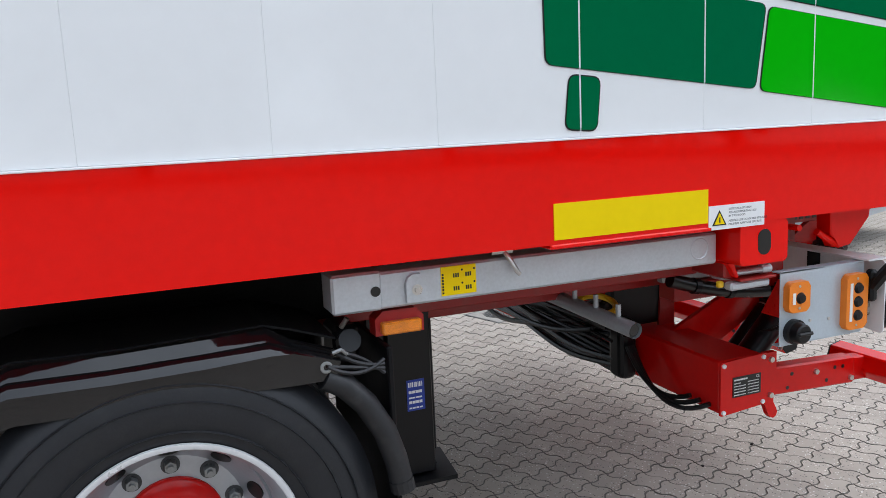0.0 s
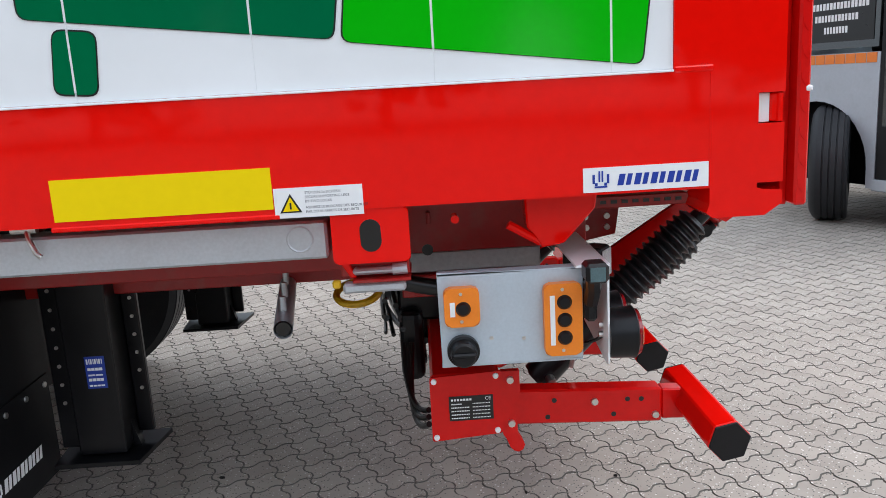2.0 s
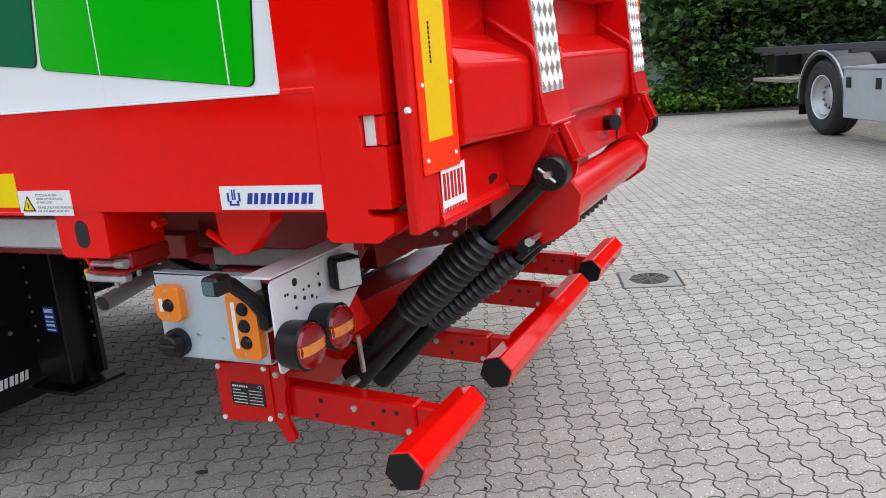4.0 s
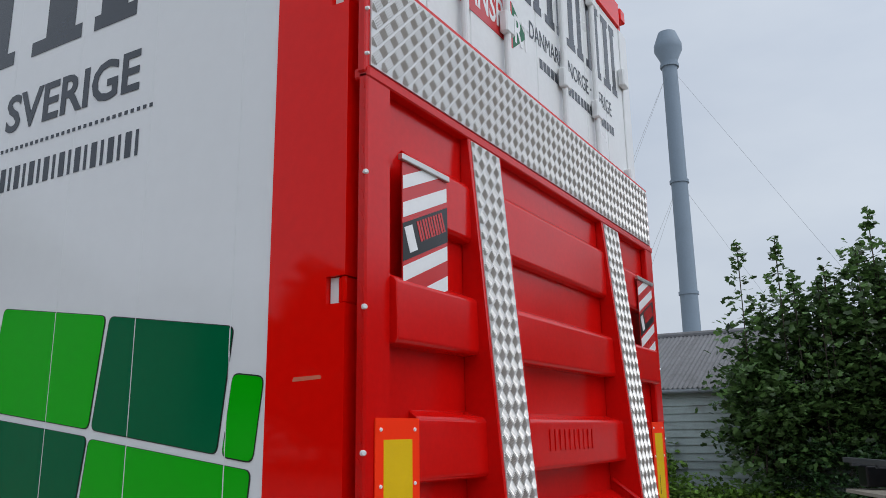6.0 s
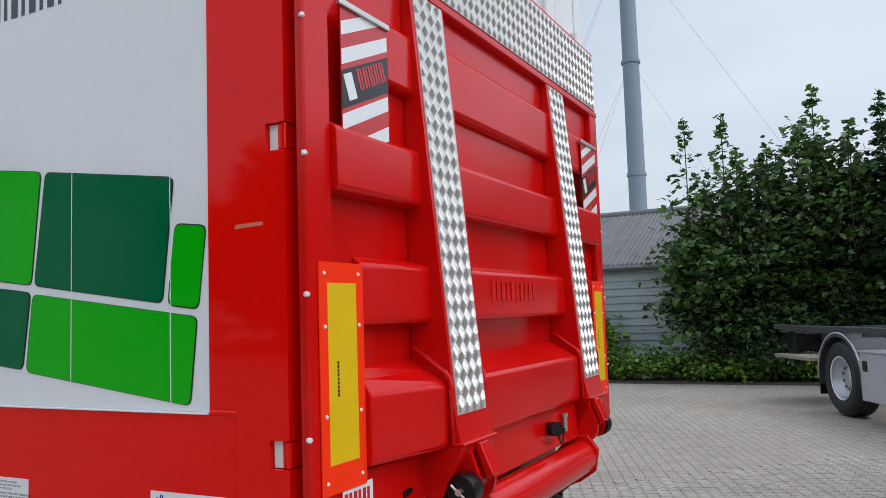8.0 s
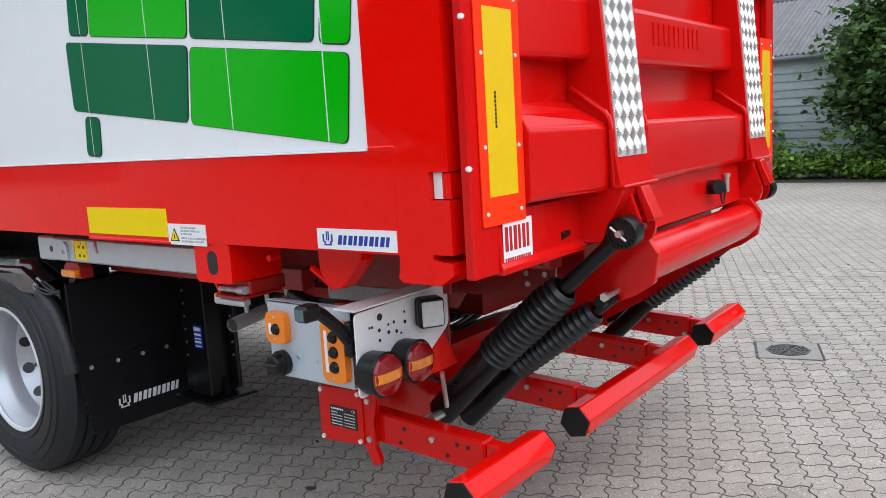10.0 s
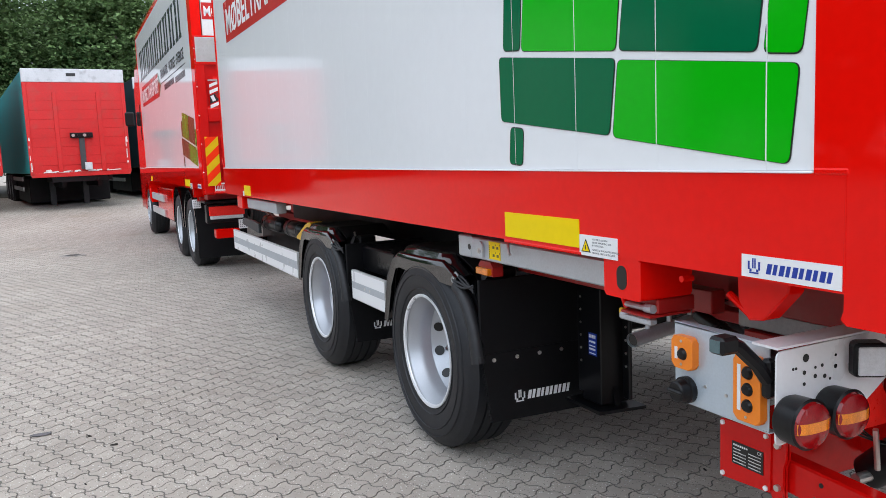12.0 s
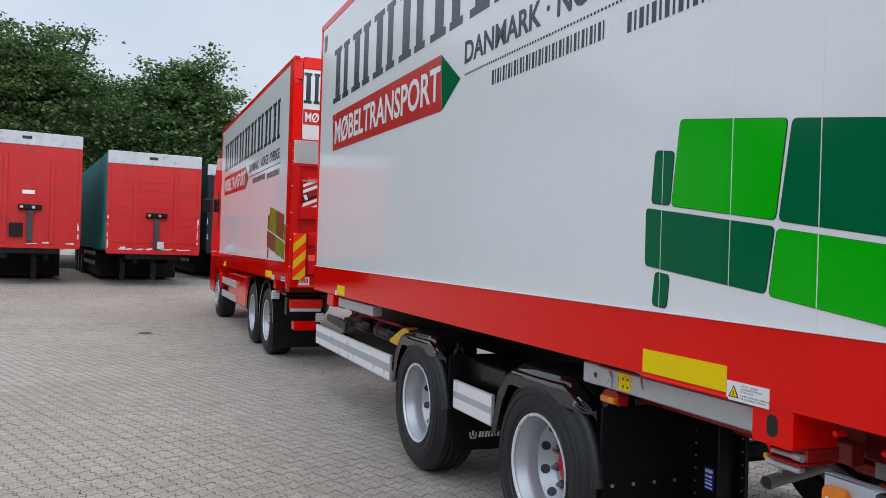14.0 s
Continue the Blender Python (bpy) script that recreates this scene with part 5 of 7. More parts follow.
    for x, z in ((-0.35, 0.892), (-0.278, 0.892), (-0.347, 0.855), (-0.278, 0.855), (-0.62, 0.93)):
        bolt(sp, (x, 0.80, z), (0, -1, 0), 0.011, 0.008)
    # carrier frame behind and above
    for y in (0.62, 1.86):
        part("carrier_bracket", prism([(-0.78, 0.5), (-0.70, 0.5), (-0.70, 0.8), (-0.60, 0.95), (-0.60, 1.02), (-0.78, 1.02), (-0.76, 0.8)], "xz", y + 0.17, y + 0.182), RED_UNDER_SHADE, lift, "red carrier bracket")
    rail = part("perforated_rail", box(-0.50, -0.10, 0.52, 0.60, 0.965, 1.0, 0.003), RED_UNDER_SHADE, lift, "perforated red mounting rail")
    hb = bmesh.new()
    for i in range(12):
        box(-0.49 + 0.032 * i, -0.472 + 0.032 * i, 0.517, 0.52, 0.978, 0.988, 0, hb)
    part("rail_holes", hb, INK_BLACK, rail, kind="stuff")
    part("rear_crossmember", box(-0.34, -0.22, 0.98, 2.3, 0.81, 0.97, 0.006), RED_UNDER_SHADE, lift)
    part("pump_box", box(-0.98, -0.78, 1.15, 1.5, 0.62, 0.78, 0.01), RED_UNDER_SHADE, lift, "dark red pump housing")
    part("bumper_pad", box(-0.99, -0.91, 0.74, 0.84, 0.375, 0.62, 0.028, seg=3), PLASTIC, lift, "black rubber block")
    part("valve_housing", box(-0.99, -0.74, 0.80, 0.86, 0.57, 0.80, 0.01), BLACK_PAINT, lift, "black valve housing")
    rnd = random.Random(11)
    for k in range(20):
        a = (-1.10 + rnd.uniform(-0.08, 0.08), 2.0 + rnd.uniform(-0.3, 0.2), 0.68 + rnd.uniform(-0.06, 0.08))
        b = (-0.99 + rnd.uniform(-0.05, 0.04), 0.78 + rnd.uniform(-0.05, 0.1), 0.60 + rnd.uniform(-0.08, 0.1))
        part("hose", tube(bend(a, b, rnd.uniform(0.0, 0.14), 12, (rnd.uniform(-0.3, 0.2), 0, -1)), rnd.uniform(0.006, 0.012), 8), HOSE, lift, "black hydraulic hose", smooth=True)
    for k in range(9):
        x, z = -0.92 - 0.022 * (k % 3), 0.405 + 0.045 * (k // 3)
        p1, p2, f1 = rnd.uniform(0, 6.28), rnd.uniform(0, 6.28), rnd.uniform(2.0, 5.0)
        pts = [(x + 0.014 * math.sin(p1 + f1 * 0.056 * j), 0.80 + 0.056 * j, z + 0.028 * math.sin(p2 + f1 * 0.07 * j)) for j in range(25)]
        part("hose", tube(pts, rnd.uniform(0.009, 0.014), 8), HOSE, lift, "black hydraulic hose", smooth=True)
    cond = part("conduit", tube(bend((-1.06, 0.36, 0.855), (-0.66, 0.34, 0.775), 0.015, 10), 0.024, 12), HOSE, lift, "black ribbed cable conduit", smooth=True)
    for t in (0.25, 0.6):
        c = Vector((-1.06, 0.36, 0.855)).lerp(Vector((-0.66, 0.34, 0.775)), t) + Vector((0, 0, -0.06 * t * (1 - t)))
        part("cable_clamp", rod(c + Vector((-0.01, 0.0005, 0.002)), c + Vector((0.01, -0.0005, -0.002)), 0.028, seg=14), PLASTIC, cond)
    for k in range(3):
        a = (-0.95 - 0.014 * k, 0.72, 0.52)
        b = (-0.905, 0.34 + 0.05 * k, 0.40)
        part("hose", tube(bend(a, b, 0.10 - 0.015 * k, 12, (-0.25, 0, -0.95)), 0.009, 8), HOSE, lift, "black hydraulic hose", smooth=True)
    for k in range(3):
        a = (-0.50, 0.40 - 0.03 * k, 0.64)
        b = (-0.52 + 0.03 * k, 0.52, 0.56)
        part("lamp_cable", tube(bend(a, b, 0.02, 10, (0.5, -0.2, -0.3)), 0.0032, 6), HOSE, lift, "thin black cable", smooth=True)
    part("ground_bolt", rod((-0.47, 0.46, 0.50), (-0.45, 0.42, 0.63), 0.008, seg=8), STEEL, lift, "steel bolt")
    return lift


tail_lift = build_lift()
flags = [warning_flag(tail_lift, y, y + 0.232, 1.955, 2.405, 0.012) for y in (0.140, 2.19)]

# ---- trailer chassis and wheels ----
GREY_SEAT = material("dark_nut_seat", (0.06, 0.062, 0.065), 0.5, metal=0.3, var=0.2, scale=20)
NUT = material("dull_wheel_nut", (0.3, 0.31, 0.31), 0.4, metal=0.7, var=0.15, scale=30)


def build_wheel(parent, x, y, z, s=1, r=0.46, rim_r=0.287, width=0.33, dish=0.222, hub=None, nuts=10):
    """A wheel whose outer face looks to -y (s = 1) or +y (s = -1)."""
    ax = (0, s, 0)
    o = (x, y, z)
    w = part("wheel", lathe([(rim_r - 0.012, 0.012), (rim_r + 0.002, -0.002), (rim_r - 0.002, 0.006), (rim_r - 0.018, 0.022), (rim_r - 0.022, 0.045), (rim_r - 0.034, 0.06), (rim_r - 0.038, dish * 0.4), (rim_r - 0.043, dish - 0.085), (rim_r - 0.05, dish), (rim_r - 0.03, width * 0.95)], o, ax, 48), RIM, parent, "silver steel wheel", smooth=True)
    tyre = [(rim_r, 0.004), (rim_r + 0.02, -0.006), (rim_r + 0.07, -0.018), (r - 0.075, -0.016), (r - 0.045, -0.006), (r - 0.024, 0.012), (r - 0.009, 0.036)]
    for k in range(4):
        g = 0.035 + (width - 0.07) * (k + 0.5) / 4
        tyre += [(r, g - 0.022), (r, g + 0.022), (r - 0.011, g + 0.025), (r - 0.011, g + 0.032)]
    tyre += [(r - 0.004, width - 0.035), (r - 0.03, width), (rim_r, width)]
    t = part("tyre", lathe(tyre, o, ax, 72), RUBBER, w, "black road tyre", smooth=True)
    for rr, d in ((r - 0.10, -0.0195), (r - 0.06, -0.0155), (rim_r + 0.035, -0.013)):
        part("tyre_ring", lathe([(rr - 0.003, d + 0.004), (rr, d - 0.002), (rr + 0.003, d + 0.004)], o, ax, 64), RUBBER, t, smooth=True)
    if nuts == 10:
        part("rim_lip", lathe([(rim_r - 0.012, 0.004), (rim_r - 0.01, -0.004), (rim_r - 0.003, -0.008), (rim_r + 0.004, -0.0075), (rim_r + 0.006, -0.002)], o, ax, 64), RIM_LIP, w, "bright rim edge", smooth=True)
    part("disc", lathe([(rim_r - 0.043, dish - 0.086), (rim_r - 0.05, dish - 0.09), (0.19, dish - 0.022), (0.181, dish - 0.012), (0.09, dish - 0.012), (0.0, dish - 0.012)], o, ax, 48), RIM, w, smooth=True)
    hol = bmesh.new()
    for k in range(10):
        a = 2 * math.pi * (k + 0.5) / 10
        rad = Vector((math.cos(a), 0, math.sin(a)))
        nrm = (rad * -0.82 - Vector((0, s * 0.57, 0))).normalized()
        c = Vector((x, y + s * (dish - 0.056), z)) + rad * (rim_r - 0.0735)
        if nuts == 10:
            part("hand_hole", rod(c - nrm * 0.004, c + nrm * 0.004, 0.027, seg=18), INK_BLACK, w)
        else:
            rod(c - nrm * 0.004, c + nrm * 0.004, 0.027, seg=10, bm=hol)
    if nuts == 10:
        hol.free()
    else:
        part("hole_ring", hol, INK_BLACK, w, kind="stuff")
    for k in range(nuts):
        a = 2 * math.pi * k / nuts + radians(16.7)
        c = Vector((x + 0.159 * math.cos(a), y + s * (dish - 0.012), z + 0.159 * math.sin(a)))
        if nuts == 10:
            part("nut_seat", rod(c + Vector((0, s * 0.002, 0)), c - Vector((0, s * 0.002, 0)), 0.024, seg=16), GREY_SEAT, w)
        part("wheel_nut", rod(c, c - Vector((0, s * 0.024, 0)), 0.0165, 0.0155, 6), NUT, w)
        if nuts == 10:
            part("stud", rod(c, c - Vector((0, s * 0.034, 0)), 0.008, seg=8), NUT, w)
    part("hub", lathe([(0.126, dish - 0.011), (0.125, dish - 0.02), (0.117, dish - 0.027), (0.06, dish - 0.032), (0.0, dish - 0.033)], o, ax, 32), hub or RIM, w, "red hub cap" if hub is RED_DULL else "", smooth=True)
    return w


def flap_mark(parent, y0, z0, x, w=0.25):
    bm = crest(on_rear(y0 + 0.028, z0, x), 0.055, bmesh.new())
    block_letters(slanted(on_rear(y0 + 0.068, z0 + 0.006, x), 0.2), w - 0.068, 0.04, 5, bm, gap=0.2, thin=0.36)
    part("white_mark", bm, WHITE_FILM, parent, "white maker's mark", kind="stuff")


def build_fender(parent, cx):
    """Black plastic wheel cover: a hanging skirt, two folded ridges with a groove, a drooping front, a rubber rear edge."""
    # skirt edge, ridge, outward direction and ridge height at each station
    stations = (((-0.55, 0.49), (-0.60, 0.50), (-1.0, 0.0), 0.5), ((-0.47, 0.71), (-0.53, 0.76), (-0.9, 0.4), 0.6), ((-0.395, 0.815), (-0.42, 0.885), (-0.5, 0.86), 0.8),
                ((-0.345, 0.826), (-0.35, 0.908), (0.0, 1.0), 1.0), ((-0.15, 0.822), (-0.15, 0.904), (0.0, 1.0), 1.0), ((0.05, 0.818), (0.05, 0.908), (0.0, 1.0), 1.05),
                ((0.19, 0.814), (0.195, 0.914), (0.0, 1.0), 1.0), ((0.245, 0.812), (0.25, 0.898), (0.3, 0.95), 0.35), ((0.345, 0.812), (0.36, 0.860), (0.4, 0.9), 0.2))
    bm = bmesh.new()
    rows = []
    for (sx, sz), (rx, rz), (nx, nz), q in stations:
        row = [bm.verts.new((cx + sx, 0.05, sz)), bm.verts.new((cx + sx * 0.3 + rx * 0.7, 0.047, sz * 0.3 + rz * 0.7))]
        for y, d in ((0.045, -0.020), (0.051, -0.008), (0.060, 0.003), (0.070, 0.008), (0.080, 0.0), (0.086, -0.006), (0.094, 0.006), (0.108, 0.029), (0.122, 0.034), (0.135, 0.030)):
            row.append(bm.verts.new((cx + rx + nx * d * q, y, rz + nz * d * q)))
        rows.append(row)
    for a, b in zip(rows, rows[1:]):
        for k in range(len(a) - 1):
            bm.faces.new((a[k], a[k + 1], b[k + 1], b[k]))
    bmesh.ops.recalc_face_normals(bm, faces=bm.faces[:])
    bmesh.ops.solidify(bm, geom=bm.faces[:], thickness=0.004)
    f = part("mudguard", bm, FENDER, parent, "folded glossy black plastic mudguard", smooth=True)
    lining = bmesh.new()
    rows = [[lining.verts.new((cx + rx + nx * 0.027, y, rz + nz * d)) for y, d in ((0.136, 0.035), (0.47, 0.035), (0.47, 0.029), (0.136, 0.029))] for _, (rx, rz), (nx, nz), _ in stations]
    for a, b in zip(rows, rows[1:]):
        for k in range(4):
            lining.faces.new((a[k], a[(k + 1) % 4], b[(k + 1) % 4], b[k]))
    part("mudguard_lining", lining, FLAP, f)
    part("rear_pipe", tube([(cx + 0.32, 0.07, 0.815), (cx + 0.37, 0.07, 0.785), (cx + 0.42, 0.07, 0.73), (cx + 0.465, 0.07, 0.65), (cx + 0.49, 0.07, 0.57), (cx + 0.503, 0.07, 0.50)], 0.031, 12), RUBBER_GREY, f, "grey rubber edge tube", smooth=True)
    part("pipe_collar", rod((cx + 0.500, 0.07, 0.515), (cx + 0.505, 0.07, 0.485), 0.033, seg=14), RUBBER_GREY, f)
    for k in range(4):
        a = (cx + 0.325, 0.045, 0.848) if k % 2 else (cx + 0.35, 0.055, 0.875)
        b = (cx + 0.475, 0.075, 0.80 + 0.012 * k)
        part("strap", tube(bend(a, b, 0.012 * (k - 1), 8, (0.0, -0.3, -1)), 0.0055, 6), RUBBER_GREY, f, "dark elastic cord", smooth=True)
    part("eyelet", lathe([(0.011 + 0.0045 * math.cos(a), 0.003 * math.sin(a)) for a in (2 * math.pi * k / 8 for k in range(9))], (cx + 0.322, 0.046, 0.846), (0, -1, 0), 18), NUT, f, "steel eyelet", smooth=True)
    part("cord_hook", tube([(cx + 0.34, 0.05, 0.878), (cx + 0.36, 0.045, 0.885), (cx + 0.375, 0.05, 0.87)], 0.005, 6), NUT, f)
    vb = part("valve_block", box(cx + 0.38, cx + 0.45, 0.2, 0.32, 0.80, 0.90, 0.012), PLASTIC, f, "black air valve")
    part("valve_cap", rod((cx + 0.415, 0.2, 0.855), (cx + 0.415, 0.165, 0.87), 0.03, seg=14), PLASTIC, vb)
    part("air_fitting", rod((cx + 0.40, 0.19, 0.90), (cx + 0.415, 0.18, 0.925), 0.007, seg=8), STEEL, vb)
    fx = cx + 0.50
    flap = part("mudflap", prism([(0.09, 0.52), (0.13, 0.198), (0.66, 0.188), (0.66, 0.52)], "yz", fx, fx + 0.008, None, 0.002), FLAP, parent, "black rubber mudflap with white mark")
    part("flap_board", box(fx - 0.012, fx + 0.004, 0.085, 0.68, 0.50, 0.86, 0.004), FLAP, flap)
    for k in range(5):
        bolt(flap, (fx + 0.007, 0.148 + 0.1205 * k, 0.49), (1, 0, 0), 0.010, 0.006)
    bris = bmesh.new()
    for k in range(26):
        z = 0.205 + 0.0105 * k
        y = 0.131 - 0.04 * (z - 0.198) / 0.322
        rod((fx + 0.004, y, z), (fx + 0.004, y - 0.013 + 0.004 * (k % 3), z - 0.004), 0.003, seg=5, bm=bris)
    part("flap_bristles", bris, FLAP, flap, kind="stuff")
    flap_mark(flap, 0.25, 0.275, fx + 0.0085, 0.305)
    return f


def build_chassis():
    ch = empty("trailer_chassis", (-3.9, 1.27, 0.0), label="red and black swap-body trailer chassis on two axles", category="trailer")
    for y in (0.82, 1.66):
        part("main_rail", box(-8.2, -0.62, y, y + 0.08, 0.80, 1.02, 0.004), RED_UNDER_SHADE, ch, "red chassis rail")
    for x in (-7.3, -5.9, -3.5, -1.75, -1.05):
        part("cross_member", box(x - 0.06, x + 0.06, 0.66, 1.9, 0.90, 0.985, 0.004), RED_UNDER_SHADE, ch)
    part("outer_rail", box(-2.2, -0.62, 0.62, 0.70, 0.772, 0.815, 0.004), RED_UNDER_SHADE, ch, "dull red side rail")
    # Thin black board along the underside, inboard of the wheels.
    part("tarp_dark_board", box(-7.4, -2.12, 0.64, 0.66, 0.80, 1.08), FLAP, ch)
    for cx in (-2.63, -4.48):
        build_wheel(ch, cx - 0.048, 0.062, 0.428, r=0.494, width=0.30, hub=RED_DULL)
        build_wheel(ch, cx - 0.048, 2.488, 0.428, s=-1, r=0.494, width=0.30)
        part("axle", rod((cx - 0.048, 0.34, 0.428), (cx - 0.048, 2.2, 0.428), 0.065, seg=16), BLACK_PAINT, ch)
        build_fender(ch, cx)
        part("air_spring", rod((cx + 0.35, 0.75, 0.45), (cx + 0.35, 0.75, 0.8), 0.13, seg=20), PLASTIC, ch)
    # Inner frame parts take the red with shade and dirt in its colour.
    part("inner_rail", box(-2.2, -0.97, 0.33, 0.39, 0.872, 0.95, 0.004), RED_UNDER_SHADE, ch, "dark red inner rail")
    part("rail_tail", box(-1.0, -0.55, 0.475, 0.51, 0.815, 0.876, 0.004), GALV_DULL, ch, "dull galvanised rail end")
    fp = part("frame_plate", box(-1.02, -0.42, 0.45, 0.462, 0.88, 1.02, 0.003), RED_UNDER_SHADE, ch, "dark red frame plate with a round hole")
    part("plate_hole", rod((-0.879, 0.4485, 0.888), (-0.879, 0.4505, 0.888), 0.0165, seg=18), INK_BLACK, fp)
    part("plate_stop", box(-0.878, -0.866, 0.43, 0.45, 0.965, 1.0, 0.002), RED_UNDER_SHADE, fp)
    part("frame_beam", box(-0.96, -0.60, 0.46, 0.55, 0.745, 0.81, 0.004), RED_UNDER_SHADE, ch, "dark red frame beam")
    # stowed support leg in its rail
    rail = part("support_rail", box(-2.277, -1.115, 0.073, 0.163, 0.962, 1.055, 0.006), GALV, ch, "galvanised box rail with stowed support leg")
    part("leg_sleeve", box(-2.278, -2.15, 0.069, 0.167, 0.961, 1.06, 0.006), GALV, rail)
    part("dark_hole", rod((-2.168, 0.0675, 1.01), (-2.168, 0.075, 1.01), 0.013, seg=14), INK_BLACK, rail)
    pv = part("pivot_plate", prism([(-2.09, 0.972), (-2.034, 0.972), (-2.034, 1.022), (-2.04, 1.036), (-2.052, 1.043), (-2.072, 1.043), (-2.084, 1.036), (-2.09, 1.022)], "xz", 0.061, 0.072), GALV, rail)
    bolt(pv, (-2.062, 0.061, 1.003), (0, -1, 0), 0.008, 0.008)
    part("pivot_washer", rod((-2.062, 0.061, 1.003), (-2.062, 0.0595, 1.003), 0.014, seg=16), STEEL, pv)
    st = part("pictogram_sticker", box(-1.993, -1.896, 0.0712, 0.073, 0.975, 1.05), YELLOW, rail, "yellow sticker with small pictograms")
    pic = bmesh.new()
    for i in range(2):
        for j in range(2):
            bars(on_side(-1.96 + 0.034 * i, 0.986 + 0.034 * j, 0.0712), 0.018, 0.011, 3, pic, seed=50 + 2 * i + j, depth=0.0004)
            rod((-1.935 + 0.034 * i, 0.0712, 1.004 + 0.034 * j), (-1.935 + 0.034 * i, 0.0708, 1.004 + 0.034 * j), 0.003, seg=8, bm=pic)
    bars(on_side(-1.986, 0.98, 0.0712) @ pose(0, 0, 0, 0, 0, 90), 0.055, 0.005, 7, pic, seed=55, depth=0.0004)
    part("pictograms", pic, INK_BLACK, st, kind="stuff")
    hd = part("latch_handle", tube([(-1.815, 0.075, 1.075), (-1.805, 0.058, 1.055), (-1.788, 0.05, 1.02), (-1.78, 0.052, 1.012)], 0.0065, 8), STEEL, rail, "bent steel latch", smooth=True)
    part("latch_pivot", rod((-1.85, 0.075, 1.075), (-1.79, 0.075, 1.075), 0.010, seg=10), STEEL, hd)
    part("stamped_mark", lathe([(0.027, 0.0), (0.03, 0.0015), (0.033, 0.0)], (-1.18, 0.073, 1.012), (0, -1, 0), 20), GALV, rail)
    # twist lock
    tl = part("twist_lock", rod((-1.02, 0.13, 0.94), (-1.02, 0.13, 0.90), 0.05, seg=20), GALV, ch, "galvanised twist lock with levers")
    part("lock_lever", box(-1.06, -0.955, 0.045, 0.09, 0.922, 0.938, 0.006), GALV, tl)
    part("lock_knob", rod((-0.965, 0.058, 0.93), (-0.93, 0.058, 0.931), 0.014, seg=12), GALV, tl)
    part("lock_handle", box(-1.085, -0.935, 0.045, 0.08, 0.878, 0.902, 0.006), GALV, tl)
    part("yellow_tag", box(-1.112, -1.092, 0.066, 0.084, 0.887, 0.907, 0.004), YELLOW_PAINT, tl)
    # landing legs
    for y0, s in ((0.54, 1), (1.90, -1)):
        lg = part("landing_leg", box(-2.0, -1.855, y0, y0 + 0.15, 0.28, 1.0, 0.004), BLACK_PAINT, ch, "black square landing leg")
        part("leg_bracket", box(-2.06, -2.0, y0 + 0.02, y0 + 0.14, 0.3, 0.98, 0.004), BLACK_PAINT, lg)
        part("leg_bracket", box(-1.855, -1.805, y0 + 0.115, y0 + 0.135, 0.30, 0.98, 0.004), BLACK_PAINT, lg)
        for k in range(9):
            for x in (-2.03, -1.825):
                bolt(lg, (x, y0 + (0.02 if x < -1.9 else 0.115), 0.45 + 0.06 * k), (0, -1, 0), 0.0062, 0.004)
        part("foot_plate", prism([(-2.06, y0 - 0.05), (-1.80, y0 - 0.05), (-1.77, y0 + 0.18), (-2.08, y0 + 0.18)], "xy", 0.262, 0.276), BLACK_PAINT, lg)
        part("foot_gusset", prism([(-2.0, 0.276), (-1.855, 0.276), (-1.83, 0.276), (-1.855, 0.36), (-2.0, 0.36)], "xz", y0 + 0.06, y0 + 0.09), BLACK_PAINT, lg)
        if s > 0:
            j = part("maker_sticker", box(-1.943, -1.883, y0 - 0.0015, y0, 0.499, 0.602), BLUE_FILM, lg, "blue sticker with pale bars")
            ln = block_letters(on_side(-1.938, 0.578, y0 - 0.0015), 0.05, 0.016, 4)
            for k in range(4):
                bars(on_side(-1.937, 0.506 + 0.017 * k, y0 - 0.0015), 0.047, 0.009 if k % 2 else 0.005, 4, ln, seed=60 + k, gap=0.1)
            part("pale_bars", ln, WHITE_FILM, j, kind="stuff")
    part("crank_pipe", rod((-1.276, 0.25, 0.737), (-1.36, 0.98, 0.80), 0.026, seg=18, caps=False), GALV, ch, "grey pipe socket", smooth=True)
    part("pipe_bore", rod((-1.277, 0.256, 0.7372), (-1.279, 0.27, 0.7384), 0.0195, seg=18), INK_BLACK, ch)
    for k in range(3):
        part("hanger_rod", rod((-1.285 - 0.013 * k, 0.33 + 0.11 * k, 0.745), (-1.285 - 0.013 * k, 0.33 + 0.11 * k, 0.808 + 0.012 * k), 0.009, seg=10), GALV, ch)
    mk = part("side_marker_lamp", box(-2.15, -2.044, 0.085, 0.125, 0.890, 0.922, 0.004), LENS_AMBER, ch, "amber side marker lamp")
    part("lamp_bracket", prism([(-2.162, 0.885), (-2.032, 0.885), (-2.032, 0.926), (-2.053, 0.948), (-2.141, 0.948), (-2.162, 0.928)], "xz", 0.108, 0.16), RED_UNDER_SHADE, mk)
    # side guards
    for x0, x1, z0, z1 in ((-3.92, -3.33, 0.508, 0.70), (-7.95, -5.28, 0.462, 0.678)):
        g = part("side_guard", box(x0, x1, 0.095, 0.12, z0, z1, 0.004), ALU, ch, "white-silver aluminium side guard board")
        part("guard_stripe", box(x0 + 0.003, x1 - 0.003, 0.0935, 0.0955, z0 + 0.075, z1 - 0.075), material("grey_guard_stripe", (0.42, 0.44, 0.46), 0.5), g)
        part("guard_face", box(x0 + 0.002, x1 - 0.002, 0.0945, 0.0955, z0 + 0.008, z1 - 0.008), WHITE_TRIM, g)
        for x in (x0 + 0.25, x1 - 0.25):
            bolt(g, (x, 0.0935, (z0 + z1) / 2), (0, -1, 0), 0.009, 0.003)
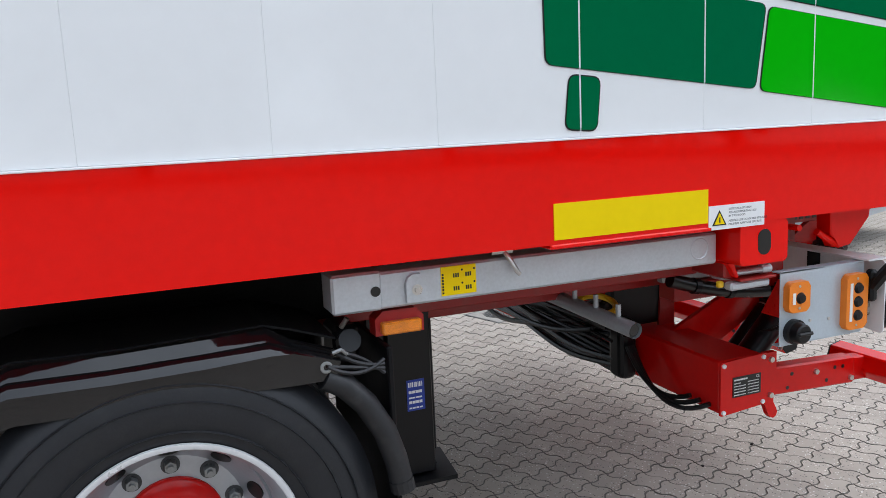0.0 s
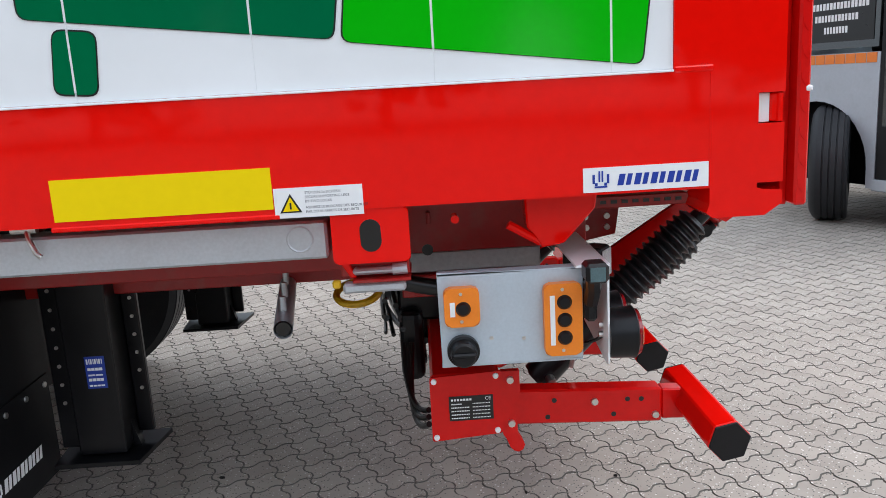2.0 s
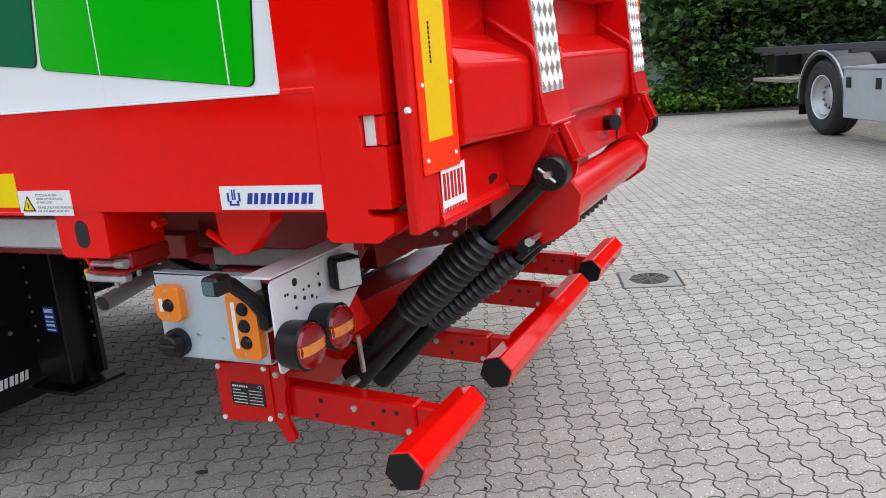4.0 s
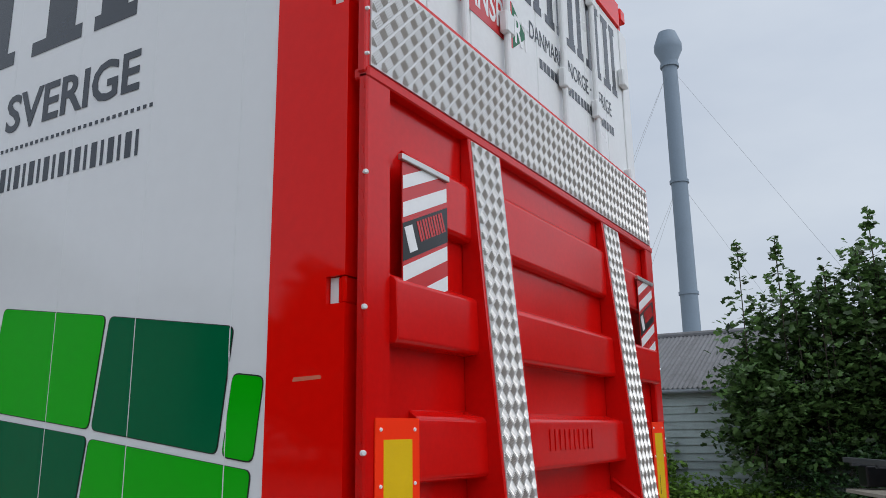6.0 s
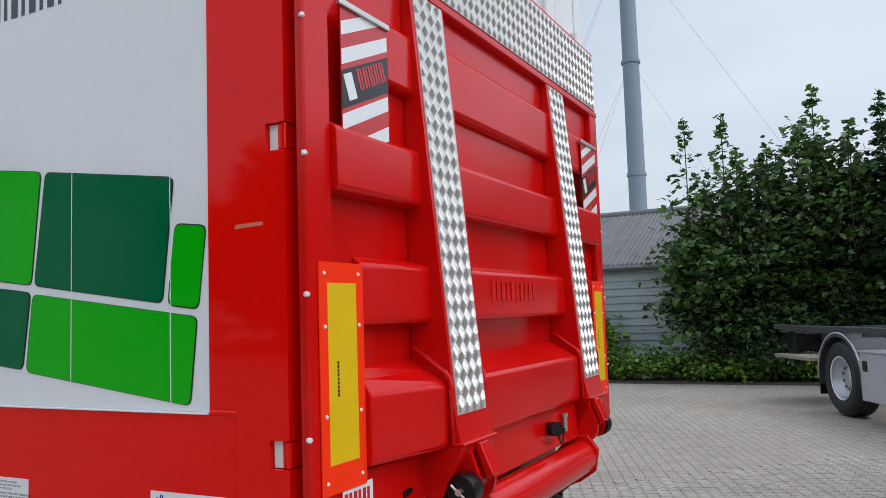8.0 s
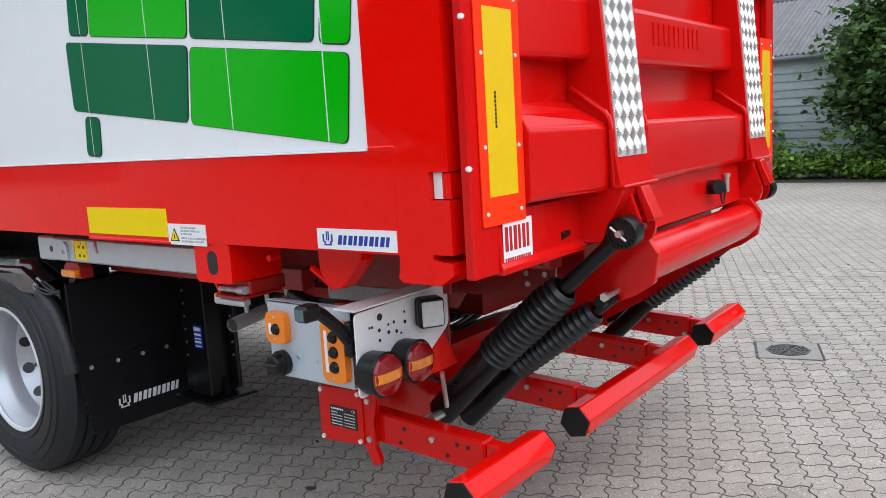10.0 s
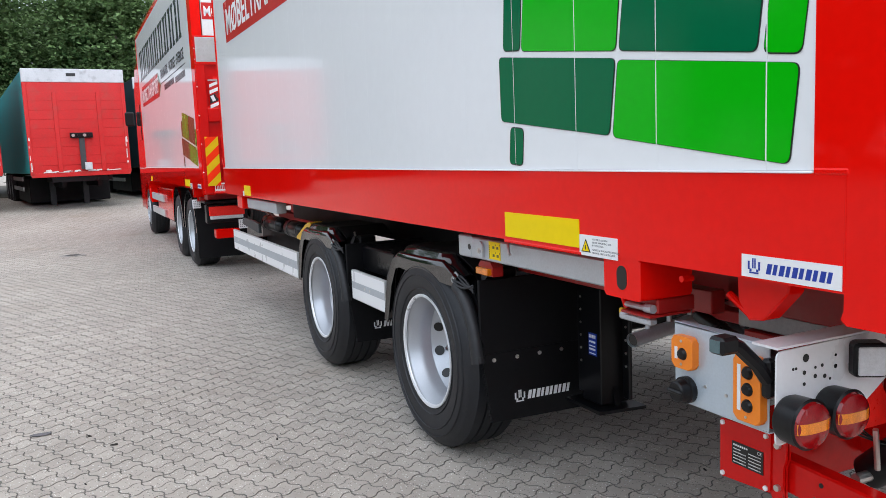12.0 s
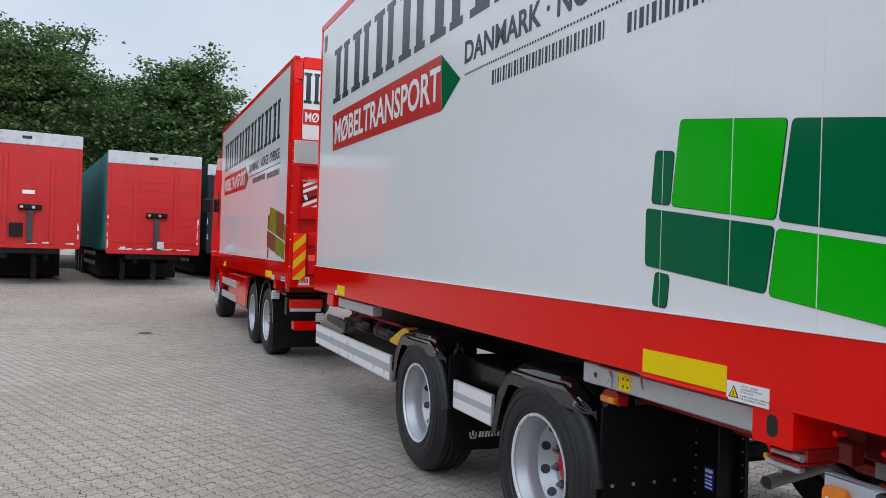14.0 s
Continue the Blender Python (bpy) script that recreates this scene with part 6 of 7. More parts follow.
        part("guard_post", box(x0 + 0.2, x0 + 0.27, 0.125, 0.8, z0 + 0.05, z0 + 0.13), BLACK_PAINT, g)
        part("guard_post", box(x1 - 0.27, x1 - 0.2, 0.125, 0.8, z0 + 0.05, z0 + 0.13), BLACK_PAINT, g)
    part("tool_box", box(-4.0, -3.35, 0.2, 0.7, 0.68, 0.84, 0.01), BLACK_PAINT, ch)
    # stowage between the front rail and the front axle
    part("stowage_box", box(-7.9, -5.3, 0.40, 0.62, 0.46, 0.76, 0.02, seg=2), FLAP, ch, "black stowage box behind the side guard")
    for k, (x0, x1) in enumerate(((-7.1, -6.35), (-6.2, -5.6))):
        tk = part("air_tank", lathe([(0.0, 0.0), (0.05, 0.008), (0.075, 0.04), (0.075, x1 - x0 - 0.04), (0.05, x1 - x0 - 0.008), (0.0, x1 - x0)], (x0, 0.29, 0.80), (1, 0, 0), 24), BLACK_PAINT, ch, "black compressed-air tank", smooth=True)
        for x in (x0 + 0.15, x1 - 0.15):
            part("tank_strap", rod((x - 0.015, 0.29, 0.80), (x + 0.015, 0.29, 0.80), 0.078, seg=24), DARK_STEEL, tk)
    part("frame_bracket", prism([(-7.72, 0.74), (-6.95, 0.70), (-6.95, 0.79), (-7.2, 0.81), (-7.72, 0.81)], "xz", 0.16, 0.19, None, 0.004), DARK_STEEL, ch, "dark frame bracket")
    for k in range(4):
        part("air_line", tube(bend((-7.3, 0.30 + 0.02 * k, 0.9), (-5.2, 0.27 + 0.03 * k, 0.86), 0.03 + 0.03 * k, 12), 0.007, 6), HOSE, ch, "black air line", smooth=True)
    part("yellow_wedge", prism([(-5.50, 0.765), (-5.22, 0.755), (-5.02, 0.78), (-5.0, 0.90), (-5.10, 0.93), (-5.20, 0.905), (-5.50, 0.79)], "xz", 0.16, 0.27, None, 0.006), YELLOW_PAINT, ch, "yellow wheel chock")
    part("yellow_lift_ring", lathe([(0.070 + 0.012 * math.cos(a), 0.012 * math.sin(a)) for a in (2 * math.pi * k / 8 for k in range(9))], (-1.114, 0.717, 0.704), (-0.05, -0.3, 0.95), 28), YELLOW_PAINT, ch, "yellow coil ring")
    part("front_support_rail", box(-6.75, -5.6, 0.028, 0.118, 0.975, 1.066, 0.006), GALV, ch, "galvanised box rail with stowed support leg")
    part("front_casting", box(-7.1, -6.86, 0.0, 0.2, 0.96, 1.086, 0.008), RED, ch, "red corner casting")
    part("drawbar", box(-10.2, -8.0, 1.15, 1.40, 0.55, 0.7, 0.01), RED_UNDER_SHADE, ch)
    return ch


chassis = build_chassis()

# ---- motor lorry ahead of the trailer ----
OFF = -9.12
lorry_body = copy_thing(swap_body, pose(-3.9 + OFF, 1.27, 1.05))
tagged(lorry_body, "white box body with red frame, on the motor lorry", "swap body")
for ch_ob in lorry_body.children:
    if ch_ob.name.startswith("printed_tile"):
        ch_ob.material_slots[0].link = "OBJECT"
        ch_ob.material_slots[0].material = OLIVE if "bright" in ch_ob["label"] else BROWN
lorry_lift = copy_thing(tail_lift, pose(-0.3 + OFF, 1.27, 0.0))
LOW_PARTS = ("guard_arm", "guard_bar", "ram", "cross_beam", "lift_arm", "switch_panel", "lamp_plate", "tail_lamp", "marker_lamp_arm", "hose", "conduit", "work_light",
             "triangle_reflector", "bumper_pad", "valve_housing", "lamp_cable", "ground_bolt", "carrier_bracket", "perforated_rail", "pump_box", "reflector_plate")
for ob in [c for c in lorry_lift.children_recursive if c.parent == lorry_lift and c.name.split(".")[0] in LOW_PARTS or c.parent == lorry_lift and c.name.startswith("ram_")]:
    for sub_ob in list(ob.children_recursive):
        bpy.data.objects.remove(sub_ob)
    bpy.data.objects.remove(ob)
tagged(lorry_lift, "folded red steel tail lift on the motor lorry", "tail lift")
flags.append(warning_flag(lorry_lift, 0.140, 0.372, 1.955, 2.405, 0.012 + OFF))


def marker_board(x, y0, y1, z0, z1):
    b = empty("marker_board", (x, y0, z0), label="yellow and orange striped lorry marking board on the tail lift", category="marking board")
    s = part("board", box(x, x + 0.003, y0, y1, z0, z1), YELLOW_REFLEX, b)
    for k in range(-1, 4):
        a = z0 + 0.02 + 0.22 * k
        st = [(v, u) for u, v in clip([(v, u) for u, v in ((y0, a), (y1, a + 0.15), (y1, a + 0.26), (y0, a + 0.11))], z0, z1)]
        if st:
            part("stripe", prism(st, "yz", x + 0.003, x + 0.004), ORANGE_REFLEX, s, "orange stripe")
    return b


board = marker_board(OFF + 0.012, 0.04, 0.2, 1.13, 1.73)


LAMP_Y = 0.05


def build_lorry():
    lo = empty("motor_lorry", (-14, 1.27, 0), label="red motor lorry with silver wheels under a white box body", category="lorry")
    for y in (0.85, 1.62):
        part("frame_rail", box(-17.5, -9.6, y, y + 0.08, 0.72, 1.0, 0.004), RED_UNDER_SHADE, lo)
    for cx in (-11.0, -12.35):
        build_wheel(lo, cx, 0.06, 0.434, r=0.5, rim_r=0.30, dish=0.15)
        build_wheel(lo, cx, 2.49, 0.434, s=-1, r=0.5, rim_r=0.30, dish=0.15)
        arc = [(cx + 0.60 * math.cos(radians(a)), 0.45 + 0.60 * math.sin(radians(a))) for a in range(0, 181, 15)]
        arc += [(cx + 0.56 * math.cos(radians(a)), 0.45 + 0.56 * math.sin(radians(a))) for a in range(180, -1, -15)]
        part("mudguard", prism(arc, "xz", 0.04, 0.5), FENDER, lo, "black mudguard")
    build_wheel(lo, -17.25, 0.06, 0.434, r=0.5, rim_r=0.30, dish=0.05)
    build_wheel(lo, -17.25, 2.49, 0.434, s=-1, r=0.5, rim_r=0.30, dish=0.05)
    part("mudflap", box(-10.36, -10.35, 0.04, 0.72, 0.1, 0.95), FLAP, lo, "black rubber mudflap")
    part("side_box", box(-15.7, -13.3, 0.08, 0.5, 0.42, 0.98, 0.02), RED, lo, "red side locker")
    for z0, z1 in ((0.45, 0.58), (0.72, 0.85)):
        part("side_guard", box(-16.5, -14.4, 0.045, 0.08, z0, z1, 0.004), ALU, lo, "silver side guard board")
    tl = part("tail_lamp_box", box(-9.62, -9.47, LAMP_Y, LAMP_Y + 0.52, 0.64, 0.88, 0.012), PLASTIC, lo, "rear lamp cluster in a black housing")
    part("red_lens", box(-9.47, -9.455, LAMP_Y + 0.03, LAMP_Y + 0.48, 0.735, 0.855, 0.006), TRI_RED, tl, "red rear lens")
    part("lens_row", box(-9.47, -9.457, LAMP_Y + 0.04, LAMP_Y + 0.46, 0.69, 0.735, 0.006), LENS_CLEAR, tl, "pale reflector strip")
    part("lamp_roof", box(-9.75, -9.44, LAMP_Y - 0.02, LAMP_Y + 0.56, 0.90, 0.93, 0.006), BLACK_PAINT, tl)
    for x, y, z in ((-10.3, 0.0, 0.8), (-9.45, 0.445, 0.55)):
        sq = part("square_reflector", box(x - 0.03, x, y, y + 0.11, z, z + 0.12, 0.006), WHITE_TRIM, lo, "white dotted square reflector")
        dots = bmesh.new()
        for i in range(4):
            for j in range(4):
                rod((x, y + 0.019 + 0.024 * i, z + 0.024 + 0.024 * j), (x + 0.0015, y + 0.019 + 0.024 * i, z + 0.024 + 0.024 * j), 0.007, seg=8, bm=dots)
        part("dots", dots, GREY_PAINT, sq, kind="stuff")
    part("bumper_end", box(-9.62, -9.46, LAMP_Y + 0.1, LAMP_Y + 0.4, 0.44, 0.56, 0.01), RED, lo, "red bumper end")
    part("rear_beam", box(-9.75, -9.5, 0.08, 2.47, 0.94, 1.02, 0.006), RED_UNDER_SHADE, lo)
    cab = [(-18.75, 0.42), (-18.8, 1.2), (-18.62, 2.2), (-18.5, 3.05), (-18.0, 3.5), (-16.95, 3.62), (-16.95, 1.0), (-16.75, 0.9), (-16.75, 0.6), (-17.0, 1.02), (-17.5, 1.02), (-17.85, 0.42)]
    cb = part("cab", prism(cab, "xz", 0.03, 2.52, None, 0.03), RED, lo, "glossy red lorry cab")
    part("side_window", prism([(-18.45, 1.95), (-18.3, 2.7), (-17.45, 2.7), (-17.45, 1.95)], "xz", 0.02, 0.04), GLASS_DARK, cb)
    part("mirror", box(-18.72, -18.62, -0.2, 0.0, 2.3, 2.62, 0.03), PLASTIC, cb, "black wing mirror")
    return lo


lorry = build_lorry()
# the lorry and its trailer stand on their tyres
RIDE = 0.068
for vehicle in (swap_body, tail_lift, chassis, lorry_body, lorry_lift, board, lorry, *flags):
    vehicle.location.z += RIDE


# ---- parked semi-trailers ----
def build_semi(name, x, y0, y1, z0, z1, side, panel_lines, label, tone=None):
    gz = rise(x)
    s = empty(name, (x, (y0 + y1) / 2, gz), label=label, category="semi-trailer", group="parked semi-trailers")
    L = 12.5
    w = y1 - y0
    top = z1 - 0.35
    fw = part("front_wall", box(x - 0.06, x, y0, y1, z0, top, 0.015), tone or SEMI_RED, s, "faded red front wall")
    part("top_band", box(x - 0.08, x + 0.006, y0, y1, top, z1, 0.012), SEMI_WHITE, s, "peeling white top band")
    part("top_plate", box(x + 0.006, x + 0.012, (y0 + y1) / 2 - 0.18, (y0 + y1) / 2 + 0.05, z1 - 0.19, z1 - 0.11), INK_BLACK, s)
    part("tarpaulin", box(x - L, x - 0.06, y0 + 0.01, y1 - 0.01, z0 + 0.05, z1 - 0.02, 0.02), side, s, "tarpaulin side and roof")
    for y in (y0, y1 - 0.1):
        part("corner_post", box(x - 0.05, x + 0.02, y, y + 0.1, z0, top, 0.008), tone or SEMI_RED, s)
    for y in (y0 + 0.27 * w, y0 + 0.70 * w):
        part("wall_post", box(x, x + 0.035, y, y + 0.11, z0 + 0.06, top - 0.25, 0.006), tone or SEMI_RED, s)
    if panel_lines:
        for k in range(8):
            z = z0 + 0.25 + 0.24 * k
            part("wall_board", box(x, x + 0.010, y0 + 0.1, y1 - 0.1, z, z + 0.2375, 0.003), tone or SEMI_RED, s, "red painted board")
    part("bottom_rail", box(x - 0.06, x + 0.02, y0 + 0.02, y1 - 0.02, z0 - 0.06, z0 + 0.05, 0.006), tone or SEMI_RED, s)
    c = (y0 + y1) / 2 + 0.05
    cp = part("coupling_panel", box(x + 0.036, x + 0.10, c - 0.28, c + 0.28, z0 + 0.95, z0 + 1.09, 0.01), BLACK_PAINT, s, "black air and power coupling panel")
    for k in range(4):
        part("coupling", rod((x + 0.10, c - 0.21 + 0.14 * k, z0 + 1.02), (x + 0.16, c - 0.21 + 0.14 * k, z0 + 1.02), 0.04, seg=12), PLASTIC if k % 2 else STEEL, cp)
    part("service_channel", box(x + 0.036, x + 0.07, c - 0.07, c + 0.07, z0 + 0.12, z0 + 0.95, 0.006), DARK_STEEL, s)
    if not panel_lines:
        part("tool_holder", box(x + 0.03, x + 0.09, c - 0.48, c - 0.16, z0 + 0.24, z0 + 0.6, 0.01), PLASTIC, s)
        part("white_label", box(x + 0.002, x + 0.006, c - 0.19, c + 0.1, z0 + 1.37, z0 + 1.47), WHITE_FILM, s)
    else:
        part("document_box", box(x + 0.07, x + 0.12, c + 0.02, c + 0.2, z0 + 0.1, z0 + 0.3, 0.01), SEMI_WHITE, s)
    for y in (y0 + 0.75, y1 - 0.85):
        part("frame_beam", box(x - L, x - 0.2, y, y + 0.1, z0 - 0.35, z0 - 0.05), BLACK_PAINT, s)
        part("landing_leg", box(x - 2.55, x - 2.4, y - 0.1, y + 0.05, gz + 0.02, z0 - 0.1), DARK_STEEL, s)
        part("leg_foot", box(x - 2.63, x - 2.32, y - 0.18, y + 0.12, gz, gz + 0.03), DARK_STEEL, s)
    part("front_skid", box(x - 1.4, x - 0.02, y0 + 0.5, y1 - 0.5, z0 - 0.2, z0 - 0.06), BLACK_PAINT, s)
    for k in range(3):
        for y, sd in ((y0 + 0.02, 1), (y1 - 0.02, -1)):
            build_wheel(s, x - 8.0 - 1.31 * k, y, gz + 0.5, s=sd, r=0.5, rim_r=0.29, nuts=6)
    part("side_guard", box(x - 7.2, x - 3.4, y0 + 0.03, y0 + 0.06, gz + 0.5, gz + 0.62), ALU, s)
    part("side_guard", box(x - 7.2, x - 3.4, y0 + 0.03, y0 + 0.06, gz + 0.8, gz + 0.92), ALU, s)
    rnd = random.Random(int(-y0 * 100))
    for k in range(30 if panel_lines else 14):
        yy, zz = (rnd.uniform(y0 + 0.1, y1 - 0.3), z0 + 0.05 + abs(rnd.gauss(0, 0.02))) if k % 2 else (rnd.choice((y0 + 0.02, y1 - 0.09)), z0 + rnd.uniform(0.05, 0.9))
        ch_w, ch_h = (rnd.uniform(0.04, 0.3), rnd.uniform(0.012, 0.05)) if k % 2 else (rnd.uniform(0.015, 0.06), rnd.uniform(0.04, 0.2))
        chip = rounded([(yy, zz), (yy + ch_w, zz + rnd.uniform(-0.01, 0.01)), (yy + ch_w * 0.8, zz + ch_h), (yy + ch_w * 0.1, zz + ch_h * 0.7)], 0.01, 2)
        part("paint_chip", prism(chip, "yz", x + 0.012, x + 0.0225), CHIPPED, s)
    # Added black block: keeps light from passing below, so the underside stays dark.
    part("pallet_box", box(x - 7.2, x - 2.8, y0 + 0.15, y1 - 0.15, gz + 0.15, z0 - 0.1, 0.02), FLAP, s, "added dark block that stops light passing under the frame")
    part("axle_frame", box(x - 11.5, x - 7.4, y0 + 0.4, y1 - 0.4, gz + 0.4, z0 - 0.1), BLACK_PAINT, s)
    s.rotation_euler.z = radians(6.5 if panel_lines else 10.5 if y0 < -4 else 5)
    return s


build_semi("semi_trailer", -22.5, -2.37, 0.12, 1.31, 4.07, TARP, True, "parked semi-trailer with red board front wall and teal tarpaulin")
build_semi("semi_trailer", -22.4, -5.56, -2.98, 1.40, 4.40, SEMI_RED, False, "parked semi-trailer with flat faded red front wall")
build_semi("semi_trailer", -25.5, 0.55, 3.05, 1.35, 4.15, TARP_DARK, False, "dark semi-trailer with a red top, parked behind the lorry", TARP_DARK)


# ---- low-cab lorry and dark box lorry ----
def build_low_cab(x0, y0, turn):
    """A silver low-entry cab: local x runs across its front, y back along its side."""
    e = empty("low_cab_lorry", (x0, y0, 0), label="silver low-entry lorry cab with orange stripe and large windscreen", category="lorry")
    m = pose(x0, y0, 0, 0, 0, turn)
    W, D = 2.48, 2.35

    def put(name, bm, mat, parent, label="", smooth=False):
        bm.transform(m)
        return part(name, bm, mat, parent, label, smooth)

    def plan(d, y1, c=0.30):
        return rounded([(d, c + 0.06 + d), (0.12 + d, 0.13 + d), (c + d, d), (W - c - d, d), (W - 0.12 - d, 0.13 + d), (W - d, c + 0.06 + d), (W - d, y1), (d, y1)], 0.08, 3)

    low = put("bumper", prism(plan(-0.02, 0.44), "xy", 0.33, 0.735, None, 0.018), SILVER_CAB, e, "silver bumper")
    put("bumper_grille", box(0.72, W - 0.72, -0.035, -0.01, 0.56, 0.68, 0.006), material("grey_mesh_grille", (0.2, 0.21, 0.22), 0.6, bump=0.8, bump_scale=300), low)
    for x in (0.34, W - 0.54):
        put("lamp_recess", box(x - 0.03, x + 0.23, -0.026, -0.012, 0.50, 0.68, 0.01), SILVER_CAB, low)
        put("headlamp", box(x, x + 0.17, -0.036, -0.02, 0.53, 0.65, 0.012), LENS_CLEAR, low, "clear headlamp")
    put("plate_surround", prism([(W / 2 - 0.52, 0.40), (W / 2 + 0.52, 0.40), (W / 2 + 0.44, 0.53), (W / 2 - 0.44, 0.53)], "xz", -0.03, -0.012), PLASTIC, low)
    pl = put("number_plate", box(W / 2 - 0.22, W / 2 + 0.22, -0.045, -0.025, 0.405, 0.515), YELLOW, low, "yellow number plate with plain bars")
    tagged(put("plate_bars", bars(pose(W / 2 - 0.16, -0.0455, 0.425, 90), 0.34, 0.07, 7, seed=70), INK_BLACK, pl), kind="stuff")
    put("bumper_gap", prism(plan(0.03, 0.42), "xy", 0.735, 0.765), INK_BLACK, e)
    body = put("cab_shell", prism(plan(0.0, 0.42), "xy", 0.765, 1.385, None, 0.012), SILVER_CAB, e, "silver cab front shell")
    put("grille_frame", prism(rounded([(0.56, 0.775), (W - 0.56, 0.775), (W - 0.30, 1.2), (0.30, 1.2)], 0.05), "xz", -0.018, 0.01), SILVER_CAB, body)
    put("grille", prism(rounded([(0.64, 0.82), (W - 0.64, 0.82), (W - 0.40, 1.17), (0.40, 1.17)], 0.05), "xz", -0.03, -0.018, None, 0.004), DARK_STEEL, body, "dark grey grille panel")
    badge = lathe([(0.10, 0.0), (0.112, 0.014), (0.124, 0.0)], (W / 2, -0.031, 0.99), (0, -1, 0), 28)
    put("round_badge", badge, STEEL, body, "plain chrome ring")
    runs = [((0.30, -0.004), (W - 0.30, -0.004), 22), ((0.115, 0.125), (0.30, -0.004), 3), ((-0.004, 0.36), (0.115, 0.125), 3)]
    for (xa, ya), (xb, yb), n in runs:
        for k in range(n):
            ta, tb = (k + 0.05) / n, (k + 0.93) / n
            pa, pb = (xa + (xb - xa) * ta, ya + (yb - ya) * ta), (xa + (xb - xa) * tb, ya + (yb - ya) * tb)
            q = [(pa[0], pa[1] - 0.004), (pb[0], pb[1] - 0.004), (pb[0] + 0.004, pb[1] + 0.012), (pa[0] + 0.004, pa[1] + 0.012)]
            put("orange_stripe", prism(q, "xy", 1.24, 1.345), CAB_ORANGE, body, "orange stripe block")
    ind = put("indicator", box(0.20, 0.46, -0.045, 0.06, 1.155, 1.25, 0.02, seg=2), LENS_AMBER, body, "amber indicator")
    put("windscreen_base", prism(plan(0.01, D), "xy", 1.385, 1.44), PLASTIC, e, "black window line")
    # dashboard, seats, steering wheel
    put("dashboard", box(0.08, W - 0.08, 0.16, 0.62, 1.44, 1.52, 0.03), PLASTIC, e, "dark dashboard")
    put("instrument_hood", box(1.55, 2.15, 0.22, 0.6, 1.52, 1.66, 0.05, seg=2), PLASTIC, e)
    put("steering_wheel", lathe([(0.22 + 0.018 * math.cos(a), 0.018 * math.sin(a)) for a in (2 * math.pi * k / 8 for k in range(9))], (1.85, 0.78, 1.68), (0, -0.75, 0.65), 28), PLASTIC, e, smooth=True)
    for x in (0.35, 1.6):
        st = put("seat", box(x, x + 0.5, 1.05, 1.55, 1.44, 1.6, 0.05, seg=2), FLAP, e, "dark cab seat")
        put("seat_back", box(x + 0.02, x + 0.48, 1.48, 1.62, 1.6, 2.3, 0.05, seg=2), FLAP, st)
    put("parcel", box(1.0, 1.22, 0.25, 0.45, 1.52, 1.64, 0.01), YELLOW_PAINT, e, "small orange-yellow box on the dashboard")
    put("rear_wall", box(0.02, W - 0.02, D - 0.05, D, 0.76, 3.05), SILVER_CAB, e)
    ws = put("windscreen", prism([(0.31, 1.44), (W - 0.31, 1.44), (W - 0.33, 3.02), (0.33, 3.02)], "xz", 0.002, 0.008), GLASS, e, "large tinted windscreen")
    ws.visible_shadow = False
    for sx in (0, 1):
        for (xa, ya), (xb, yb) in (((0.30, 0.005), (0.125, 0.13)),):
            q = [(xa, ya), (xb, yb), (xb + 0.005, yb + 0.005), (xa + 0.003, ya + 0.007)]
            q = [(W - u, v) if sx else (u, v) for u, v in q]
            g = put("quarter_window", prism(q, "xy", 1.44, 3.02), GLASS, e, "tinted quarter window")
            g.visible_shadow = False
        for u, v in ((0.305, 0.02), (0.11, 0.15), (0.03, 0.36)):
            u = W - u if sx else u
            put("pillar", box(u - 0.022, u + 0.022, v - 0.022, v + 0.022, 1.44, 3.04, 0.008), PLASTIC, e, "black window pillar")
    far = put("far_side_window", box(W - 0.014, W - 0.008, 0.42, 2.2, 1.44, 2.95), GLASS, e, "tinted side window")
    far.visible_shadow = False
    put("far_side", box(W - 0.04, W, 0.42, D, 0.45, 1.44, 0.01), SILVER_CAB, e)
    put("roof", prism(plan(0.0, D), "xy", 3.03, 3.28, None, 0.05), SILVER_CAB, e, "silver cab roof")
    for a, b in (((0.95, -0.03, 1.37), (0.40, -0.02, 1.52)), ((1.75, -0.03, 1.37), (1.15, -0.02, 1.52))):
        wp = put("wiper", tube([b, ((a[0] + b[0]) / 2, -0.035, 1.47), a], 0.014, 6), PLASTIC, e, "black wiper")
        put("wiper_pivot", rod((a[0], -0.04, 1.33), (a[0], 0.0, 1.35), 0.035, seg=12), PLASTIC, wp)
    # mirror stand
    arm = put("mirror_arm", tube([(-0.01, 0.42, 2.55), (-0.16, 0.28, 2.3), (-0.16, 0.28, 1.75), (-0.08, 0.38, 1.55), (0.0, 0.42, 1.5)], 0.017, 8), PLASTIC, e, "black mirror arm", smooth=True)
    put("mirror", box(-0.24, -0.10, 0.22, 0.30, 1.86, 2.3, 0.03, seg=2), PLASTIC, arm, "black wing mirror")
    # side with door and wheel arch
    door = put("door", box(-0.006, 0.03, 0.40, 1.13, 0.42, 2.95, 0.008), PLASTIC, e, "dark low-entry folding door")
    for y in (0.45, 0.79):
        put("door_glass", box(-0.012, -0.006, y, y + 0.29, 0.86, 2.8, 0.006), GLASS_DARK, door, "dark glass leaf")
    put("door_label", box(-0.009, -0.006, 0.5, 0.78, 0.78, 0.805), WHITE_FILM, door)
    put("door_sill", box(-0.01, 0.1, 0.38, 1.16, 0.32, 0.42, 0.01), SILVER_CAB, e)
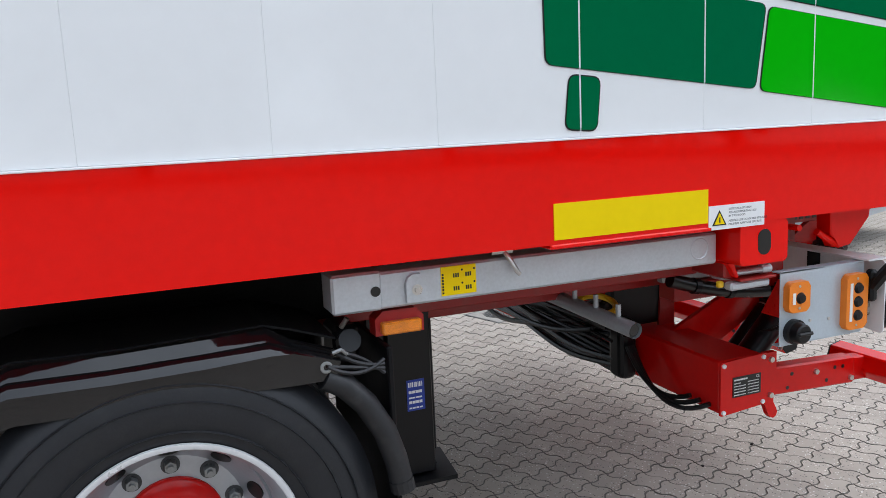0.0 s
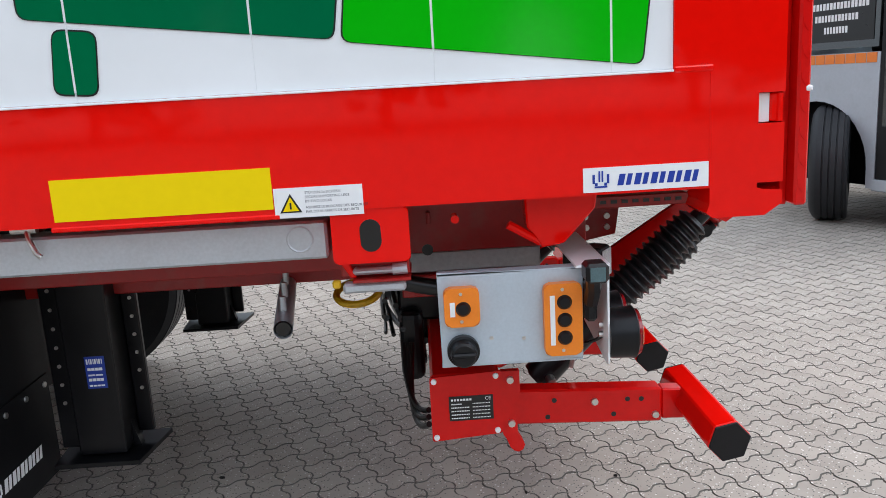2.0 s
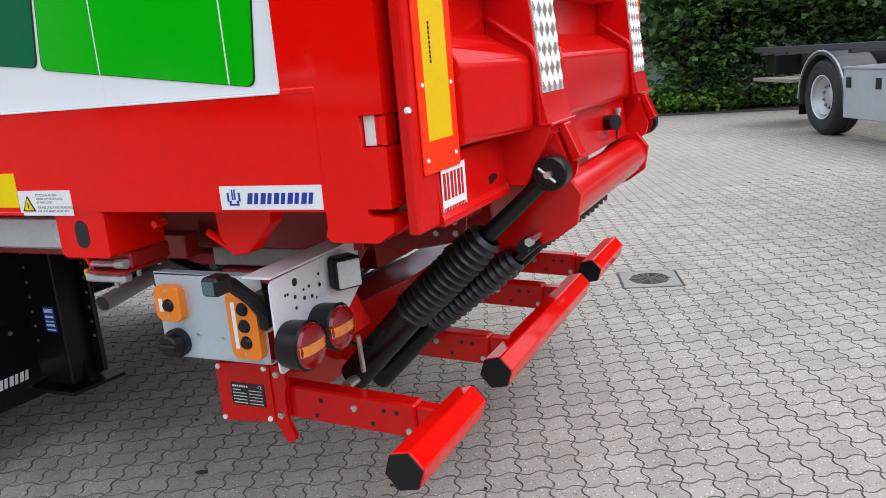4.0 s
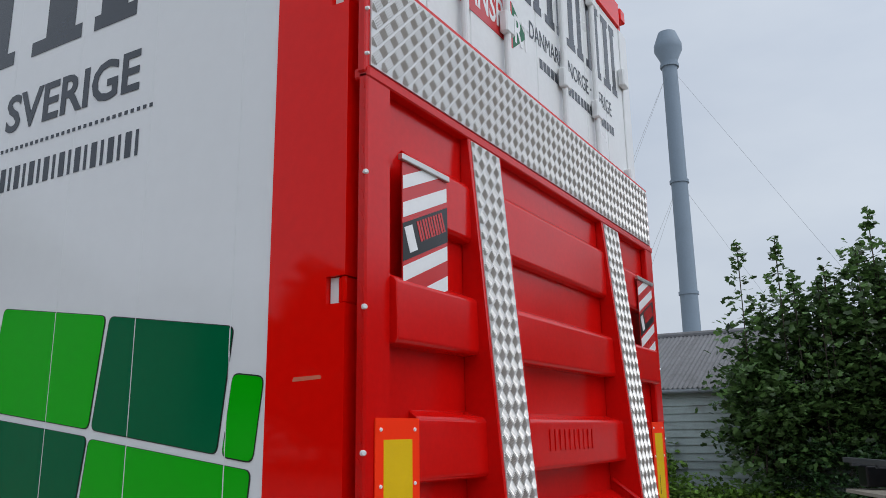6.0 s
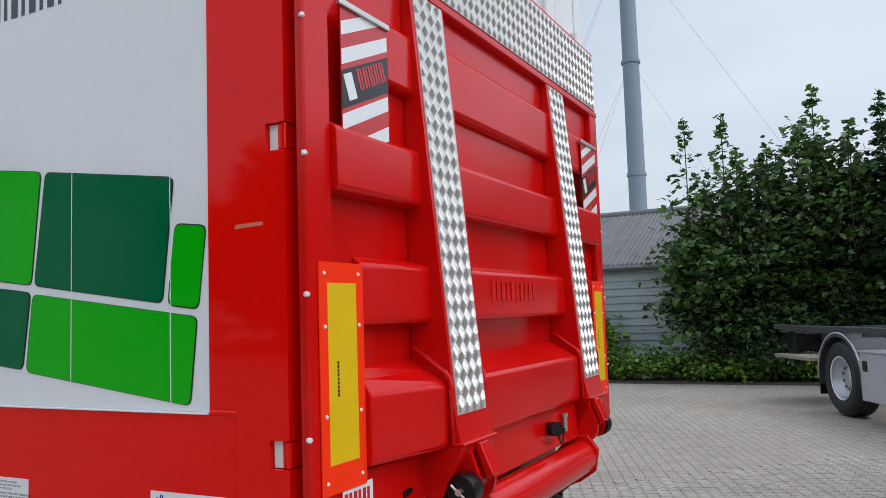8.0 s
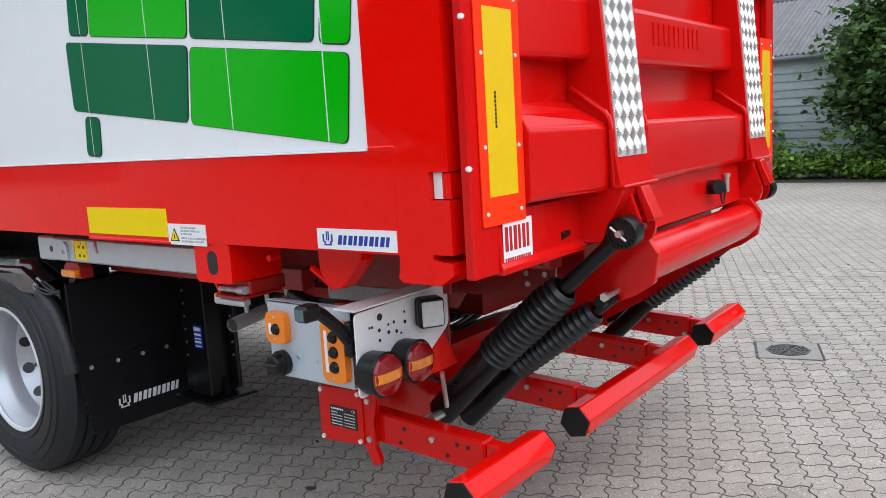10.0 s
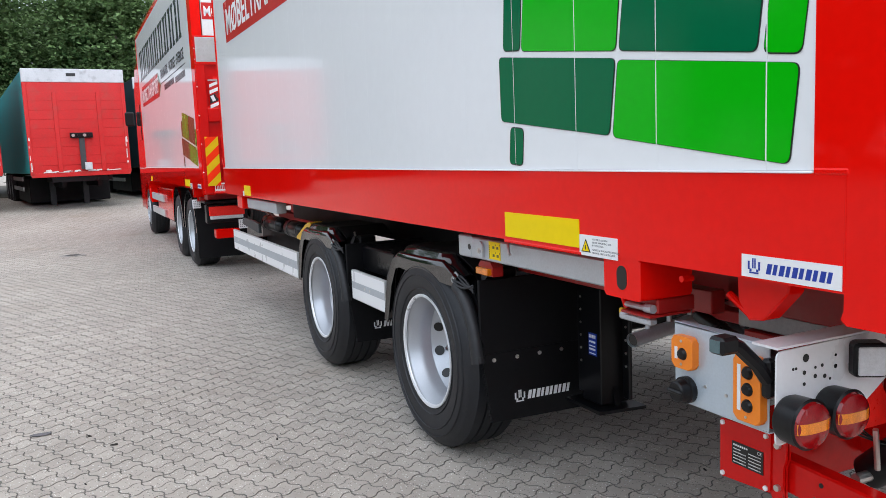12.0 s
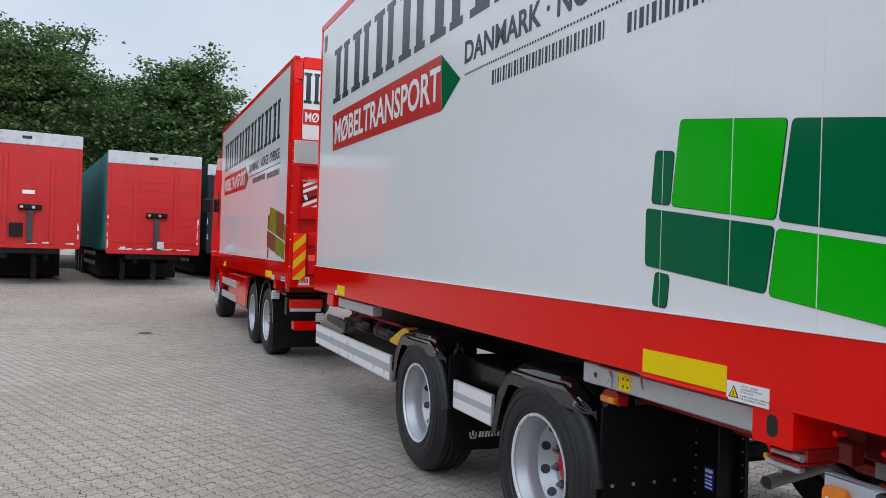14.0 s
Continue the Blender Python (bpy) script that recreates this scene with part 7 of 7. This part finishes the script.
    arch = [(1.13, 0.34), (1.13, 1.46), (D, 1.46), (D, 0.95)] + [(1.76 + 0.55 * math.cos(radians(a)), 0.5 + 0.56 * math.sin(radians(a))) for a in range(40, 181, 10)] + [(1.21, 0.34)]
    sidep = put("side_panel", prism(arch, "yz", -0.008, 0.03), SILVER_CAB, e, "silver side panel with wheel arch")
    put("arch_lining", box(0.35, 0.39, 1.1, D, 0.3, 1.3), FLAP, sidep)
    for k in range(11):
        put("side_stripe", box(-0.012, -0.007, 1.16 + 0.105 * k, 1.255 + 0.105 * k, 1.375, 1.455), CAB_ORANGE, sidep, "orange stripe block")
    sw = put("side_window", box(-0.008, -0.002, 1.15, 2.2, 1.5, 2.95), GLASS_DARK, e, "dark side window")
    sg = put("side_sign", box(-0.014, -0.008, 1.2, 1.95, 1.56, 1.98), INK_BLACK, e, "black sign with pale bars")
    rows = bmesh.new()
    for k in range(3):
        bars(pose(-0.0145, 1.9 - 0.1 * (2 - k), 1.63 + 0.1 * k, 90, 0, -90), 0.65 - 0.2 * (2 - k), 0.055, 18 - 5 * (2 - k), rows, seed=75 + k)
    tagged(put("sign_bars", rows, WHITE_FILM, sg), kind="stuff")
    put("rear_frame", box(0.7, W - 0.7, D, 5.0, 0.75, 1.0, 0.03), BLACK_PAINT, e)
    # steered front wheel
    o = m @ Vector((0.13, 1.70, 0.51))
    ax = Matrix.Rotation(radians(-50), 3, "Z") @ (m.to_3x3() @ Vector((1, 0, 0)))
    o = o - ax * 0.08 - Vector((0.07, 0, 0))
    w = part("wheel", lathe([(0.285, 0.0), (0.27, 0.03), (0.24, 0.1), (0.22, 0.03), (0.15, 0.02), (0.14, -0.02), (0.1, -0.03), (0.0, -0.03)], o, ax, 40), RIM, e, "silver wheel", smooth=True)
    tyre = [(0.285, 0.0), (0.34, -0.018), (0.44, -0.01), (0.485, 0.015), (0.505, 0.04)]
    for k in range(4):
        g = 0.05 + 0.053 * k
        tyre += [(0.51, g), (0.51, g + 0.04), (0.498, g + 0.043), (0.498, g + 0.05)]
    part("tyre", lathe(tyre + [(0.505, 0.27), (0.49, 0.29), (0.285, 0.3)], o, ax, 56), RUBBER, w, "worn black tyre", smooth=True)
    return e


build_low_cab(3.26, 3.614, 20)


def build_dark_lorry(x0, x1, y):
    d = empty("dark_box_lorry", ((x0 + x1) / 2, y + 1.2, 0), label="dark slate tarpaulin lorry with large white letter shapes", category="lorry")
    part("tarpaulin", box(x0, x1, y, y + 2.5, 1.05, 4.0, 0.02), TARP_DARK, d, "dark slate tarpaulin side")
    part("lower_rail", box(x0, x1, y - 0.01, y + 0.05, 0.93, 1.05, 0.006), GREY_PAINT, d)
    pitch = (x1 - x0 - 0.6) / 7
    for k in range(7):
        part("white_letter", block_letters(pose(x0 + 0.35 + pitch * k, y, 2.58, 90), pitch * 0.8, 1.1, 1, gap=0.0), WHITE_FILM, d, "large white letter shape")
    part("white_line", box(x0 + 0.3, x1 - 0.3, y - 0.002, y, 2.29, 2.43), WHITE_FILM, d)
    part("name_bars", bars(pose(x0 + 0.4, y, 1.79, 90), 3.2, 0.21, 14, seed=80), WHITE_FILM, d, "white bars in place of a name")
    for z in (0.45, 0.72):
        part("side_guard", box(x0 + 2.2, x1 - 3, y + 0.02, y + 0.05, z, z + 0.12, 0.004), ALU, d, "aluminium side guard")
    for k in range(4):
        part("guard_post", box(x0 + 2.4 + 0.8 * k, x0 + 2.46 + 0.8 * k, y + 0.05, y + 0.08, 0.4, 0.95), GREY_PAINT, d)
    for cx in (x0 + 1.3, x1 - 1.6, x1 - 2.9):
        build_wheel(d, cx, y + 0.05, 0.5, r=0.5, rim_r=0.29)
    part("frame", box(x0, x1, y + 0.8, y + 1.6, 0.7, 0.95), BLACK_PAINT, d)


build_dark_lorry(5.6, 15.0, 8.6)


# ---- grey chassis lorry by the hedge ----
def build_chassis_lorry(x, y, turn):
    c = empty("chassis_lorry", (x, y, 0), label="dark bare chassis lorry with silver locker parked by the hedge", category="lorry")
    for dx in (0.0, 0.95):
        part("frame_rail", box(x - 2.3, x + 3.2, y + 0.7 + dx, y + 0.8 + dx, 0.94, 1.14, 0.006), DARK_STEEL, c)
    part("deck_rail", box(x - 2.35, x + 3.0, y + 0.04, y + 0.12, 1.20, 1.28, 0.006), DARK_STEEL, c, "dark side rail")
    part("deck_rail", box(x - 2.35, x + 3.0, y + 2.30, y + 2.38, 1.20, 1.28, 0.006), DARK_STEEL, c, "dark side rail")
    for k in range(6):
        part("cross_rail", box(x - 2.3 + 0.95 * k, x - 2.22 + 0.95 * k, y + 0.12, y + 2.30, 1.14, 1.21, 0.004), DARK_STEEL, c)
    part("rear_coupling", box(x - 2.35, x - 2.0, y + 0.25, y + 0.8, 0.82, 1.16, 0.03, seg=2), BLACK_PAINT, c, "dark coupling at the chassis end")
    part("coupling_jaw", rod((x - 2.45, y + 0.5, 0.96), (x - 2.3, y + 0.5, 0.96), 0.09, seg=14), DARK_STEEL, c)
    part("step_plank", box(x - 2.4, x - 1.0, y + 0.05, y + 1.4, 0.72, 0.775, 0.004), WOOD, c, "worn plank step")
    part("plank_hanger", box(x - 1.5, x - 1.44, y + 0.6, y + 0.66, 0.77, 0.98), DARK_STEEL, c)
    for yy, sd in ((y + 0.05, 1), (y + 2.37, -1)):
        build_wheel(c, x, yy, 0.54, s=sd, r=0.54, rim_r=0.31, dish=0.13)
    for y0 in (y + 0.02, y + 1.85):
        arc = [(x + 0.66 * math.cos(radians(a)), 0.52 + 0.66 * math.sin(radians(a))) for a in range(-10, 191, 12)]
        arc += [(x + 0.62 * math.cos(radians(a)), 0.52 + 0.62 * math.sin(radians(a))) for a in range(190, -11, -12)]
        mg = part("mudguard", prism(arc, "xz", y0, y0 + 0.55), DARK_STEEL, c, "dark mudguard")
        lip = [(x + 0.675 * math.cos(radians(a)), y0 + 0.01, 0.52 + 0.675 * math.sin(radians(a))) for a in range(-10, 191, 12)]
        part("mudguard_lip", tube(lip, 0.015, 6), SILVER_CAB, mg, "pale mudguard edge")
    lk = part("locker", box(x + 0.72, x + 3.0, y - 0.02, y + 0.55, 0.30, 0.95, 0.012), SILVER_CAB, c, "silver-grey side locker")
    part("locker_lip", box(x + 0.70, x + 3.02, y - 0.035, y + 0.56, 0.95, 0.975, 0.004), SILVER_CAB, lk)
    for xx in (x + 0.80, x + 1.5):
        part("latch", box(xx, xx + 0.12, y - 0.03, y - 0.02, 0.70, 0.84, 0.004), PLASTIC, lk)
    part("mudflap", box(x - 0.70, x - 0.68, y + 0.05, y + 0.55, 0.25, 0.8), FLAP, c)
    c.rotation_euler.z = radians(turn)


build_chassis_lorry(0.86, 11.3, -64)


# ---- shed, chimney ----
def build_shed():
    sh = empty("shed", (-6, 20, 0), label="low shed with pale boarded wall and grey corrugated roof", category="shed")
    y, x0, x1 = 18.2, -13.0, 4.0
    part("wall_core", box(x0, x1, y, y + 7, 0, 2.6), SIDING, sh)
    for k in range(14):
        b = bmesh.new()
        prism([(y - 0.006, 0.1 + 0.185 * k + 0.18), (y - 0.035, 0.1 + 0.185 * k), (y, 0.1 + 0.185 * k)], "yz", x0, x1, b)
        part("wall_board", b, SIDING, sh, "pale overlapping board")
    part("gutter", rod((x0, y - 0.25, 2.66), (x1, y - 0.25, 2.66), 0.06, seg=10), GREY_PAINT, sh, "grey gutter")
    n = 150
    bm = bmesh.new()
    rows = []
    for i in range(n * 4 + 1):
        x = x0 - 0.3 + (x1 - x0 + 0.6) * i / (n * 4)
        h = 0.025 * math.sin(2 * math.pi * i / 4 + 0.4)
        rows.append([bm.verts.new((x, y - 0.3 + 4.1 * t, 2.72 + 1.72 * t + h)) for t in (0, 0.33, 0.335, 0.66, 0.665, 1)])
    for a, b in zip(rows, rows[1:]):
        for k in range(5):
            bm.faces.new((a[k], b[k], b[k + 1], a[k + 1]))
    part("roof", bm, ROOF, sh, "weathered grey corrugated roof", smooth=True)
    part("roof_ridge", rod((x0 - 0.3, y + 3.8, 4.45), (x1 + 0.3, y + 3.8, 4.45), 0.1, seg=10), ROOF, sh)
    part("roof_back", prism([(y + 3.8, 4.42), (y + 8, 2.7), (y + 8, 2.6), (y, 2.6), (y, 2.7)], "yz", x0, x1), SIDING, sh)
    part("window", box(-5.4, -4.75, y - 0.06, y, 1.5, 2.2, 0.01), GLASS_DARK, sh)


build_shed()


def build_chimney(x, y):
    c = empty("chimney", (x, y, 0), label="tall grey steel chimney with flared cap and guy wires", category="chimney")
    part("shaft", rod((x, y, 0), (x, y, 31.6), 0.72, 0.60, 40), CHIMNEY, c, "grey steel shaft", smooth=True)
    part("cap", lathe([(0.62, 31.0), (0.70, 31.1), (0.70, 31.5), (1.12, 32.4), (1.12, 32.9), (0.72, 34.0), (0.5, 34.1), (0.0, 34.1)], (x, y, 0), (0, 0, 1), 40), CHIMNEY, c, "flared cap", smooth=True)
    for z, r in ((21.0, 0.75), (31.0, 0.75), (12.0, 0.76)):
        part("collar", rod((x, y, z - 0.12), (x, y, z + 0.12), r, seg=40), CHIMNEY, c)
    for z in (21.0, 31.0):
        for dx, dy in ((-14, 4), (14.5, -6), (-6, -12)):
            part("guy_wire", rod((x, y, z), (x + dx * (z / 25), y + dy * (z / 25), 0), 0.010, seg=6), GREY_PAINT, c, "thin steel guy wire")


build_chimney(-13.35, 60.0)


# ---- foliage ----
def leaves(points, size, rnd, shape=None):
    """One small folded blade at each point, turned at random."""
    verts, faces = [], []
    shape = shape or ((0, -0.5, 0), (0.42, -0.05, 0.1), (0, 0.55, 0), (-0.42, -0.05, 0.1))
    for p in points:
        e = Euler((rnd.gauss(0, 0.5), rnd.gauss(0, 0.5), rnd.uniform(0, 6.28)))
        s = size * rnd.uniform(0.65, 1.25)
        n = len(verts)
        r = e.to_matrix()
        verts += [tuple(Vector(p) + r @ (Vector(v) * s)) for v in shape]
        if len(shape) == 4:
            faces += [(n, n + 1, n + 2), (n, n + 2, n + 3)]
        else:
            faces += [(n, n + k, n + k + 1) for k in range(1, len(shape) - 1)]
    return verts, faces


def crown_points(c, rx, ry, rz, clumps, per, spread, rnd, low=-0.9, flat=0.45):
    """Clumps of leaves over an uneven crown with gaps."""
    pts, tips = [], []
    for _ in range(clumps):
        while True:
            d = Vector((rnd.gauss(0, 1), rnd.gauss(0, 1), rnd.gauss(0, 1))).normalized()
            if d.z > low:
                break
        k = rnd.uniform(0.55, 1.0) * (0.82 + (0.6 if rz < 3.6 else 0.36) * noise.noise(d * 2.3 + Vector(c)))
        t = Vector(c) + Vector((d.x * rx * k, d.y * ry * k, d.z * rz * k))
        tips.append(t)
        for _ in range(per):
            pts.append(t + Vector((rnd.gauss(0, spread), rnd.gauss(0, spread), rnd.gauss(0, spread * flat))))
    return pts, tips


MAPLE = ((0, -0.5, 0), (0.2, -0.28, 0.02), (0.5, -0.1, 0.08), (0.24, 0.08, 0.03), (0.3, 0.38, 0.05), (0, 0.55, 0), (-0.3, 0.38, 0.05), (-0.24, 0.08, 0.03), (-0.5, -0.1, 0.08), (-0.2, -0.28, 0.02))


def plant(name, label, category, base, height, rx, ry, clumps, per, spread, leaf, mat, seed, trunk_r=0.12, shape=None, crown_low=0.15, spires=0, group=""):
    rnd = random.Random(seed)
    x, y, z = base
    t = empty(name, base, label=label, category=category, group=group)
    cz = z + height * (1 + crown_low) / 2
    rz = height * (1 - crown_low) / 2
    pts, tips = crown_points((x, y, cz), rx, ry, rz, clumps, per, spread, rnd, -0.9, 0.26 if shape else 0.45)
    stems = []
    for _ in range(spires):
        sx, sy = x + rnd.uniform(-0.8, 0.8) * rx, y + rnd.uniform(-0.8, 0.3) * ry
        top = z + height * rnd.uniform(0.84, 1.12)
        stems.append(((sx, sy, top - 2.6), (sx, sy, top)))
        for k in range(15):
            f = k / 14
            wide = 0.09 + 0.9 * (1 - f) ** 1.3 * (0.6 if k % 3 else 1.15)
            for a in range(6 if k % 3 else 17):
                an, d = rnd.uniform(0, 6.28), wide * rnd.uniform(0.35, 1.0)
                pts.append(Vector((sx + d * math.cos(an), sy + d * math.sin(an), top - 2.0 * (1 - f) - 0.25 * d + rnd.gauss(0, 0.03))))
    trunk = bmesh.new()
    tube([(x, y, z - 0.1), (x + 0.1, y, z + height * 0.3), (x - 0.05, y + 0.1, z + height * 0.55), (x, y, z + height * 0.8)], trunk_r, 8, trunk)
    for tip in tips[:26]:
        s = Vector((x, y, z + height * rnd.uniform(0.12, 0.6)))
        m1 = s.lerp(tip, 0.5) + Vector((0, 0, 0.08 * height * rnd.uniform(0, 1)))
        tube([s, m1, tip], trunk_r * 0.28, 5, trunk)
    for a, b in stems:
        tube([a, b], 0.012, 5, trunk)
    part("trunk", trunk, BARK, t, smooth=True)
    v, f = leaves(pts, leaf, rnd, shape)
    me = bpy.data.meshes.new("crown")
    me.from_pydata(v, [], f)
    me.materials.append(mat)
    ob = new("crown", me)
    ob.parent = t
    ob.location = -Vector(base)
    tagged(ob, kind="stuff")
    return t


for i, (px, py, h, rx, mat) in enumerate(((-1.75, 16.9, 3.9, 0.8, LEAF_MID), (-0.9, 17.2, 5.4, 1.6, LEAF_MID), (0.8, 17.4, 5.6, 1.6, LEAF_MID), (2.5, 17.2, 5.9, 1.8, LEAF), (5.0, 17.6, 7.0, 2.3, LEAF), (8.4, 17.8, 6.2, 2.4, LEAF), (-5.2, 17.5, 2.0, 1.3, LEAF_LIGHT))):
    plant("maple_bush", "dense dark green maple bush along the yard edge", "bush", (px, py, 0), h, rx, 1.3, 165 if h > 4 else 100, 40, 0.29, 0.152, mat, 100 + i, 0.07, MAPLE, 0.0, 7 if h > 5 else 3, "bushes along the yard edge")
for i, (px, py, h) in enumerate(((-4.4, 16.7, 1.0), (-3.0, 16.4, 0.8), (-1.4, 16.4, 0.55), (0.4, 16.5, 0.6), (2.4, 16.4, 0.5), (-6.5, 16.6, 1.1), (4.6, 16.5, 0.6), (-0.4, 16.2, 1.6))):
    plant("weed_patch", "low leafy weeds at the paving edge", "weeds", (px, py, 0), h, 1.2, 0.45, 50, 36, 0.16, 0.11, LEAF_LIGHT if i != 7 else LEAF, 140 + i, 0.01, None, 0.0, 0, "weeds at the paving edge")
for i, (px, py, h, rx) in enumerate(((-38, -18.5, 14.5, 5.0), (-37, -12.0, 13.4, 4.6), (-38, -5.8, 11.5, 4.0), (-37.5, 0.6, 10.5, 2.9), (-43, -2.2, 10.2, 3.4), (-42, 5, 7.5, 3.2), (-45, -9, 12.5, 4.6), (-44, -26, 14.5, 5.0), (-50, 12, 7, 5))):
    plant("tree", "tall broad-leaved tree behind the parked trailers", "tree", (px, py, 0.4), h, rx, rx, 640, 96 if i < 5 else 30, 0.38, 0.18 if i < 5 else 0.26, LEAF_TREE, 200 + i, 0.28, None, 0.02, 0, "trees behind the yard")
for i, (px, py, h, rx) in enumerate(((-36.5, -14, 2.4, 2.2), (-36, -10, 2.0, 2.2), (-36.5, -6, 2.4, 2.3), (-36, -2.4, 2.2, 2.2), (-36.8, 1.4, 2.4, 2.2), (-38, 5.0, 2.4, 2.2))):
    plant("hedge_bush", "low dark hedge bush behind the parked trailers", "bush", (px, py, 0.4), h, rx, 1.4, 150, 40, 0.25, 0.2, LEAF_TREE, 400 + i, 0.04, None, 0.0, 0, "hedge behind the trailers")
# Dark sheet on the ground in place of the shade of trees and trailers.
tagged(part("verge", box(-60, -34.0, -40, 30, 0.38, 0.44), SOIL), "dark soil-coloured sheet standing in for shade under the trees", "soil", kind="structure")
tagged(part("planting_strip", box(-14, 14, 15.9, 18.3, -0.03, 0.03), SOIL), "dark soil strip with leaf litter", "soil", kind="structure")


# ---- behind the camera: the depot hall and trees that the paint reflects ----
def build_hall():
    h = empty("depot_hall", (-42, -17, 0), label="long dark depot hall with pale roller doors", category="hall")
    part("wall", box(-62, -25, -22, -14, 0, 6.6), FACADE, h)
    part("roof_edge", box(-62.2, -24.8, -22, -13.8, 6.6, 7.0), GREY_PAINT, h)
    for x0, x1 in ((-43.5, -39.5), (-38.6, -32.5), (-56, -50)):
        d = part("roller_door", box(x0, x1, -14.0, -13.9, 2.2, 5.4, 0.02), WHITE_TRIM, h, "pale roller door")
        part("door_rail", box(x0, x1, -13.9, -13.86, 3.7, 3.85), GREY_PAINT, d)


build_hall()
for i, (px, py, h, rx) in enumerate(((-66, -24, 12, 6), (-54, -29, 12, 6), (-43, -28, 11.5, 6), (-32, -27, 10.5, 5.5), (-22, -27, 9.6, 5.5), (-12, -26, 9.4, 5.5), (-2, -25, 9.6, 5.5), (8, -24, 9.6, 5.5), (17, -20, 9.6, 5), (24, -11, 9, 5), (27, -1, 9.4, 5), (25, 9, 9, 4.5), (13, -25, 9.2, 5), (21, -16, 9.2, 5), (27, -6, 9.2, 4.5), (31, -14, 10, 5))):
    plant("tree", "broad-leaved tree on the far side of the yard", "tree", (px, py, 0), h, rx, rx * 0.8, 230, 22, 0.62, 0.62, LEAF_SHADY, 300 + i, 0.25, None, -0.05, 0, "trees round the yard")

# ---- paving stones ----
PITCH_U, PITCH_V, PAVE_TURN, PAVE_AT = 0.1102, 0.1107, 21.5, Vector((0.044, 0.089, 0))


def paver_outline():
    """A stone about 105 mm square whose four edges all make the same S."""
    g = 0.0014

    def swing(a):
        return math.tanh(1.6 * math.sin(2 * math.pi * a))

    def step(v):
        return 0.0115 * swing(v / PITCH_V)

    def wave(u):
        return -0.0122 * swing(u / PITCH_U)

    pts = []
    for i in range(8):
        u = PITCH_U * i / 8
        pts.append((u + step(0) + (g if i == 0 else 0), wave(u) + g * 1.25))
    for i in range(8):
        v = PITCH_V * i / 8
        pts.append((PITCH_U + step(v) - g, v + (g if i == 0 else 0)))
    for i in range(8):
        u = PITCH_U * (1 - i / 8)
        pts.append((u + step(0) - (g if i == 0 else 0), PITCH_V + wave(u) - g * 1.25))
    for i in range(8):
        v = PITCH_V * (1 - i / 8)
        pts.append((step(v) + g, v - (g if i == 0 else 0)))
    return pts


def paver_mesh():
    pts = paver_outline()
    c = Vector((PITCH_U / 2, PITCH_V / 2))
    n = len(pts)
    v = [(x, y, -0.007) for x, y in pts] + [(x + (c.x - x) * 0.038, y + (c.y - y) * 0.038, 0.0) for x, y in pts]
    f = [(i, (i + 1) % n, n + (i + 1) % n, n + i) for i in range(n)]
    f.append(tuple(range(n, 2 * n)))
    return v, f


def lay_paving():
    rnd = random.Random(5)
    turn = Matrix.Rotation(radians(PAVE_TURN), 3, "Z")
    pv, pf = paver_mesh()
    stone = bpy.data.meshes.new("paving_stone")
    stone.from_pydata(pv, [], pf)
    edge_marks = [1] * (len(pf) - 1) + [0]
    for m in (PAVER, JOINT_DIRT_SHADE):
        stone.materials.append(m)
    stone.polygons.foreach_set("material_index", edge_marks)
    arr = np.array(pv) @ np.array(turn).T
    fc = [np.array(f) for f in pf]
    spots, count = [], 0
    for i in range(-190, 150):
        for j in range(-110, 110):
            p = PAVE_AT + turn @ Vector((PITCH_U * i, PITCH_V * j, 0))
            if not (-16.2 < p.x < 4.6 and -5.2 < p.y < 8.0 and p.x < 4.6 - max(0.0, -2.4 - p.y) * 2):
                continue
            if (p.y > 4 and p.x < -3) or (p.y > 1.5 and p.x < -6) or (p.y > 4 and p.y > 7 + p.x):
                continue
            z = rnd.uniform(-0.0012, 0.0012)
            if -1.0 < p.x < 0.7 and -0.3 < p.y < 1.7 and count < 300:
                ob = new("paving_stone", stone)
                ob.parent = ground
                ob.matrix_local = Matrix.Translation((p.x, p.y, z)) @ turn.to_4x4() @ pose(0, 0, 0, rnd.uniform(-0.5, 0.5), rnd.uniform(-0.5, 0.5))
                count += 1
                continue
            spots.append((p.x, p.y, z))
    verts = (arr[None, :, :] + np.array(spots)[:, None, :]).reshape(-1, 3)
    faces = [tuple((k * len(pv) + f).tolist()) for k in range(len(spots)) for f in fc]
    sand = bmesh.new()
    prism([(-16.1, -5.0), (-1.3, -5.0), (4.2, -2.3), (4.35, 7.8), (0.9, 7.8), (-2.9, 3.9), (-5.9, 3.9), (-5.9, 1.4), (-16.1, 1.4)], "xy", -0.0068, -0.0050, sand)
    part("joint_sand", sand, CONCRETE_EDGE, ground, "dark sand in the joints")
    me = bpy.data.meshes.new("paving_stones")
    me.from_pydata(verts.tolist(), [], faces)
    for m in (PAVER, JOINT_DIRT_SHADE):
        me.materials.append(m)
    me.polygons.foreach_set("material_index", edge_marks * len(spots))
    ob = new("paving_stones", me)
    ob.parent = ground
    tagged(ob, "grey wavy concrete paving stones", kind="stuff")


lay_paving()
